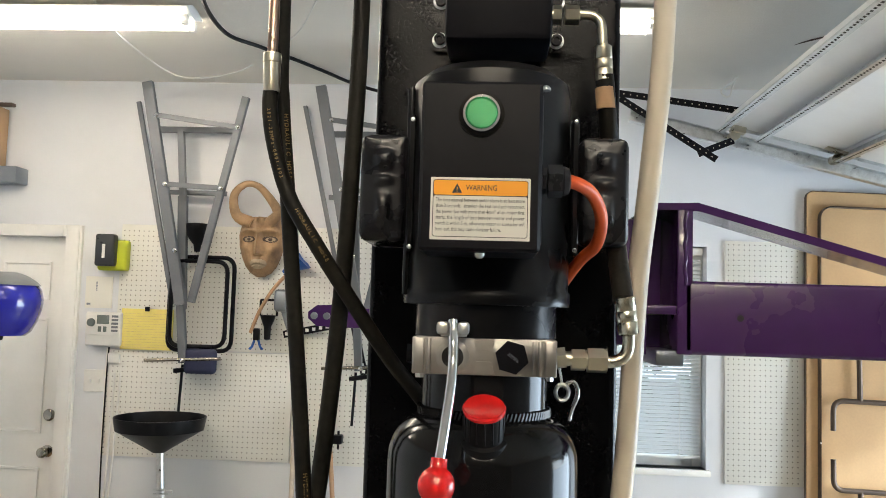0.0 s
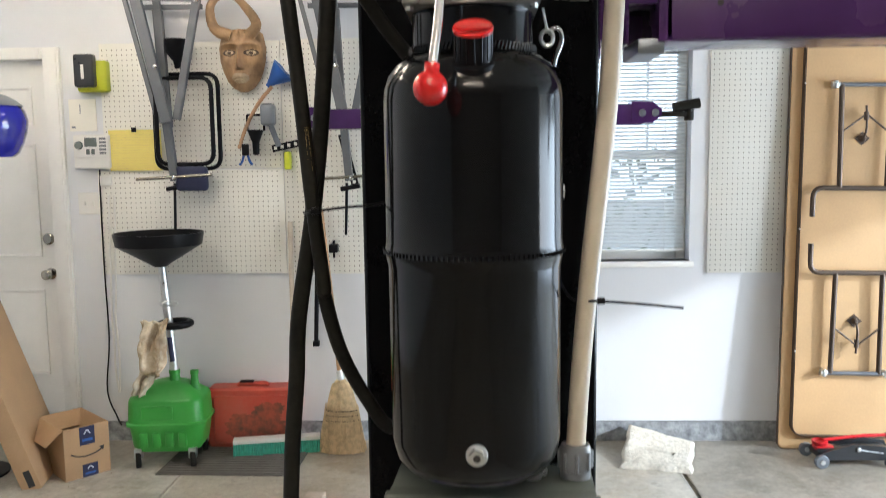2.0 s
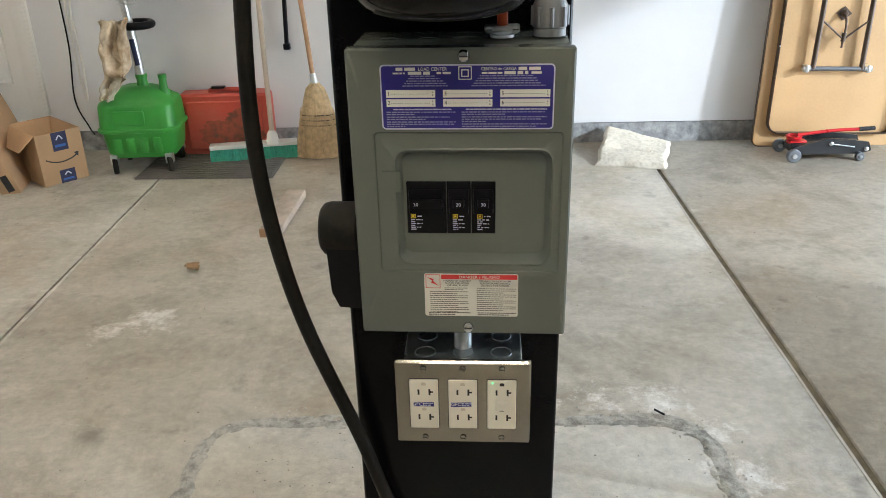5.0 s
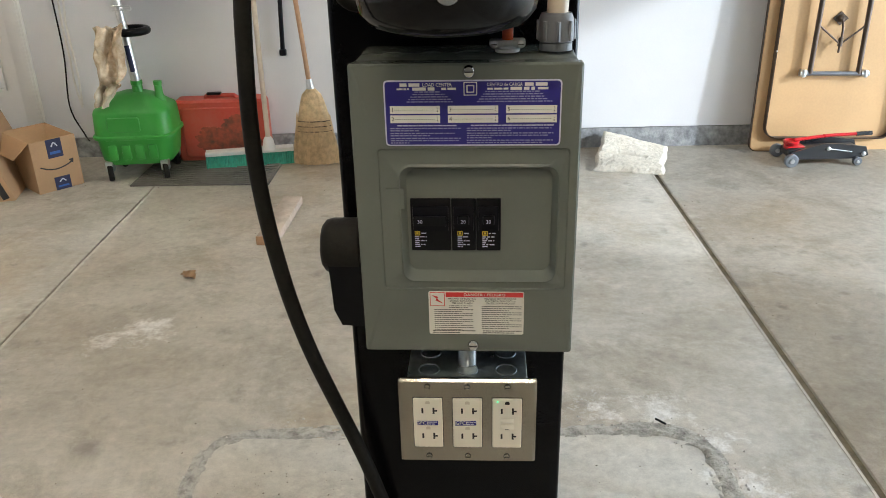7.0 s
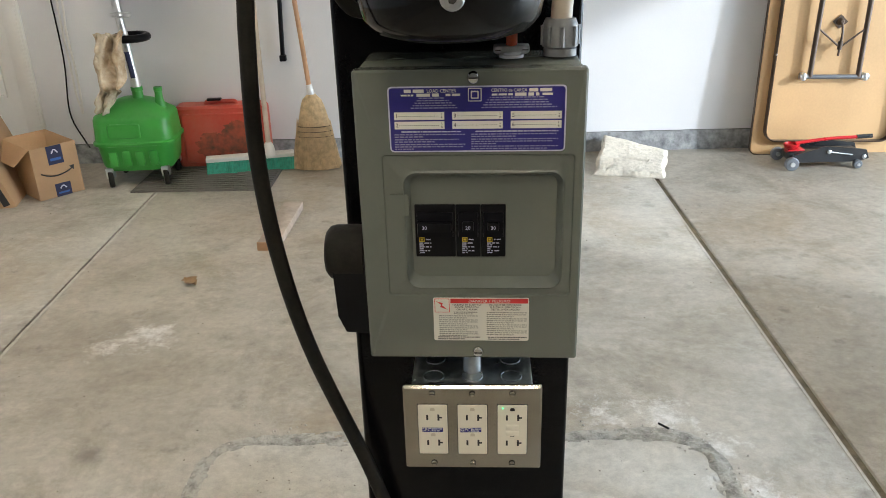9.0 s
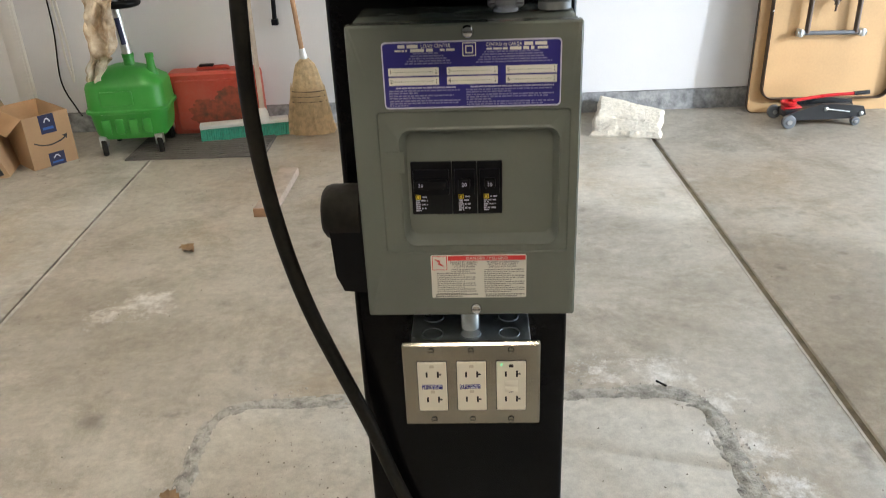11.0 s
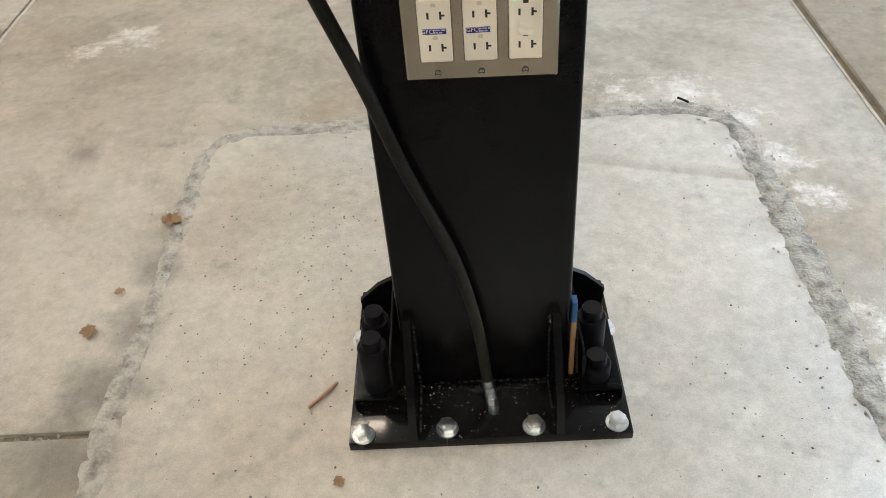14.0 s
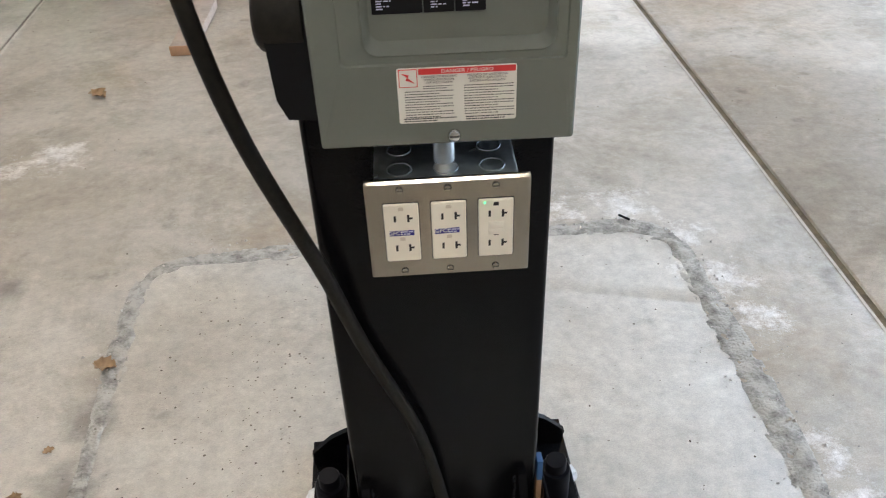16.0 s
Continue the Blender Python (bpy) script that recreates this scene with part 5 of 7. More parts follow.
bars("fine_print", [(dx0 + 0.022, dx0 + 0.047 - 0.004 * i, dz1 - 0.0172 - 0.0021 * i, 0.0007) for i in range(2)] + [(dx0 + 0.006, dx0 + 0.048 - 0.012 * (i % 3 == 1), dz1 - 0.0218 - 0.00245 * i, 0.0007) for i in range(11)]
     + [(dx0 + 0.057, dx0 + 0.1 - 0.014 * (i % 3 == 2), dz1 - 0.0178 - 0.00245 * i, 0.0007) for i in range(12)], -0.0004, "ink", dl, 8, 0.8)
bars("closing_lines", [(dx0 + 0.004, dx0 + 0.05, dz0 + 0.0042, 0.001), (dx0 + 0.004, dx0 + 0.034, dz0 + 0.0019, 0.001), (dx0 + 0.058, dx0 + 0.1, dz0 + 0.0042, 0.001), (dx0 + 0.058, dx0 + 0.092, dz0 + 0.0019, 0.001)], -0.0004, "ink", dl, 9)
for a, m_, y in ((0.0, "red_ink", 0.0006), (0.0007, "label_white", 0.0008)):
    bm = B()
    box(bm, dx0 + 0.0015 + a, dx0 + 0.0175 - a, -y, -y + 0.0003, dz1 - 0.0175 + a, dz1 - 0.001 - a)
    part("pictogram_field", bm, m_, dl)
bm = B()
px, pz = dx0 + 0.0095, dz1 - 0.0092
prism(bm, [(px - 0.006, pz + 0.005), (px + 0.001, pz + 0.003), (px, pz + 0.0005), (px + 0.006, pz - 0.005), (px - 0.002, pz - 0.0015), (px - 0.001, pz + 0.001)], -0.0011, -0.0008)
part("pictogram", bm, "red_ink", dl)
# top clamp for the orange lead
cl = thing("cable_clamp", "zinc two-screw cable clamp on the box", "clamp", (0.044, 0.052, 1.116), RZ)
bm = B()
lathe(bm, [(0.0125, 0), (0.0125, 0.003), (0.01, 0.0035), (0.0095, 0.006)], seg=24)
box(bm, -0.018, 0.018, -0.008, 0.0, 0.005, 0.012, 0.002)
box(bm, -0.018, 0.018, 0.003, 0.008, 0.005, 0.012, 0.002)
part("saddle", bm, "zinc", cl)
for x in (-0.0135, 0.0135):
    screw("clamp_screw", cl, (x, -0.008, 0.0085), 0.0042)
bm = B()
tube(bm, [(0.0, -0.001, 0.004), (0.0, 0.0, 0.03), (-0.003, 0.008, 0.07), (-0.03, 0.03, 0.13), (-0.055, 0.04, 0.35), (-0.05, 0.036, 0.52)], 0.0058, 12)
part("lead", bm, "orange", cl, "orange sheathed power lead")
# black inlet at the side of the box
inl = thing("power_inlet", "black plastic power inlet on the side of the box", "power inlet", (-0.112, 0.045, 0.812), RZ)
bm = B()
lathe(bm, [(0.0005, -0.046), (0.024, -0.045), (0.029, -0.041), (0.031, -0.034), (0.031, -0.003), (0.026, 0.0)], (0, 0.0, 0.096), (1, 0, 0), 36)
part("cap", bm, "rubber", inl)
bm = B()
prism(bm, [(-0.037, 0.1), (-0.034, 0.03), (-0.026, 0.011), (0.0, 0.009), (0.0, 0.1)], -0.028, 0.03)
part("body", bm, "plastic", inl)

# ---- receptacles ----
nip = thing("conduit_nipple", "bright zinc conduit nipple between the boxes", "conduit", (0.0, 0.048, 0.745))
bm = B()
cyl(bm, (0, 0, 0), (0, 0, 0.058), 0.0105, seg=24)
part("pipe", bm, "zinc", nip)
out = thing("receptacle_box", "galvanised three-gang box with stainless plate and receptacles", "outlet", (-0.001, 0.0045, 0.6445), -2.2)
bm = B()
box(bm, -0.07, 0.069, 0.002, 0.098, 0.006, 0.108, 0.002)
gang = part("gang_box", bm, "zinc", out, "galvanised steel gang box")
for x in (-0.045, 0.0, 0.045):
    for y in (0.028, 0.066):
        if x == 0 and y > 0.05:
            continue
        bm = B()
        tube(bm, [(x + 0.012 * math.cos(a), y + 0.012 * math.sin(a), 0.1082) for a in [radians(20 * k) for k in range(19)]], 0.0005, 6, 1)
        part("knockout", bm, "hammer", gang)
bm = B()
slab(bm, -0.079, 0.079, 0.0, 0.1145, -0.004, 0.002, 0.003, 3, 0.0025)
plate = part("cover_plate", bm, "steel", out, "brushed stainless cover plate")
for i, x in enumerate((-0.0455, 0.0, 0.0455)):
    for z in (0.009, 0.1055):
        screw("plate_screw", plate, (x, -0.004, z), 0.0036, "steel")
    bm = B()
    slab(bm, x - 0.0175, x + 0.0175, 0.0225, 0.0915, -0.0045, -0.0035, 0.0015, 2)
    part("shadow_gap", bm, "slot", plate)
    bm = B()
    slab(bm, x - 0.0168, x + 0.0168, 0.0232, 0.0908, -0.0065, -0.0038, 0.0015, 3, 0.0008)
    rec = part("receptacle", bm, "ivory", out, "ivory duplex receptacle")
    for z in (0.0395, 0.0745):
        for dx, dw, dh in ((-0.0062, 0.0011, 0.0035), (0.0066, 0.0011, 0.0042)):
            bm = B()
            box(bm, x + dx - dw, x + dx + dw, -0.0068, -0.006, z - dh, z + dh)
            if dx > 0:
                box(bm, x + dx + dw, x + dx + 0.0042, -0.0068, -0.006, z - 0.001, z + 0.001)
            part("slot", bm, "slot", rec)
        bm = B()
        prism(bm, [(x - 0.0026, z + 0.0092), (x + 0.0026, z + 0.0092), (x + 0.0026, z + 0.012), (x + 0.0015, z + 0.0132), (x - 0.0015, z + 0.0132), (x - 0.0026, z + 0.012)], -0.0068, -0.006)
        part("ground_slot", bm, "slot" if i == 2 else "pvc", rec)
    if i < 2:
        bm = B()
        box(bm, x - 0.0125, x + 0.0115, -0.0068, -0.0064, 0.0545, 0.0605, m=pose(0, 0, 0, 0, -1.5 * i, 0))
        st = part("sticker", bm, "blue_label", rec, "small blue sticker")
        words("sticker_text", "GFCI", 0.0064, (x - 0.0072, -0.007, 0.0576 + 0.0002 * i), "label_white", st)
        bars("sticker_print", [(x - 0.0015, x + 0.0105, 0.0590, 0.0014), (x - 0.0015, x + 0.0075, 0.0563, 0.0014)], -0.0068, "pale_ink", st, 2 + i)
    else:
        for z in (0.053, 0.0615):
            bm = B()
            slab(bm, x - 0.0075, x + 0.0075, z - 0.0034, z + 0.0034, -0.0072, -0.006, 0.0006, 2, 0.0004)
            part("test_button", bm, "ivory", rec)
        bm = B()
        cyl(bm, (x - 0.011, -0.0072, 0.0875), (x - 0.011, -0.006, 0.0875), 0.001, seg=8)
        part("indicator", bm, "led", rec)

# ---- ceiling lights ----


def shop_light(x0, x1, y, tubes="tube"):
    ob = thing("shop_light", "white ceiling strip light with fluorescent tubes", "ceiling light", ((x0 + x1) / 2, y, CEIL), group="ceiling strip lights")
    h = (x1 - x0) / 2
    bm = B()
    rings(bm, [[(x, -0.08, -0.02), (x, -0.08, -0.026), (x, -0.012, -0.048), (x, 0.012, -0.048), (x, 0.08, -0.026), (x, 0.08, -0.02), (x, 0.03, -0.001), (x, -0.03, -0.001)] for x in (-h - 0.02, h + 0.02)])
    part("housing", bm, "trim", ob)
    for y0 in (-0.042, 0.042):
        bm = B()
        cyl(bm, (-h, y0, -0.064), (h, y0, -0.064), 0.013, seg=14)
        part("tube", bm, tubes, ob)
        for x in (-h, h):
            bm = B()
            box(bm, x - 0.012, x + 0.012, y0 - 0.012, y0 + 0.012, -0.083, -0.045, 0.003)
            part("socket", bm, "white_plastic", ob)
    return ob


shop_light(-2.44, -1.21, 2.27, "dim_tube")
shop_light(-0.36, 0.565, 2.26, "dim_tube")
# three further fixtures, out of view, added to brighten post front and far left
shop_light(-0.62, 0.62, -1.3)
shop_light(-2.52, -1.28, 1.1)
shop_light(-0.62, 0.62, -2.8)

# ---- overhead door, open under the ceiling on sloping tracks ----
ODX, ODZ, SLOPE = 1.05, 2.555, 13.8
gd = thing("overhead_door", "white insulated sectional garage door, open overhead", "garage door", (ODX + 0.012, 0.6, ODZ + 0.022), ry=SLOPE)
Y0, Y1 = -0.62, 2.46
for k in range(4):
    x0 = 0.535 * k
    bm = B()
    box(bm, x0 + 0.004, x0 + 0.531, Y0, Y1, 0.0, 0.035, 0.003)
    sec = part("door_section", bm, "door_skin", gd)
    bm = B()
    box(bm, x0 + 0.003, x0 + 0.532, Y1 - 0.002, Y1 + 0.004, -0.012, 0.036, 0.001)
    part("end_cap", bm, "zinc", sec)
    for sx in ((0.0, 0.18) if k == 0 else (0.02,)):
        bm = B()
        box(bm, x0 + sx, x0 + sx + 0.003, Y0, Y1 - 0.005, -0.045, 0.002)
        box(bm, x0 + sx - 0.03, x0 + sx + 0.003, Y0, Y1 - 0.005, -0.048, -0.045)
        st = part("strut", bm, "zinc", sec, "perforated galvanised strut")
        bm = B()
        for i in range(210):
            y = Y1 - 0.03 - 0.022 * i
            if y < Y0:
                break
            box(bm, x0 + sx - 0.0006, x0 + sx + 0.0036, y, y + 0.011, -0.03, -0.022)
            box(bm, x0 + sx - 0.02, x0 + sx - 0.012, y, y + 0.011, -0.0486, -0.0446)
        tagged(part("strut_slot", bm, "slot", st), kind="stuff")
    bm = B()
    prism(bm, [(x0 + 0.46, -0.002), (x0 + 0.61, -0.01), (x0 + 0.61, -0.014), (x0 + 0.53, -0.02), (x0 + 0.46, -0.006)], Y1 - 0.07, Y1 - 0.03)
    cyl(bm, (x0 + 0.53, Y1 - 0.02, -0.035), (x0 + 0.53, Y1 + 0.03, -0.035), 0.022, seg=16)
    part("hinge", bm, "nickel", sec)
bm = B()
cyl(bm, (0.06, Y1 - 0.01, -0.04), (0.06, Y1 + 0.04, -0.04), 0.024, seg=16)
box(bm, 0.03, 0.1, Y1 - 0.03, Y1 + 0.01, -0.03, 0.03, 0.004)
part("top_roller", bm, "nickel", gd)
tr = thing("door_track", "galvanised overhead door track hung from the ceiling", "door track", (ODX, 3.1, ODZ), ry=SLOPE)
bm = B()
rings(bm, [[(x, -0.01, -0.062), (x, -0.012, -0.058), (x, 0.026, -0.058), (x, 0.026, -0.005), (x, -0.012, -0.005), (x, -0.01, -0.001), (x, 0.03, -0.001), (x, 0.03, -0.062)] for x in (-0.42, 2.3)])
part("rail", bm, "zinc", tr)
hang = thing("track_hanger", "black perforated angle iron bracing the door track", "bracket")
for a, b in (((0.463, 3.15, 2.758), (1.123, 3.0, 2.624)), ((0.484, 3.1, 2.766), (1.011, 3.0, 2.395)), ((0.932, 3.02, 2.424), (1.105, 3.06, 2.499))):
    a, b = Vector(a), Vector(b)
    d = (b - a).normalized()
    n_ = Vector((0, -1, 0))
    up = d.cross(n_).normalized()
    bm = B()
    rings(bm, [[p + up * 0.016 + n_ * 0.003, p - up * 0.016 + n_ * 0.003, p - up * 0.016, p + up * 0.016] for p in (a, b)])
    bar = part("angle", bm, "satin", hang)
    bm = B()
    k, L = 0.02, (b - a).length
    while k < L - 0.01:
        c = a + d * k + n_ * 0.0032
        rings(bm, [[c + up * g + d * h for g, h in ((0.0027, -0.0027), (0.0027, 0.0027), (-0.0027, 0.0027), (-0.0027, -0.0027))], [c + n_ * 0.0004 + up * g + d * h for g, h in ((0.0027, -0.0027), (0.0027, 0.0027), (-0.0027, 0.0027), (-0.0027, -0.0027))]])
        k += 0.032
    tagged(part("punched_holes", bm, "pvc", bar), kind="stuff")


def cable(name, label, pts, r, material):
    bm = B()
    tube(bm, pts, r, 8, 6)
    return solid(name, bm, material, label, "cable")


cable("ceiling_cable", "black cable stapled across the ceiling", [(-1.0, 1.9, 2.805), (-1.115, 2.155, 2.8), (-1.147, 2.515, 2.8), (-1.051, 2.686, 2.8), (-0.941, 2.858, 2.8), (-0.845, 3.029, 2.8), (-0.696, 3.3, 2.801), (-0.3, 3.3, 2.70)], 0.009, "plastic")
cable("white_wire", "thin white wire looping below the ceiling", [(-1.537, 2.133, 2.81), (-1.607, 2.382, 2.81), (-1.561, 2.524, 2.75), (-1.581, 3.0, 2.771), (-1.441, 3.0, 2.745), (-1.249, 3.0, 2.778), (-1.1, 2.95, 2.838), (-0.847, 2.521, 2.8), (-0.684, 2.148, 2.8)], 0.0035, "white_cable")
cable("white_wire", "thin white wire along the ceiling edge", [(-0.955, 2.809, 2.8), (-1.012, 3.25, 2.918), (-0.754, 3.25, 3.012), (0.1, 3.2, 2.8)], 0.003, "white_cable")
cable("white_wire", "thin white wire tied in a loop under the ceiling", [(0.842, 3.1, 3.041), (1.016, 3.1, 2.924), (1.122, 3.1, 2.815), (1.059, 3.1, 2.746), (1.096, 3.1, 2.719), (1.127, 3.1, 2.802), (1.201, 3.1, 2.89)], 0.004, "white_cable")
cable("grey_wire", "grey wire strung below the ceiling", [(0.551, 3.2, 2.841), (0.857, 3.1, 2.831), (1.138, 2.9, 2.847), (1.323, 2.5, 2.809), (2.2, 1.6, 2.8)], 0.0035, "bronze")

# ---- back wall: door ----
dr = thing("door_1", "white six-panel entry door, closed, with satin knob and deadbolt", "door", (DX0, WALL + 0.02, DZ0), kind="structure")
dw, dh = DX1 - DX0, DZ1 - DZ0
bm = B()
box(bm, 0.035, dw - 0.035, 0.01, 0.05, 0.005, dh - 0.03)
leaf = part("door_leaf", bm, "trim", dr)
for x0, x1 in ((0.14, 0.38), (dw - 0.38, dw - 0.12)):
    for z0, z1 in ((0.22, 0.68), (0.85, 1.44), (1.53, 1.73)):
        bm = B()
        rings(bm, [ring_of(x0, x1, z0, z1, 0.002, 0.0095), ring_of(x0, x1, z0, z1, 0.002, -0.003), ring_of(x0 + 0.01, x1 - 0.01, z0 + 0.01, z1 - 0.01, 0.002, -0.003), ring_of(x0 + 0.016, x1 - 0.016, z0 + 0.016, z1 - 0.016, 0.002, 0.009),
                   ring_of(x0 + 0.02, x1 - 0.02, z0 + 0.02, z1 - 0.02, 0.002, 0.0095), ring_of(x0 + 0.045, x1 - 0.045, z0 + 0.045, z1 - 0.045, 0.002, 0.003)])
        part("panel", bm, "trim", leaf)
for z, r, n in ((0.762, 0.026, "knob"), (0.945, 0.024, "deadbolt")):
    bm = B()
    lathe(bm, [(0.031, 0), (0.031, 0.006), (0.012, 0.01), (0.012, 0.03), (r, 0.04), (r, 0.058), (r * 0.7, 0.066), (0.0005, 0.067)] if n == "knob" else [(0.03, 0), (0.03, 0.008), (0.022, 0.014), (0.022, 0.02), (0.0005, 0.021)], (dw - 0.082, 0.01, z), (0, -1, 0), 28)
    part(n, bm, "steel", leaf, "satin nickel " + n)
for x0, x1, z0, z1 in ((-0.055, 0.03, 0, dh + 0.03), (dw - 0.03, dw + 0.055, 0, dh + 0.03), (0.03, dw - 0.03, dh - 0.03, dh + 0.03)):
    bm = B()
    box(bm, x0, x1, -0.042, 0.02, z0, z1, 0.004)
    box(bm, x0 + 0.012, x1 - 0.012, -0.047, -0.02, z0, z1 - 0.006, 0.003)
    part("casing", bm, "trim", dr)
bm = B()
box(bm, 0, dw, -0.03, 0.12, -0.02, 0.005, 0.003)
part("threshold", bm, "zinc", dr)
bm = B()
box(bm, -0.06, dw + 0.06, 0.1, 0.12, 0, dh + 0.06)
part("backing", bm, "trim", dr)

# ---- window with blinds ----
wn = thing("window_1", "white vinyl window with lowered slatted blinds", "window", (WX0, WALL, WZ0), kind="structure")
ww, wh = WX1 - WX0, WZ1 - WZ0
for x0, x1, z0, z1 in ((0, 0.05, 0.001, wh), (ww - 0.05, ww, 0.001, wh), (0.05, ww - 0.05, 0.001, 0.05), (0.05, ww - 0.05, wh - 0.05, wh), (0.05, ww - 0.05, wh * 0.5 - 0.02, wh * 0.5 + 0.02), (ww * 0.5 - 0.012, ww * 0.5 + 0.012, 0.05, wh * 0.5 - 0.02), (ww * 0.78 - 0.006, ww * 0.78 + 0.006, wh * 0.5 + 0.02, wh - 0.05)):
    bm = B()
    box(bm, x0 + 0.001, x1 - 0.001, 0.085, 0.125, z0, z1, 0.004)
    part("window_frame", bm, "white_plastic", wn)
bm = B()
box(bm, 0.05, ww - 0.05, 0.1, 0.104, 0.05, wh - 0.05)
pane = part("pane", bm, "glass", wn)
pane.visible_shadow = False
bm = B()
box(bm, -0.02, ww + 0.02, -0.022, 0.085, -0.03, 0.0, 0.005)
part("window_sill", bm, "trim", wn)
bl = thing("blinds", "white horizontal slat blinds, lowered and half closed", "blinds", (WX0, WALL + 0.045, WZ0))
bm = B()
box(bm, 0.012, ww - 0.012, -0.018, 0.018, wh - 0.04, wh - 0.004, 0.004)
part("head_rail", bm, "white_plastic", bl)
bm = B()
prof = [(-0.0115, -0.0012), (-0.005, 0.0006), (0.0, 0.001), (0.005, 0.0006), (0.0115, -0.0012)]
tilt = radians(40)
rings(bm, [[(x, y * math.cos(tilt) - (z + dz) * math.sin(tilt), y * math.sin(tilt) + (z + dz) * math.cos(tilt)) for y, z, dz in [(a, b, 0.0004) for a, b in prof] + [(a, b, -0.0004) for a, b in reversed(prof)]] for x in (0.014, ww - 0.02)])
slat_mesh = finish(bm, "slat", "slat")
z = 0.075
while z < wh - 0.05:
    sl = new("slat", slat_mesh)
    sl.parent = bl
    sl.location = (0, 0, z)
    z += 0.0192
bm = B()
box(bm, 0.014, ww - 0.02, -0.012, 0.012, 0.045, 0.058, 0.003)
part("bottom_rail", bm, "white_plastic", bl)
for x in (0.12, ww - 0.12):
    bm = B()
    cyl(bm, (x, -0.014, 0.05), (x, -0.014, wh - 0.03), 0.0012, seg=6)
    part("ladder_cord", bm, "white_cable", bl)

# ---- pegboards ----


def pegboard(x0, x1, z0, z1):
    ob = thing("pegboard", "white perforated hardboard panel on the wall", "pegboard", (x0, WALL, z0), group="pegboards")
    bm = B()
    box(bm, 0, x1 - x0, -0.012, -0.0005, 0, z1 - z0, 0.0015)
    part("panel", bm, "peg", ob)
    verts, faces = [], []
    p, r = 0.0254, 0.0031
    for i in range(int((x1 - x0) / p)):
        for j in range(int((z1 - z0) / p)):
            c, k = (p * (i + 0.6), p * (j + 0.6)), len(verts)
            verts += [(c[0] + r * math.cos(a), -0.0126, c[1] + r * math.sin(a)) for a in (0, 1.047, 2.094, 3.142, 4.189, 5.236)]
            faces.append(tuple(range(k, k + 6)))
    me = bpy.data.meshes.new("peg_holes")
    me.from_pydata(verts, [], faces)
    me.materials.append(M["hole"])
    h = new("peg_holes", me)
    h.parent = ob
    tagged(h, kind="stuff")
    return ob


pegboard(-1.955, -0.992, 0.89, 1.425)
pegboard(-1.91, -0.992, 1.43, 2.062)
pegboard(-0.988, -0.35, 0.885, 2.066)
pegboard(1.138, 1.512, 0.874, 2.05)

# ---- things on the back wall ----
P = WALL - 0.0145


def bar(parent, name, a, b, w, t, material="stand"):
    """A square-section bar between two points."""
    a, b = Vector(a), Vector(b)
    d = (b - a).normalized()
    s = d.cross(Vector((0, 1, 0))).normalized() * w / 2
    n_ = Vector((0, t / 2, 0))
    bm = B()
    rings(bm, [[p + s + n_, p - s + n_, p - s - n_, p + s - n_] for p in (a, b)])
    return part(name, bm, material, parent)


def trestle():
    ob = thing("folding_trestle", "folded grey steel support stand hung on the wall", "work stand", (-1.6, 3.2, 1.4), group="folded support stands")
    o = Vector((-1.6, 3.2, 1.4))
    q = lambda x, y, z: Vector((x, y, z)) - o
    bar(ob, "front_leg", q(-1.738, 3.12, 2.757), q(-1.518, 3.14, 1.658), 0.05, 0.03)
    bar(ob, "front_leg", q(-1.249, 3.16, 2.697), q(-1.479, 3.17, 1.671), 0.034, 0.03)
    bar(ob, "rear_leg", q(-1.85, 3.28, 2.697), q(-1.597, 3.24, 1.66), 0.02, 0.02)
    bar(ob, "upper_crossbar", q(-1.688, 3.12, 2.592), q(-1.278, 3.14, 2.541), 0.024, 0.012)
    bar(ob, "upper_crossbar", q(-1.732, 3.26, 2.55), q(-1.305, 3.26, 2.551), 0.03, 0.012)
    bar(ob, "lower_crossbar", q(-1.619, 3.12, 2.247), q(-1.345, 3.14, 2.236), 0.024, 0.012)
    bar(ob, "lower_crossbar", q(-1.705, 3.26, 2.228), q(-1.356, 3.26, 2.224), 0.024, 0.012)
    bar(ob, "centre_post", q(-1.594, 3.22, 2.532), q(-1.566, 3.22, 2.203), 0.03, 0.03)
    bar(ob, "inner_post", q(-1.566, 3.22, 2.203), q(-1.543, 3.22, 1.637), 0.042, 0.034)
    bar(ob, "head_tube", q(-1.53, 3.17, 1.665), q(-1.513, 3.2, 1.372), 0.036, 0.034)
    for a, b, r, m_ in (((-1.684, 3.14, 1.383), (-1.306, 3.14, 1.402), 0.008, "steel"), ((-1.557, 3.2, 1.332), (-1.461, 3.2, 1.347), 0.012, "satin"), ((-1.534, 3.25, 1.361), (-1.547, 3.26, 1.099), 0.007, "satin")):
        bm = B()
        cyl(bm, q(*a), q(*b), r, seg=12)
        part("rod", bm, m_, ob)
    for x, y, z in ((-1.676, 3.105, 2.585), (-1.615, 3.105, 2.245), (-1.547, 3.105, 1.92), (-1.272, 3.12, 2.537), (-1.341, 3.12, 2.232), (-1.493, 3.14, 1.389)):
        bm = B()
        lathe(bm, [(0.011, 0), (0.011, 0.008), (0.004, 0.012)], q(x, y, z), (0, -1, 0), 14)
        part("bolt", bm, "chrome", ob)
    return ob


stand = trestle()
copy_thing(stand, pose(-1.6 + 0.872, 3.2, 1.39))

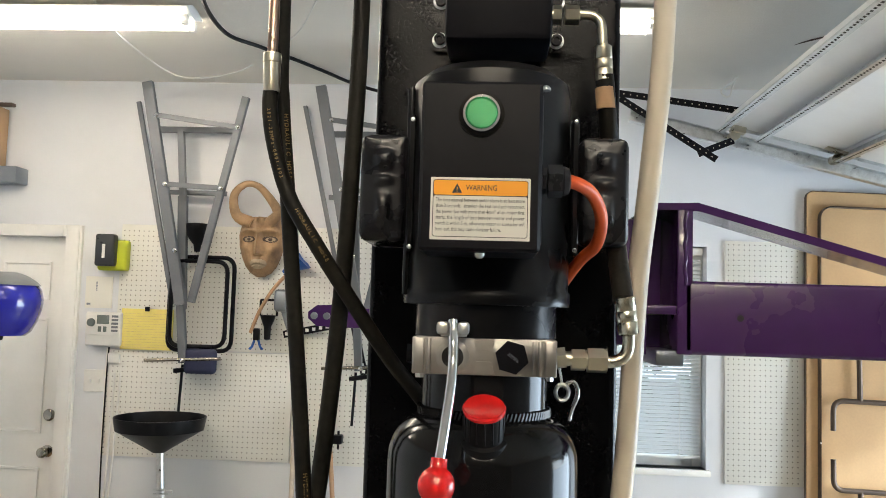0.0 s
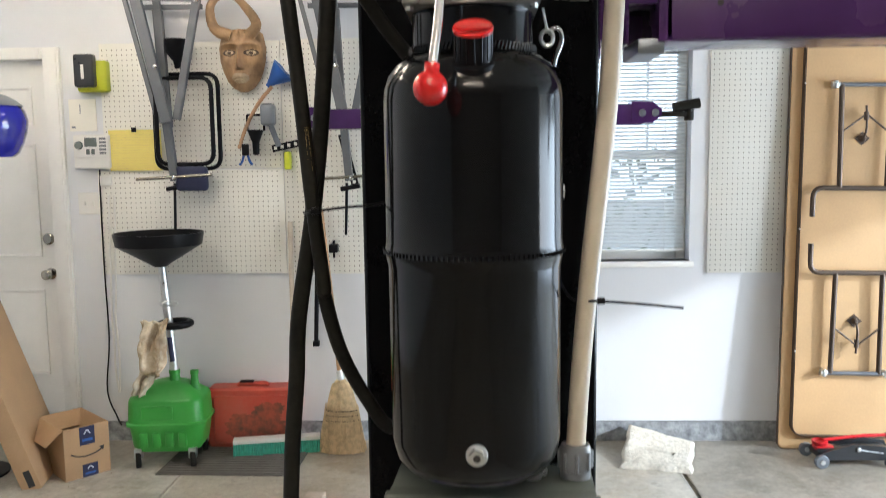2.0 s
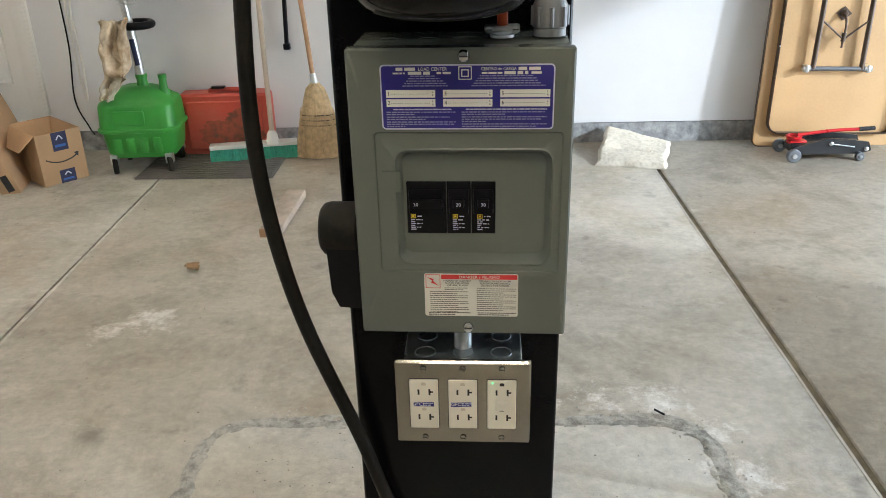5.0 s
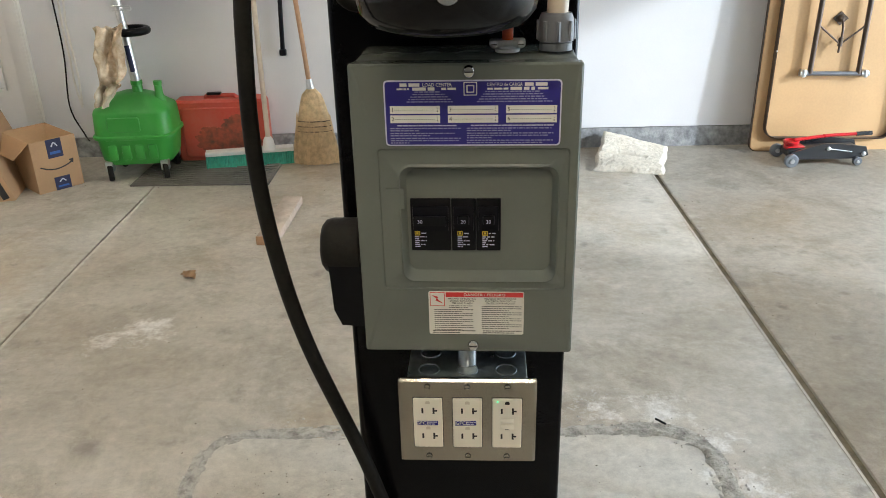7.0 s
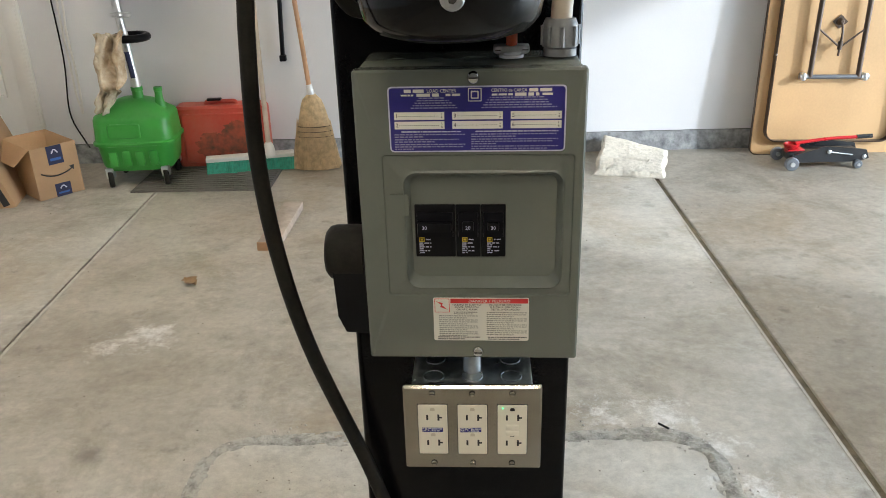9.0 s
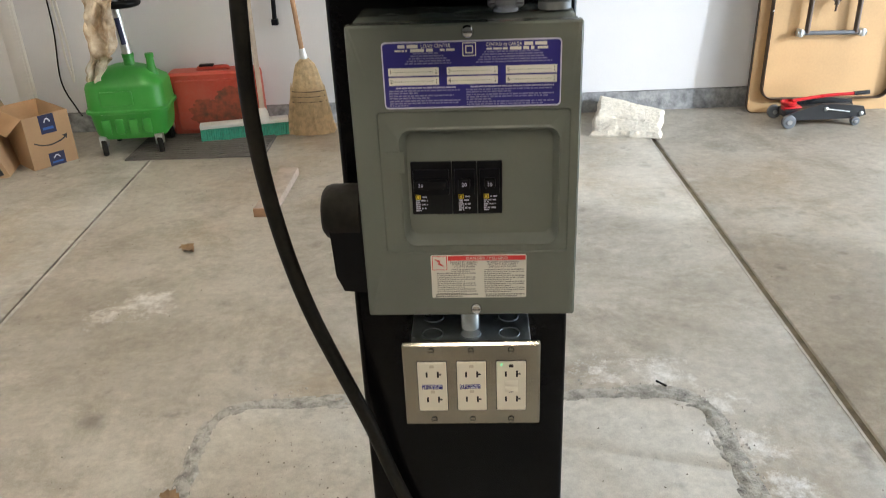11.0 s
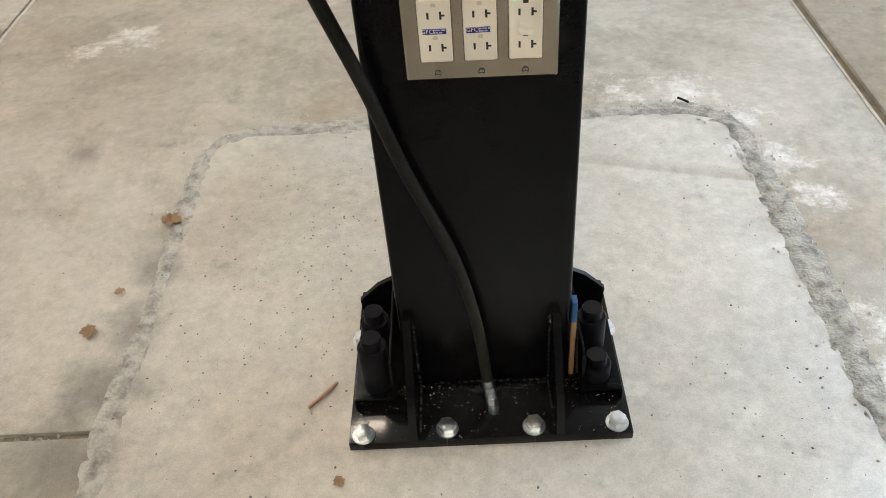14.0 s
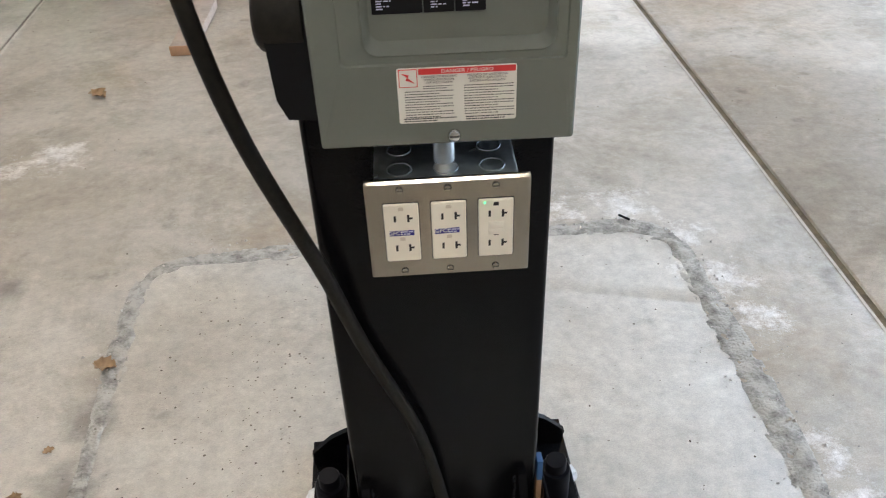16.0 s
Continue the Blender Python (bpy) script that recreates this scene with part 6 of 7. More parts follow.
ch = thing("folding_stool", "black tube folding stool with navy seat hung on pegs", "stool")
for y, d in ((3.25, 0.0), (3.21, 0.022)):
    x0, z1 = -1.618, 1.899
    x1, z0 = -1.294, 1.432
    bm = B()
    tube(bm, corner_path([(x0 + 0.08, y, z0 + d), (x0 + d, y, z0 + d), (x0 + d, y, z1 - d), (x1 - d, y, z1 - d), (x1 - d, y, z0 + d), (x0 + 0.08, y, z0 + d)], 0.06), 0.011, 10, smooth=False)
    part("tube_frame", bm, "satin", ch)
bm = B()
x0, z1 = -1.508, 1.444
x1, z0 = -1.35, 1.321
box(bm, x0, x1, 3.18, 3.235, z0, z1, 0.02, 3)
part("seat", bm, "navy", ch)

# small funnel on a hook
bm = B()
fx, fz = -1.485, 2.065
lathe(bm, [(0.06, 0.0), (0.062, -0.01), (0.055, -0.06), (0.02, -0.105), (0.014, -0.14), (0.013, -0.138), (0.019, -0.1), (0.053, -0.055), (0.058, 0.0)], (fx, 3.235, fz), (0, 0, 1), 28)
solid("funnel", bm, "plastic", "small black plastic funnel hanging on the pegboard", "funnel")

# carved mask, one plain shape
bm = B()
mx, mz = -1.17, 1.983
nu, nv = 84, 100
WIDTHS = (0, 0.085), (0.06, 0.104), (0.3, 0.119), (0.5, 0.114), (0.68, 0.099), (0.82, 0.081), (0.93, 0.055), (1.001, 0.018)


def mask_half(v):
    for (v0, w0), (v1, w1) in zip(WIDTHS, WIDTHS[1:]):
        if v0 <= v <= v1:
            return w0 + (w1 - w0) * (v - v0) / (v1 - v0)
    return 0.018


def hump(x, at, w):
    return math.exp(-((x - at) / w) ** 2)


rows_ = []
for j in range(nv + 1):
    v = j / nv
    row = []
    for i in range(nu + 1):
        u = -1 + 2 * i / nu
        e = abs(u)
        dep = 0.08 * math.sqrt(max(0, 1 - 0.97 * u * u)) * (0.66 + 0.34 * math.sin(math.pi * min(1, v * 0.95 + 0.1)))
        dep += 0.02 * hump(e, 0.45, 0.34) * hump(v, 0.235 + 0.12 * (e - 0.45) ** 2, 0.035)
        dep -= 0.03 * hump(e, 0.47, 0.25) * hump(v, 0.37, 0.075)
        dep += 0.022 * hump(e, 0.47, 0.19) * hump(v, 0.375, 0.04)
        dep += 0.046 * hump(u, 0, 0.11 + 0.16 * max(0, v - 0.36)) * max(0, min(1, (v - 0.16) * 2.6)) * max(0, min(1, (0.655 - v) * 30))
        dep += 0.03 * hump(u, 0, 0.46) * hump(v, 0.79, 0.095)
        dep -= 0.013 * math.exp(-(u / 0.44) ** 4) * hump(v, 0.795 + 0.12 * u * u, 0.011)
        dep += 0.012 * hump(e, 0.6, 0.2) * hump(v, 0.56, 0.09)
        dep += 0.0018 * noise.noise((u * 14, v * 9, 2)) + 0.02 * hump(u, 0, 0.14) * hump(v, 0.02, 0.06)
        row.append(bm.verts.new((mx + mask_half(v) * u, WALL - 0.02 - dep, mz + 0.125 - 0.3 * v)))
    rows_.append(row)
for j, (a, b) in enumerate(zip(rows_, rows_[1:])):
    for i in range(nu):
        f_ = bm.faces.new((a[i], a[i + 1], b[i + 1], b[i]))
        u, v = -1 + 2 * (i + 0.5) / nu, (j + 0.5) / nv
        eye = ((abs(u) - 0.47) / 0.2) ** 2 + ((v - 0.375) / 0.034) ** 2
        if ((abs(u) - 0.47) / 0.085) ** 2 + ((v - 0.375) / 0.026) ** 2 < 1 or 1 < eye < 2.3:
            f_.material_index = 2
        elif eye < 1 or (u / 0.5) ** 2 + ((v - 0.79) / 0.085) ** 2 < 1:
            f_.material_index = 1
bm.faces.new([r[0] for r in rows_] + [r[-1] for r in reversed(rows_)])
horn = [(-1.215, 3.25, 2.075), (-1.29, 3.225, 2.115), (-1.298, 3.2, 2.21), (-1.243, 3.19, 2.264), (-1.18, 3.19, 2.259), (-1.123, 3.2, 2.205), (-1.082, 3.225, 2.13), (-1.13, 3.25, 2.075)]
path_ = glide(horn, 5)
u_ = None
loops = []
for i, p_ in enumerate(path_):
    d_ = (path_[min(i + 1, len(path_) - 1)] - path_[max(i - 1, 0)]).normalized()
    s_ = d_.cross(Vector((0, 1, 0))).normalized()
    r_ = 0.0155 + 0.018 * abs(2 * i / len(path_) - 1) ** 1.4
    loops.append([p_ + r_ * (math.cos(a) * s_ + math.sin(a) * Vector((0, 1, 0))) for a in [k * math.tau / 10 for k in range(10)]])
rings(bm, loops)
mask_ = solid("carved_mask", bm, "mask_wood", "brown carved wooden horned mask hung on the wall", "mask", angle=70)
mask_.data.materials.append(M["mask_pale"])
mask_.data.materials.append(M["mask_dark"])

# battery charger
bc = thing("battery_charger", "lime and black battery charger on the wall", "charger", (-2.009, WALL, 1.821))
bm = B()
box(bm, 0.0, 0.15, -0.06, 0.0, 0.0, 0.155, 0.012, 3)
part("body", bm, "lime", bc)
bm = B()
box(bm, 0.005, 0.105, -0.105, -0.055, 0.02, 0.182, 0.012, 3)
part("battery", bm, "jack_grey", bc)
bm = B()
box(bm, 0.045, 0.06, -0.1075, -0.104, 0.06, 0.13, 0.001)
part("maker_bar", bm, "white_plastic", bc)
# paper sheet, timer, pad, switch, outlet
bm = B()
x0, z1 = -2.086, 1.79
x1, z0 = -1.945, 1.629
box(bm, x0, x1, WALL - 0.006, WALL - 0.0005, z0, z1, 0.0008)
sheet = solid("instruction_card", bm, "label_white", "white instruction card stuck on the wall", "paper")
bars("print_bars", [(x0 + 0.055, x0 + 0.062, z1 - 0.03 - 0.008 * i, 0.006) for i in range(6)] + [(x0 + 0.01, x0 + 0.03, z0 + 0.02, 0.01)], WALL - 0.0062, "hammer", sheet, 4)
tm = thing("irrigation_timer", "white wall timer with dial and small display", "timer", (-2.056, WALL, 1.439))
bm = B()
box(bm, 0, 0.185, -0.045, 0, 0, 0.17, 0.008, 3)
part("case", bm, "white_plastic", tm)
bm = B()
box(bm, 0.004, 0.181, -0.05, -0.044, 0.055, 0.165, 0.003)
part("fascia", bm, "white_plastic", tm)
bm = B()
box(bm, 0.062, 0.125, -0.052, -0.049, 0.11, 0.155, 0.001)
part("display", bm, "lcd", tm)
bm = B()
lathe(bm, [(0.021, 0), (0.019, 0.012), (0.0005, 0.013)], (0.033, -0.049, 0.117), (0, -1, 0), 24)
part("dial", bm, "lcd", tm)
for x in (0.078, 0.105):
    bm = B()
    box(bm, x - 0.009, x + 0.009, -0.054, -0.049, 0.07, 0.098, 0.003)
    part("button", bm, "lcd", tm)
for k in range(5):
    bm = B()
    box(bm, 0.138, 0.172, -0.0525, -0.049, 0.072 + 0.018 * k, 0.083 + 0.018 * k, 0.001)
    part("key_row", bm, "pvc_grey", tm)
bm = B()
x0, z1 = -1.879, 1.631
x1, z0 = -1.612, 1.425
box(bm, x0, x1, WALL - 0.026, WALL - 0.014, z0, z1, 0.001)
pad = solid("note_pad", bm, "yellow", "yellow ruled note sheet pinned to the pegboard", "paper")
bars("ruled_lines", [(x0 + 0.01, x1 - 0.01, z1 - 0.025 - 0.013 * i, 0.0012) for i in range(14)], WALL - 0.0262, "straw", pad, 6)
bm = B()
box(bm, (x0 + x1) / 2 - 0.012, (x0 + x1) / 2 + 0.012, WALL - 0.034, WALL - 0.024, z1 - 0.012, z1 + 0.012, 0.003)
part("clip", bm, "satin", pad)
swp = thing("light_switch", "white two-gang rocker switch plate", "switch", (-2.066, WALL, 1.204))
bm = B()
slab(bm, 0, 0.114, 0, 0.112, -0.007, 0, 0.004, 3, 0.003)
part("plate", bm, "white_plastic", swp)
for x in (0.034, 0.08):
    bm = B()
    box(bm, x - 0.005, x + 0.005, -0.018, -0.006, 0.046, 0.066, 0.002)
    part("toggle", bm, "white_plastic", swp)
bm = B()
x0, z0 = -1.937, 1.352
box(bm, x0, x0 + 0.06, WALL - 0.03, WALL - 0.012, z0, z0 + 0.05, 0.004)
solid("wall_outlet", bm, "white_plastic", "small white wall outlet at the pegboard", "outlet")
# cords down the wall
cable("extension_cord", "dark cord hanging down the wall", [(-1.934, 3.29, 1.433), (-1.943, 3.3, 1.288), (-1.945, 3.3, 0.907), (-1.942, 3.3, 0.549), (-1.963, 3.29, 0.279), (-1.908, 3.27, 0.139), (-1.857, 3.2, 0.12)], 0.004, "plastic")

for pts in ([(-1.901, 3.3, 1.302), (-1.916, 3.3, 0.795), (-1.92, 3.3, 0.661), (-1.916, 3.3, 0.524), (-1.912, 3.29, 0.385), (-1.894, 3.28, 0.271)], [(-1.871, 3.3, 1.302), (-1.892, 3.3, 0.794), (-1.896, 3.29, 0.689), (-1.891, 3.29, 0.539), (-1.884, 3.28, 0.415), (-1.887, 3.27, 0.285)]):
    cable("extension_cord", "white cord hanging down the wall in a bundle", pts, 0.0055, "white_cable")
# tools on the pegboard
sc = thing("snow_scraper", "orange-brown handled funnel tool with a blue flared head", "brush")
bm = B()
tube(bm, [(-1.202, 3.26, 1.529), (-1.155, 3.25, 1.643), (-1.089, 3.24, 1.75), (-1.019, 3.24, 1.83)], 0.009, 10)
part("handle", bm, "wood", sc)
bm = B()
lathe(bm, [(0.011, -0.012), (0.013, 0.0), (0.03, 0.035), (0.066, 0.098), (0.068, 0.104), (0.06, 0.1)], (-1.035, 3.245, 1.84), (0.75, 0, 0.66), 28)
part("head", bm, "blue_cap", sc)
sq_ = thing("caulk_frame", "black framed squeegee tool with tapering handle", "tool")
x0, z1 = -1.159, 1.694
bm = B()
tube(bm, corner_path([(x0, 3.27, z1 - 0.08), (x0, 3.27, z1), (x0 + 0.085, 3.27, z1), (x0 + 0.085, 3.27, z1 - 0.08)], 0.006), 0.006, 8, smooth=False)
part("frame", bm, "plastic", sq_)
bm = B()
lathe(bm, [(0.04, 0), (0.03, -0.03), (0.018, -0.06), (0.016, -0.12), (0.006, -0.125)], (x0 + 0.043, 3.26, z1 - 0.075), (0, 0, 1), 16)
part("handle", bm, "plastic", sq_)
gr = thing("pipe_tool", "grey cast metal clamp tool on the pegboard", "tool")
x0, z0 = -1.05, 1.658
bm = B()
box(bm, x0 - 0.03, x0 + 0.04, 3.21, 3.28, z0 - 0.02, z0 + 0.09, 0.018, 3)
part("jaw", bm, "hammer", gr)
bm = B()
tube(bm, [(x0 + 0.01, 3.25, z0), (x0 + 0.03, 3.25, z0 - 0.06), (x0 + 0.05, 3.26, z0 - 0.12)], 0.014, 10)
part("handle", bm, "hammer", gr)
cp = thing("spring_clamp", "black spring clamp with blue grips", "clamp")
x0, z1 = -1.171, 1.552
bm = B()
box(bm, x0 - 0.016, x0 + 0.016, 3.25, 3.28, z1 - 0.06, z1, 0.006)
part("jaw", bm, "plastic", cp)
for sx in (-1, 1):
    bm = B()
    tube(bm, [(x0 + sx * 0.008, 3.265, z1 - 0.05), (x0 + sx * 0.02, 3.265, z1 - 0.09), (x0 + sx * 0.034, 3.265, z1 - 0.105)], 0.006, 8)
    part("grip", bm, "blue_cap", cp)
for a, b, lab_ in (((-1.038, 3.28, 1.525), (-0.767, 3.28, 1.58), "black slotted steel bar lying across pegs"), ((-0.687, 3.28, 1.592), (-0.624, 3.28, 1.339), "black slotted steel bar hanging on pegs")):
    tb = thing("slotted_bar", lab_, "steel bar")
    bar(tb, "bar", a, b, 0.036, 0.012, "satin")
    bm = B()
    a, b = Vector(a), Vector(b)
    for k in range(8):
        c = a.lerp(b, (k + 0.5) / 8)
        box(bm, c.x - 0.008, c.x + 0.008, c.y - 0.0075, c.y - 0.006, c.z - 0.008, c.z + 0.008)
    tagged(part("bar_slots", bm, "peg", tb), kind="stuff")
bm = B()
x0, z0 = -0.976, 1.42
box(bm, x0, x0 + 0.03, 3.25, 3.3, z0, z0 + 0.09, 0.008)
solid("marker", bm, "lime", "yellow plastic tool handle on a peg", "tool")
bm = B()
x0, z0 = -0.742, 1.02
box(bm, x0 - 0.022, x0 + 0.022, 3.25, 3.303, z0 - 0.022, z0 + 0.022, 0.006)
cyl(bm, (x0, 3.28, z0 - 0.05), (x0, 3.28, z0 + 0.04), 0.006, seg=8)
solid("peg_clip", bm, "satin", "black spring tool clip on the pegboard", "clip")

# shelf with carton at the far left
sh = thing("wall_shelf", "grey steel shelf beam on the wall", "shelf", (-3.24, 3.2, 2.252))
bm = B()
box(bm, 0, -2.432 + 3.24, 0, 0.115, 0, 0.085, 0.006)
part("beam", bm, "hammer", sh)
bm = B()
x1, z1 = -2.549, 2.647
box(bm, -3.2, x1, 3.16, 3.3, 2.252 + 0.085, z1, 0.004)
ct = solid("storage_carton", bm, "kraft", "brown cardboard carton on the wall shelf", "carton")
bm = B()
box(bm, -3.2, x1 + 0.07, 3.2, 3.24, z1, z1 + 0.018, 0.004)
solid("dark_stick", bm, "bronze", "dark wooden stick lying on the carton", "stick")

# ---- folding tables against the wall ----


def hardboard_table():
    ob = thing("folding_table", "tan hardboard folding table, steel legs folded flat, leaning on the wall", "folding table", (1.472, 3.185, 0.002), rx=-2.45, ry=1.25)
    w, L, xc, mid = 0.74, 2.305, 0.345, 1.095
    bm = B()
    slab(bm, 0, w, 0.002, L, 0.0, 0.02, 0.035, 6, 0.004)
    part("tabletop", bm, "board", ob)
    bm = B()
    o, i = outline(-0.0025, w + 0.0025, -0.0005, L + 0.0025, 0.037, 8), outline(0.001, w - 0.001, 0.003, L - 0.001, 0.034, 8)
    rings(bm, [[(x, 0.022, z) for x, z in o], [(x, 0.003, z) for x, z in o], [(x, 0.003, z) for x, z in i], [(x, 0.022, z) for x, z in i]], caps=False, closed=True)
    part("edge_band", bm, "bronze", ob, "brown edge band")
    bm = B()
    o, i = outline(0.052, w - 0.052, 0.072, L - 0.075, 0.062, 10), outline(0.0585, w - 0.0585, 0.0785, L - 0.0815, 0.056, 10)
    rings(bm, [[(x, 0.002, z) for x, z in o], [(x, -0.028, z) for x, z in o], [(x, -0.03, z) for x, z in i], [(x, 0.002, z) for x, z in i]], caps=False)
    part("steel_apron", bm, "bronze", ob, "brown painted steel apron")
    for x, z in ((0.055, 0.5), (0.055, 1.1), (0.055, 1.8), (0.3, 0.075), (0.45, L - 0.078)):
        bm = B()
        lathe(bm, [(0.005, 0), (0.004, 0.002), (0.0005, 0.003)], (x, -0.029, z), (0, -1, 0), 10)
        part("rivet", bm, "zinc", ob)
    for s in (-1, 1):
        bm = B()
        foot, piv = mid + s * 0.205, mid + s * 0.7
        tube(bm, corner_path([(xc - 0.235, -0.035, foot - s * 0.14), (xc - 0.235, -0.035, foot), (xc + 0.235, -0.035, foot), (xc + 0.235, -0.035, foot - s * 0.14)], 0.05), 0.0125, 12, smooth=False)
        part("foot_rail", bm, "bronze", ob)
        for dx in (-0.112, 0.112):
            bm = B()
            cyl(bm, (xc + dx, -0.035, foot), (xc + dx * 1.04, -0.03, piv), 0.0125, seg=12)
            part("leg", bm, "bronze", ob)
        bm = B()
        cyl(bm, (xc - 0.148, -0.03, piv), (xc + 0.148, -0.03, piv), 0.0105, seg=12)
        part("pivot_rail", bm, "stand", ob, "grey steel pivot rail")
        for dx in (-0.148, 0.148):
            bm = B()
            box(bm, xc + dx - 0.01, xc + dx + 0.01, -0.045, 0.0, piv - 0.018, piv + 0.018, 0.005)
            cyl(bm, (xc + dx * 0.88, -0.03, piv), (xc + dx * 1.12, -0.03, piv), 0.014, seg=14)
            part("pivot_bracket", bm, "zinc", ob)
        k0, k1 = mid + s * 0.445, mid + s * 0.6
        bm = B()
        tube(bm, [(xc, -0.02, k0), (xc, -0.045, k0 + s * 0.05), (xc, -0.036, k1)], 0.0055, 8)
        cyl(bm, (xc, -0.04, k1 - s * 0.07), (xc, -0.037, k1 - s * 0.03), 0.011, seg=10)
        part("lock_stay", bm, "bronze", ob)
        bm = B()
        prism(bm, [(xc - 0.036, k0), (xc, k0 - 0.032), (xc + 0.036, k0), (xc, k0 + 0.032)], -0.006, 0.0)
        lathe(bm, [(0.018, 0), (0.014, 0.012), (0.006, 0.02)], (xc, -0.006, k0), (0, -1, 0), 14)
        part("stay_plate", bm, "bronze", ob)
        for dx in (-0.115, 0.115):
            bm = B()
            cyl(bm, (xc + dx, -0.035, mid + s * 0.47), (xc + dx * 0.06, -0.04, k1 - s * 0.045), 0.0045, seg=8)
            part("stay_arm", bm, "bronze", ob)
    return ob


hardboard_table()

# ---- floor jack ----
jk = thing("floor_jack", "low grey trolley jack with red handle", "floor jack", (1.565, 3.02, 0.0), 2)
jk.scale = (0.86, 0.86, 0.84)
bm = B()
rings(bm, [[(x, y, z) for x, z in ((0.03, 0.035), (0.03, 0.075), (0.2, 0.125), (0.3, 0.12), (0.44, 0.1), (0.46, 0.05), (0.4, 0.032))] for y in (-0.075, -0.063)])
part("side_plate", bm, "jack_grey", jk)
bm = B()
rings(bm, [[(x, y, z) for x, z in ((0.03, 0.035), (0.03, 0.075), (0.2, 0.125), (0.3, 0.12), (0.44, 0.1), (0.46, 0.05), (0.4, 0.032))] for y in (0.063, 0.075)])
part("side_plate", bm, "jack_grey", jk)
bm = B()
box(bm, 0.02, 0.42, -0.055, 0.055, 0.04, 0.09, 0.01)
part("body", bm, "jack_grey", jk)
bm = B()
lathe(bm, [(0.02, 0.07), (0.022, 0.1), (0.04, 0.108), (0.044, 0.125), (0.036, 0.128), (0.034, 0.118), (0.001, 0.116)], (0.05, 0, 0), (0, 0, 1), 24)
box(bm, 0.02, 0.12, -0.03, 0.03, 0.07, 0.1, 0.008)
part("lift_head", bm, "jack_red", jk)
bm = B()
tube(bm, [(0.06, -0.02, 0.135), (0.25, -0.02, 0.155), (0.42, -0.02, 0.16)], 0.0095, 12)
part("handle", bm, "jack_red", jk)
bm = B()
cyl(bm, (0.4, -0.02, 0.16), (0.485, -0.02, 0.163), 0.0125, seg=14)
part("handle_grip", bm, "jack_grey", jk)
for x, y, r in ((0.02, -0.1, 0.038), (0.02, 0.1, 0.038), (0.39, -0.095, 0.024), (0.39, 0.095, 0.024)):
    bm = B()
    lathe(bm, [(r * 0.3, -0.014), (r * 0.9, -0.014), (r, -0.01), (r, 0.01), (r * 0.9, 0.014), (r * 0.3, 0.014)], (x, y, r), (0, 1, 0), 24)
    w_ = part("wheel", bm, "hammer", jk)
    bm = B()
    lathe(bm, [(r * 0.35, 0), (r * 0.35, 0.006), (0.0005, 0.007)], (x, y - 0.014, r), (0, -1, 0), 14)
    part("hub", bm, "zinc", w_)
bm = B()
cyl(bm, (0.23, -0.08, 0.095), (0.36, -0.082, 0.075), 0.0035, seg=10)
part("release_rod", bm, "zinc", jk)
for x, z in ((0.23, 0.095), (0.43, 0.06)):
    bm = B()
    lathe(bm, [(0.012, 0), (0.012, 0.006), (0.004, 0.009)], (x, -0.075, z), (0, -1, 0), 14)
    part("bolt", bm, "zinc", jk)

# ---- towel on the floor ----
bm = B()
nx, ny = 110, 110
A_, B_, C_, D_ = Vector((0.645, 2.93, 0)), Vector((0.965, 2.855, 0)), Vector((1.075, 3.225, 0.012)), Vector((0.755, 3.295, 0.085))
top, low = [], []
for j in range(ny + 1):
    rt, rl = [], []
    for i in range(nx + 1):
        u, v = i / nx, j / ny
        p = (A_ * (1 - u) + B_ * u) * (1 - v) + (D_ * (1 - u) + C_ * u) * v
        e = min(u, 1 - u, v, 1 - v)
        h = 0.02 * min(1, (e / 0.06)) ** 0.5 + 0.008 * noise.noise((u * 3, v * 3, 2)) + 0.0022 * noise.noise((u * 22, v * 22, 5)) + 0.0018 * noise.noise((u * 75, v * 75, 8)) - 0.012 * math.exp(-((v - 0.45) / 0.03) ** 2) * (u < 0.75)
        p += Vector((0.012 * noise.noise((v * 4, 1, 0)), 0.012 * noise.noise((u * 4, 2, 0)), 0))
        p.y = min(p.y, WALL - 0.014)
        rt.append(bm.verts.new((p.x, p.y, max(0.004, p.z + h))))
        rl.append(bm.verts.new((p.x, p.y, 0.0008 + p.z * 0.98)))
    top.append(rt), low.append(rl)
for a, b, c, d in zip(top, top[1:], low, low[1:]):
    for i in range(nx):
        bm.faces.new((a[i], a[i + 1], b[i + 1], b[i]))
        bm.faces.new((c[i], d[i], d[i + 1], c[i + 1]))
for q in (0, nx):
    for j in range(ny):
        bm.faces.new((top[j][q], top[j + 1][q], low[j + 1][q], low[j][q]))
for q in (0, ny):
    for i in range(nx):
        bm.faces.new((top[q][i], top[q][i + 1], low[q][i + 1], low[q][i]))
solid("towel", bm, "towel", "folded cream terry towel lying against the curb", "towel", angle=70)

# ---- oil drain with funnel ----
RING_Z = 0.685
WIRE_Z = 0.789
dn = thing("oil_drain", "green wheeled oil drain tank with black catch funnel", "oil drain", (-1.535, 3.05, 0.0), 4)
bm = B()
W_, D2 = 0.186, 0.14


def rr(hw_, hd, r, z, n=6):
    return [(x, y, z) for x, y in outline(-hw_, hw_, -hd, hd, r, n)]


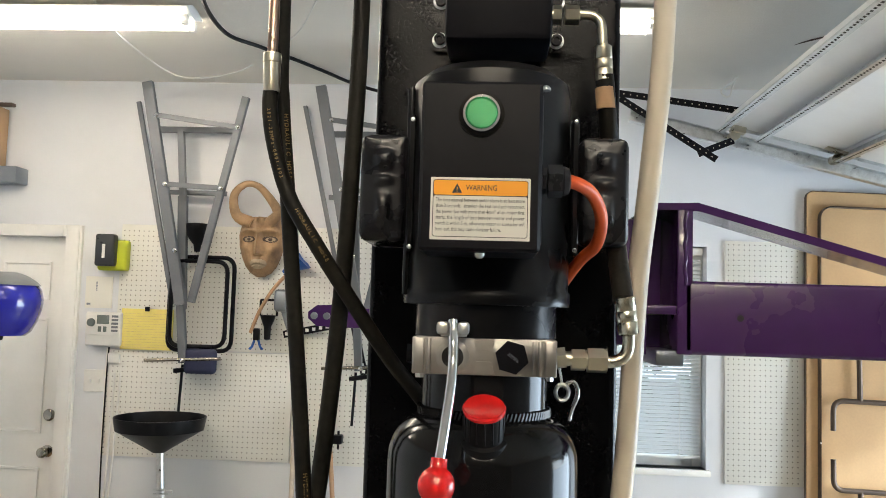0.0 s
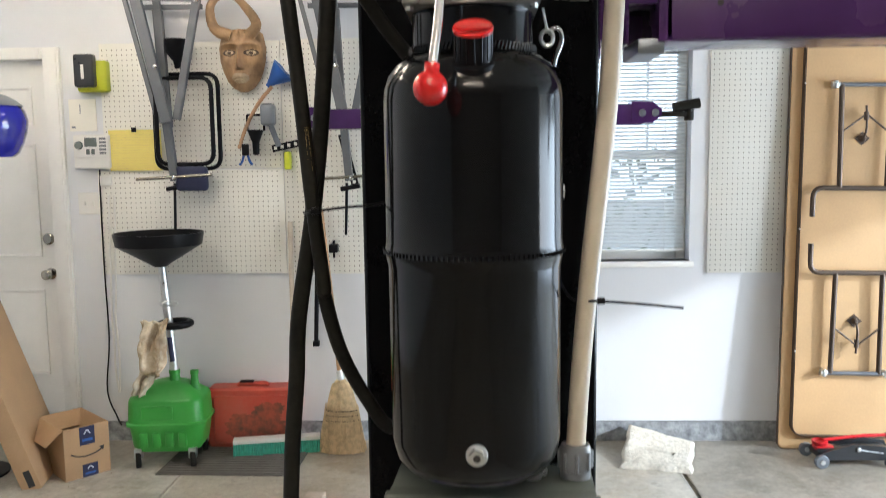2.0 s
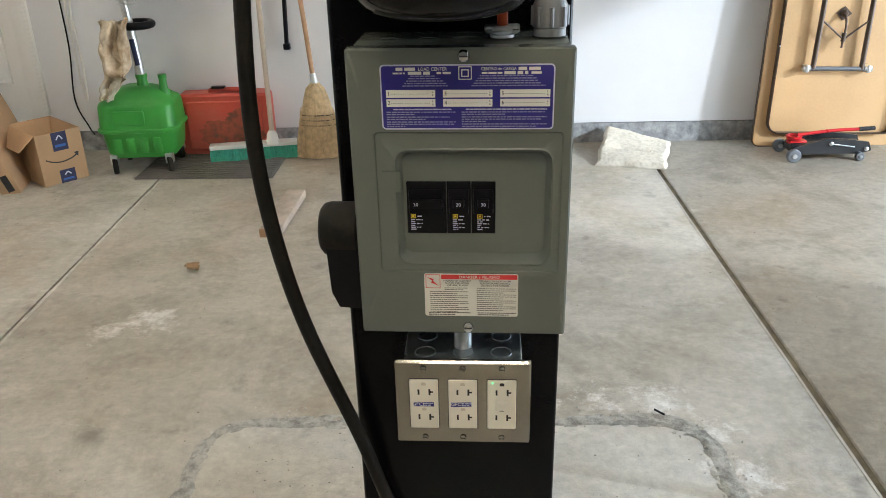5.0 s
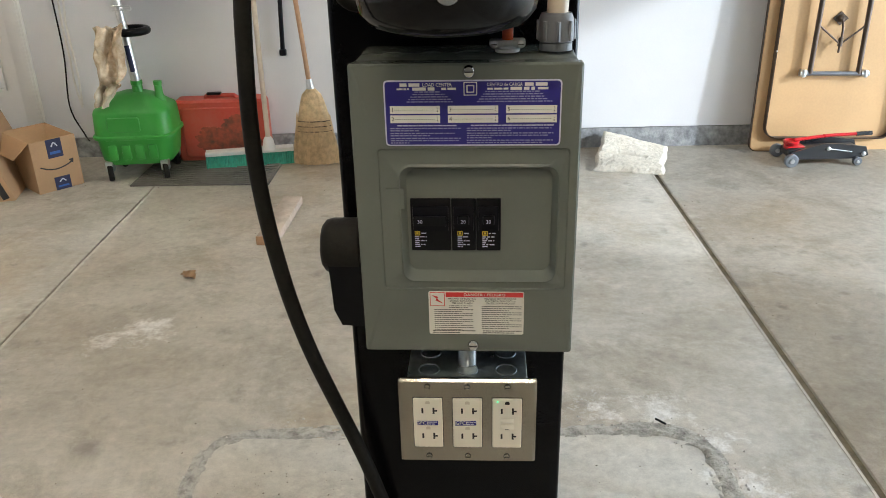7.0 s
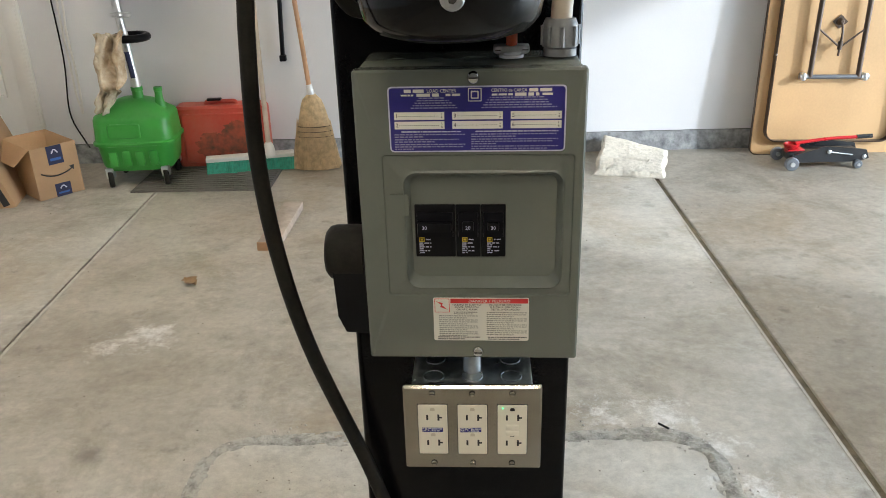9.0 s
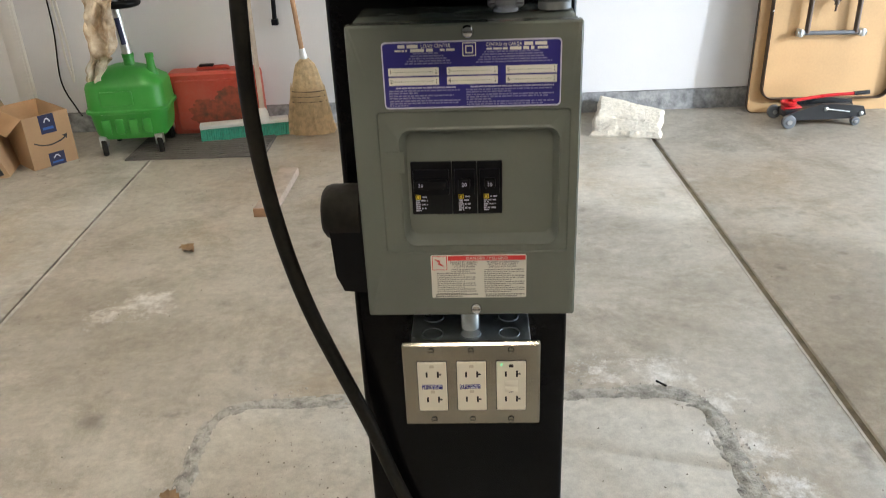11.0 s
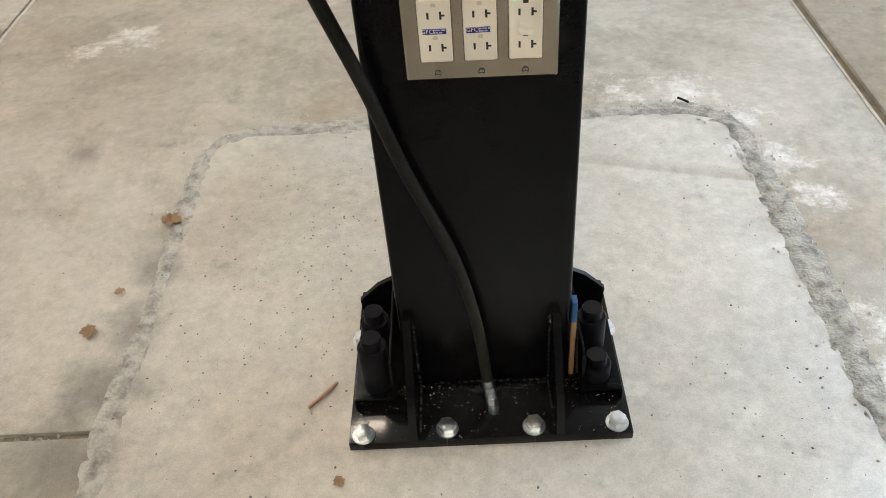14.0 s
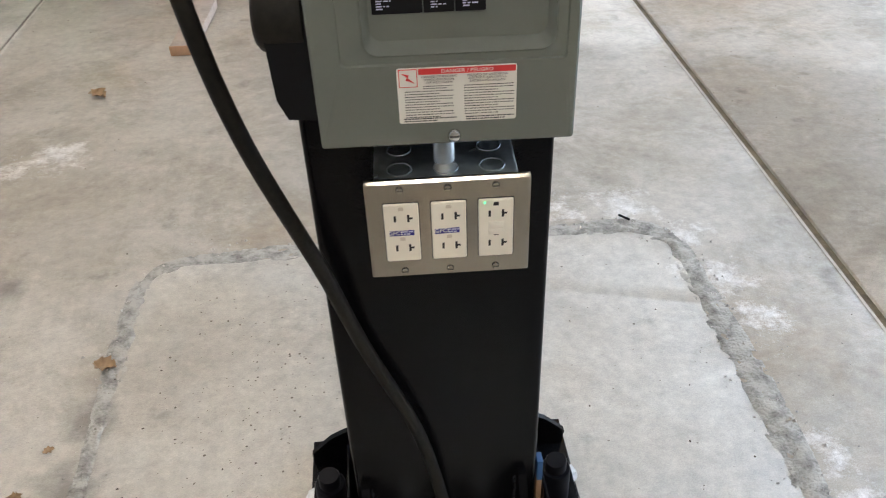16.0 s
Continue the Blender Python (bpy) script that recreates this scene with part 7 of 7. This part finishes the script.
rings(bm, [rr(W_ - 0.06, D2 - 0.045, 0.06, 0.07), rr(W_ - 0.03, D2 - 0.02, 0.07, 0.078), rr(W_ - 0.018, D2 - 0.012, 0.07, 0.1), rr(W_ - 0.006, D2 - 0.006, 0.07, 0.2), rr(W_ + 0.006, D2 + 0.006, 0.07, 0.204), rr(W_ + 0.006, D2 + 0.006, 0.07, 0.216),
           rr(W_ - 0.002, D2 - 0.002, 0.07, 0.222), rr(W_ - 0.006, D2 - 0.008, 0.07, 0.318), rr(W_ - 0.012, D2 - 0.014, 0.068, 0.334), rr(W_ - 0.03, D2 - 0.03, 0.066, 0.347), rr(0.135, 0.1, 0.07, 0.365), rr(0.095, 0.075, 0.06, 0.39), rr(0.05, 0.045, 0.03, 0.403), rr(0.02, 0.02, 0.015, 0.405)])
body = part("tank", bm, "green", dn)
for k in range(4):
    bm = B()
    x = -0.095 + 0.062 * k
    box(bm, x - 0.02, x + 0.02, -D2 - 0.003, -D2 + 0.02, 0.105, 0.178, 0.008)
    part("rib", bm, "green", body)
bm = B()
slab(bm, -0.1, 0.05, 0.24, 0.308, -D2 - 0.001, -D2 + 0.012, 0.01, 4, 0.003)
part("raised_panel", bm, "green", body)
for x, h, r0 in ((0.03, 0.455, 0.024), (0.118, 0.45, 0.017)):
    bm = B()
    lathe(bm, [(r0 + 0.014, 0.345), (r0 + 0.002, 0.395), (r0, h - 0.02), (r0 + 0.003, h - 0.018), (r0 + 0.003, h), (0.0005, h + 0.002)], (x, -0.01, 0), (0.02 if r0 < 0.02 else 0, 0, 1), 20)
    part("bung", bm, "green", body)
for x, y in ((-0.13, -0.12), (0.13, -0.12), (-0.13, 0.1), (0.13, 0.1)):
    bm = B()
    lathe(bm, [(0.008, -0.012), (0.036, -0.012), (0.04, -0.006), (0.04, 0.006), (0.036, 0.012), (0.008, 0.012)], (x, y, 0.04), (1, 0.4, 0), 20)
    c_ = part("caster", bm, "rubber", dn)
    bm = B()
    box(bm, x - 0.018, x + 0.018, y - 0.01, y + 0.03, 0.045, 0.095, 0.004)
    part("fork", bm, "zinc", c_)
bm = B()
cyl(bm, (0.03, -0.01, 0.44), (0.012, -0.01, RING_Z + 0.02), 0.022, seg=18)
pole = part("lower_pole", bm, "zinc", dn)
bm = B()
cyl(bm, (0.029, -0.03, 0.5), (0.02, -0.03, 0.62), 0.011, seg=12)
part("pole_label", bm, "navy", pole)
bm = B()
cyl(bm, (0.014, -0.01, RING_Z), (-0.01, -0.01, 1.03), 0.019, seg=18)
part("upper_pole", bm, "zinc", dn)
bm = B()
tube(bm, corner_path([(-0.02, -0.032, WIRE_Z + 0.008), (0.068, -0.032, WIRE_Z + 0.006), (0.068, -0.032, WIRE_Z - 0.012), (-0.02, -0.032, WIRE_Z - 0.012)], 0.008), 0.004, 8, smooth=False)
part("clamp_wire", bm, "zinc", dn)
bm = B()
tube(bm, [(0.05 + 0.07 * math.cos(a), -0.02 + 0.07 * math.sin(a), RING_Z) for a in [radians(20 * k) for k in range(19)]], 0.018, 10, 2)
part("tool_ring", bm, "plastic", dn)
bm = B()
lathe(bm, [(0.03, 1.0), (0.05, 1.01), (0.195, 1.095), (0.205, 1.15), (0.21, 1.15), (0.21, 1.143), (0.2, 1.09), (0.06, 1.005), (0.03, 0.985)][::-1] + [(0.022, 1.0)], (-0.012, -0.01, -0.02), (0, 0, 1), 48, caps=False)
part("funnel", bm, "plastic", dn, "black plastic catch funnel")
# rag on the ring
bm = B()
nu, nv = 40, 56
g_ = []
HEM = ((-1.612, 0.718), (-1.47, 0.725)), ((-1.613, 0.615), (-1.482, 0.622)), ((-1.615, 0.513), (-1.48, 0.506)), ((-1.634, 0.429), (-1.549, 0.44)), ((-1.665, 0.364), (-1.614, 0.357))
lf, rt_ = glide([(p[0][0], 0, p[0][1]) for p in HEM], 14), glide([(p[1][0], 0, p[1][1]) for p in HEM], 14)
for j in range(nv + 1):
    v = j / nv
    row = []
    for i in range(nu + 1):
        u = i / nu
        p = lf[j].lerp(rt_[j], u)
        fold = 0.026 * math.sin(u * 10 + 3 * math.sin(v * 5)) + 0.03 * noise.noise((u * 3.5 + 4, v * 5, 1)) + 0.012 * noise.noise((u * 9, v * 12, 3))
        p += Vector((0.012 * noise.noise((u * 4, v * 7, 9)), 0, 0.012 * noise.noise((u * 5, v * 6, 6))))
        row.append(bm.verts.new((p.x, 2.92 - 0.035 * math.sin(v * 3.1) + fold - 0.05 * math.exp(-((v - 0.56) / 0.06) ** 2) * u, p.z)))
    g_.append(row)
for a, b in zip(g_, g_[1:]):
    for i in range(nu):
        bm.faces.new((a[i], a[i + 1], b[i + 1], b[i]))
rag = solid("rag", bm, "cloth", "stained cream rag hanging over the drain", "rag", angle=80)
th = rag.modifiers.new("thickness", "SOLIDIFY")
th.thickness = 0.004

# ---- red case, mat, brooms ----
rc_ = thing("plastic_case", "dirty red plastic tool case standing on the floor", "tool case", (-1.40, 3.24, 0.0), 2)
bm = B()
slab(bm, -0.01, 0.45, 0.0, 0.315, -0.055, 0.055, 0.03, 5, 0.012)
shell = part("shell", bm, "case_red", rc_)
bm = B()
slab(bm, 0.03, 0.41, 0.03, 0.28, -0.062, -0.054, 0.02, 4, 0.005)
part("front_panel", bm, "case_red", shell)
bm = B()
tube(bm, corner_path([(0.15, 0, 0.305), (0.15, 0, 0.327), (0.3, 0, 0.327), (0.3, 0, 0.305)], 0.015), 0.011, 10, smooth=False)
part("handle", bm, "case_red", rc_)
bm = B()
box(bm, 0.16, 0.23, -0.02, 0.012, 0.334, 0.344, 0.003)
part("latch", bm, "plastic", rc_)
bm = B()
for cx_, cz_, ra_, rb_ in ((0.25, 0.12, 0.14, 0.068), (0.31, 0.19, 0.08, 0.05), (0.17, 0.155, 0.06, 0.03), (0.38, 0.1, 0.035, 0.03), (0.12, 0.09, 0.03, 0.014), (0.36, 0.23, 0.02, 0.012)):
    vs_ = []
    for k in range(56):
        a = k * math.tau / 56
        r_ = 1 + 0.35 * noise.noise((math.cos(a) * 2 + cx_ * 9, math.sin(a) * 2, 3)) + 0.28 * noise.noise((math.cos(a) * 8, math.sin(a) * 8 + cx_, 7))
        vs_.append((cx_ + ra_ * r_ * math.cos(a), cz_ + rb_ * r_ * math.sin(a)))
    y_ = 0.0622 + 0.0003 * (cx_ * 31 % 1)
    prism(bm, vs_, -y_ - 0.0004, -y_)
part("mud_stain", bm, "mud", shell)

mt = thing("floor_mat", "dark ribbed floor mat lying under the brooms", "mat", (-1.54, 2.83, 0.0), -1)
bm = B()
box(bm, 0, 0.66, 0, 0.46, 0.0005, 0.007, 0.002)
part("base", bm, "mat", mt)
for k in range(15):
    bm = B()
    box(bm, 0.01, 0.65, 0.012 + 0.0298 * k, 0.03 + 0.0298 * k, 0.006, 0.011, 0.002)
    part("rib", bm, "mat", mt)


def brush_broom():
    ob = thing("push_broom", "push broom with teal bristles and pale pole", "broom", (-1.031, 3.13, 0.0), 11)
    bm = B()
    box(bm, -0.215, 0.215, -0.03, 0.03, 0.062, 0.085, 0.004)
    part("head", bm, "white_plastic", ob)
    for i in range(36):
        bm = B()
        x = -0.208 + i * 0.0119
        for k in range(4):
            y = -0.026 + k * 0.0173
            cyl(bm, (x, y, 0.064), (x + 0.004 * math.sin(i * 7 + k), y * 1.5, 0.004), 0.0062, 0.0085, 6)
        part("bristle_tuft", bm, "teal", ob)
    bm = B()
    inv = ob.matrix_world.inverted()
    low_, up_ = inv @ Vector((-0.936, 3.14, 0.107)), inv @ Vector((-0.955, 3.24, 0.777))
    d_ = (up_ - low_).normalized()
    lathe(bm, [(0.034, 0), (0.026, 0.05), (0.016, 0.068)], low_ - d_ * 0.035, d_, 14)
    part("socket", bm, "white_plastic", ob)
    bm = B()
    cyl(bm, low_, low_ + d_ * 1.06, 0.0125, seg=14)
    part("pole", bm, "pale_wood", ob)
    return ob


brush_broom()
sb = thing("straw_broom", "corn straw broom with wooden handle leaning upright", "broom", (-0.70, 3.14, 0.0))
rnd = random.Random(11)
bm = B()
rows_ = []
for j in range(15):
    v = j / 14
    hw_ = 0.026 + 0.085 * (1 - v) ** 0.55 if v < 0.98 else 0.02
    hd = 0.022 + 0.03 * (1 - v)
    rows_.append([(hw_ * math.cos(a) * (1 + 0.05 * noise.noise((k * 1.9, v * 2, 0))), hd * math.sin(a) * (1 + 0.16 * noise.noise((k * 1.7, v * 2, 4))), 0.006 + 0.37 * v) for k, a in enumerate([i * math.tau / 48 for i in range(48)])])
rings(bm, rows_)
head_ = part("straw_head", bm, "straw", sb, "", 20)
bm = B()
for i in range(260):
    a = rnd.uniform(0, math.tau)
    r_ = 1.02
    x0, y0 = math.cos(a), math.sin(a)
    cyl(bm, (0.112 * x0 * r_ + rnd.gauss(0, 0.006), 0.053 * y0, rnd.uniform(0.0005, 0.02)), (0.08 * x0 * r_, 0.045 * y0 * r_, 0.2 + rnd.uniform(-0.03, 0.06)), 0.0011, seg=4)
tagged(part("loose_straw", bm, "straw", head_), kind="stuff")
for z in (0.17, 0.195, 0.22):
    bm = B()
    v = (z - 0.006) / 0.37
    hw_, hd = 0.028 + 0.085 * (1 - v) ** 0.55, 0.024 + 0.03 * (1 - v)
    tube(bm, [(hw_ * math.cos(a), hd * math.sin(a), z) for a in [radians(15 * k) for k in range(25)]], 0.0025, 6, 1)
    part("stitching", bm, "satin", head_)
bm = B()
cyl(bm, (0, 0, 0.35), (-0.01, 0.01, 0.42), 0.022, 0.015, 16)
part("wire_binding", bm, "zinc", sb)
bm = B()
tube(bm, [(-0.005, 0.005, 0.37), (-0.045, 0.06, 0.75), (-0.1, 0.125, 1.22)], 0.0115, 12)
part("handle", bm, "wood", sb)
bm = B()
tube(bm, [(-0.832, 3.29, 0.955), (-0.85, 3.29, 0.522)], 0.011, 10)
hb = solid("hanging_bar", bm, "satin", "black steel bar hanging on the wall", "steel bar")
bm = B()
a_ = Vector((-0.849, 3.29, 0.54))
box(bm, a_.x - 0.016, a_.x + 0.016, a_.y - 0.016, a_.y + 0.016, a_.z - 0.03, a_.z, 0.004)
part("end_block", bm, "satin", hb)

# ---- cartons and plank ----
cb = thing("open_carton", "open brown cardboard carton with plain dark tape labels", "carton", (-1.921, 2.737, 0.0), 47.7)
cw, cd, chh = 0.21, 0.32, 0.244
for n_, (x0, x1, y0, y1) in (("front_side", (0, cw, 0, 0.004)), ("back_side", (0, cw, cd - 0.004, cd)), ("left_side", (0, 0.004, 0.004, cd - 0.004)), ("right_side", (cw - 0.004, cw, 0.004, cd - 0.004))):
    bm = B()
    box(bm, x0, x1, y0, y1, 0.001, chh, 0.001)
    part(n_, bm, "kraft", cb)
bm = B()
box(bm, 0.004, cw - 0.004, 0.004, cd - 0.004, 0.001, 0.005)
part("bottom", bm, "kraft", cb)
for w_, at_, r_ in ((cw, (0, 0.006, chh), (-142, 0, 0)), (cw, (0, cd - 0.006, chh), (128, 0, 0)), (cd, (0.002, cd, chh), (128, 0, -90)), (cd, (cw - 0.006, 0, chh), (-150, 0, 90))):
    bm = B()
    box(bm, 0.008, w_ - 0.008, -0.0015, 0.0015, 0.0, 0.1, 0.0008)
    f_ = part("flap", bm, "kraft", cb)
    f_.matrix_local = pose(*at_, *r_)
for x0, z0, w_, h_ in ((0.072, 0.156, 0.07, 0.087), (0.078, 0.001, 0.072, 0.062)):
    bm = B()
    box(bm, x0, x0 + w_, -0.0012, -0.0002, z0, z0 + h_)
    t_ = part("tape_label", bm, "navy", cb, "dark blue tape label")
    bm = B()
    tube(bm, [(x0 + w_ * 0.3, -0.0016, z0 + h_ * 0.6), (x0 + w_ * 0.5, -0.0016, z0 + h_ * 0.8), (x0 + w_ * 0.7, -0.0016, z0 + h_ * 0.6)], 0.003, 6, 4)
    part("plain_mark", bm, "pale_ink", t_)
    bm = B()
    box(bm, x0 + w_ * 0.15, x0 + w_ * 0.85, -0.0016, -0.0011, z0 + h_ * 0.2, z0 + h_ * 0.34)
    part("print_bar", bm, "blue_cap", t_)
bm = B()
tube(bm, [(0.028, -0.001, 0.124), (0.06, -0.001, 0.108), (0.1, -0.001, 0.102), (0.145, -0.001, 0.11), (0.172, -0.001, 0.122)], 0.0032, 6, 6)
prism(bm, [(0.16, 0.133), (0.183, 0.136), (0.178, 0.112)], -0.002, -0.0002)
part("curved_mark", bm, "ink", cb)
bm = B()
fx, fy = -2.0, 2.672
box(bm, -0.085, 0.0, 0.0, 0.42, 0.0, 0.85, 0.004)
lb = solid("flattened_carton", bm, "kraft", "flat brown carton leaning sideways", "carton")
lb.matrix_world = pose(fx, fy, 0.002, 0, -18, 12)
bm = B()
box(bm, -0.05, -0.02, -0.0012, -0.0002, 0.02, 0.1)
part("tape_label", bm, "ink", lb, "dark printed tape")
pk = thing("plank", "short pale weathered board lying on the floor", "board", (-0.745, 2.12, 0.0), -3)
bm = B()
box(bm, -0.042, 0.042, 0.0, 0.45, 0.0008, 0.036, 0.004)
part("board", bm, "weathered", pk)
bm = B()
box(bm, -0.0425, 0.0425, -0.002, 0.003, 0.001, 0.036, 0.001)
part("end_grain", bm, "wood", pk)

# ---- helmet on an added stand ----
hm = thing("helmet", "glossy blue full-face helmet with grey visor", "helmet", (-2.19, 2.78, 1.633), 20)
hm.scale = (1.09, 1.04, 0.9)
bm = B()
lathe(bm, [(0.09, -0.15), (0.11, -0.13), (0.13, -0.08), (0.145, -0.02), (0.15, 0.03), (0.14, 0.08), (0.11, 0.125), (0.06, 0.152), (0.0005, 0.16)], (0, 0, 0), (0, 0, 1), 40)
part("shell", bm, "blue", hm)
bm = B()
rows_ = [[(0.168 * math.sin(radians(b)) * math.cos(radians(a)), 0.168 * math.sin(radians(b)) * math.sin(radians(a)), 0.17 * math.cos(radians(b))) for b in range(14, 58, 4)] for a in range(-190, 60, 8)]
vs_ = [[bm.verts.new(p) for p in r] for r in rows_]
for a, b in zip(vs_, vs_[1:]):
    for i in range(len(a) - 1):
        bm.faces.new((a[i], a[i + 1], b[i + 1], b[i]))
part("visor", bm, "pvc_grey", hm, "grey upper stripe")
# stand added to carry the helmet, in place of a motorcycle's handlebar and wheel
st_ = thing("added_helmet_stand", "thin black steel stand added to hold the helmet", "stand", (-2.33, 2.83, 0.0))
bm = B()
cyl(bm, (-0.09, 0, 0.02), (-0.09, 0, 1.48), 0.014, seg=14)
part("pole", bm, "satin", st_)
bm = B()
lathe(bm, [(0.16, 0.0), (0.16, 0.012), (0.02, 0.022)], (-0.09, 0, 0.0), (0, 0, 1), 32)
part("foot", bm, "satin", st_)
bm = B()
tube(bm, [(-0.09, 0, 1.46), (0.0, -0.02, 1.482), (0.14, -0.05, 1.487)], 0.012, 10)
part("arm", bm, "satin", st_)

# ---- leaves, twig and grit on the floor ----


def dry_leaf(x, y, s, seed, rz):
    rnd_ = random.Random(seed)
    bm_ = B()
    rows = []
    for j in range(9):
        v = j / 8
        w = s * 0.42 * math.sin(math.pi * (0.06 + 0.9 * v)) * (1 + 0.35 * math.sin(j * 2.4))
        rows.append([bm_.verts.new((w * u, s * (v - 0.5), 0.004 + s * (0.22 * abs(u) ** 1.5 + 0.12 * noise.noise((u * 2 + seed, v * 3, 1)) + 0.08 * v))) for u in (-1, -0.5, 0, 0.5, 1)])
    for a, b in zip(rows, rows[1:]):
        for i in range(4):
            bm_.faces.new((a[i], a[i + 1], b[i + 1], b[i]))
    zmin = min(v.co.z for v in bm_.verts)
    for v in bm_.verts:
        v.co.z += 0.0036 - zmin
    ob = solid("dry_leaf", bm_, "leaf", "curled dry brown leaf on the concrete floor", "leaf", "fallen leaves", angle=80)
    ob.matrix_world = pose(x, y, 0, 0, 0, rz)
    return ob


dry_leaf(-0.968, 1.836, 0.06, 1, 60)
dry_leaf(-0.659, 0.584, 0.045, 2, 80)
dry_leaf(-0.739, 0.271, 0.034, 3, 10)
dry_leaf(-0.243, -0.067, 0.02, 4, 30)
dry_leaf(-0.712, 0.377, 0.02, 5, 120)
bm = B()
tube(bm, [(-0.306, 0.076, 0.006), (-0.282, 0.099, 0.008), (-0.263, 0.125, 0.006)], 0.0032, 7)
solid("twig", bm, "wood", "short brown twig on the footing slab", "twig")
bm = B()
tube(bm, [(0.493, 0.957, 0.005), (0.514, 0.934, 0.005)], 0.003, 6)
solid("twig", bm, "satin", "short dark twig on the concrete floor", "twig")
bm = B()
rnd = random.Random(21)
for k in range(1000):
    if k < 640:
        x, y, z0 = rnd.uniform(PX0 + 0.04, PX1 - 0.04), rnd.uniform(-0.3, PY1 - 0.05), 0.0034
        if rnd.random() < 0.35:
            x, y = rnd.gauss(-0.34, 0.14), rnd.gauss(0.45, 0.2)
    else:
        x, y, z0 = rnd.uniform(-1.9, 1.9), rnd.uniform(0.3, 2.9), 0.0006
    if CX0 - 0.1 < x < CX1 + 0.1 and y < 0.36 and y > -0.02:
        continue
    s_ = rnd.choice((0.0009, 0.0011, 0.0014, 0.0018, 0.0026))
    q = [bm.verts.new((x + s_ * rnd.uniform(0.5, 1.3) * math.cos(a), y + s_ * rnd.uniform(0.5, 1.3) * math.sin(a), z0)) for a in (0, 1.3, 2.5, 3.8, 5.0)]
    t_ = bm.verts.new((x, y, z0 + s_ * 0.8))
    for a, b in zip(q, q[1:] + q[:1]):
        bm.faces.new((a, b, t_))
solid("grit", bm, "grit", "scattered dark grit on the concrete", "grit", kind="stuff")
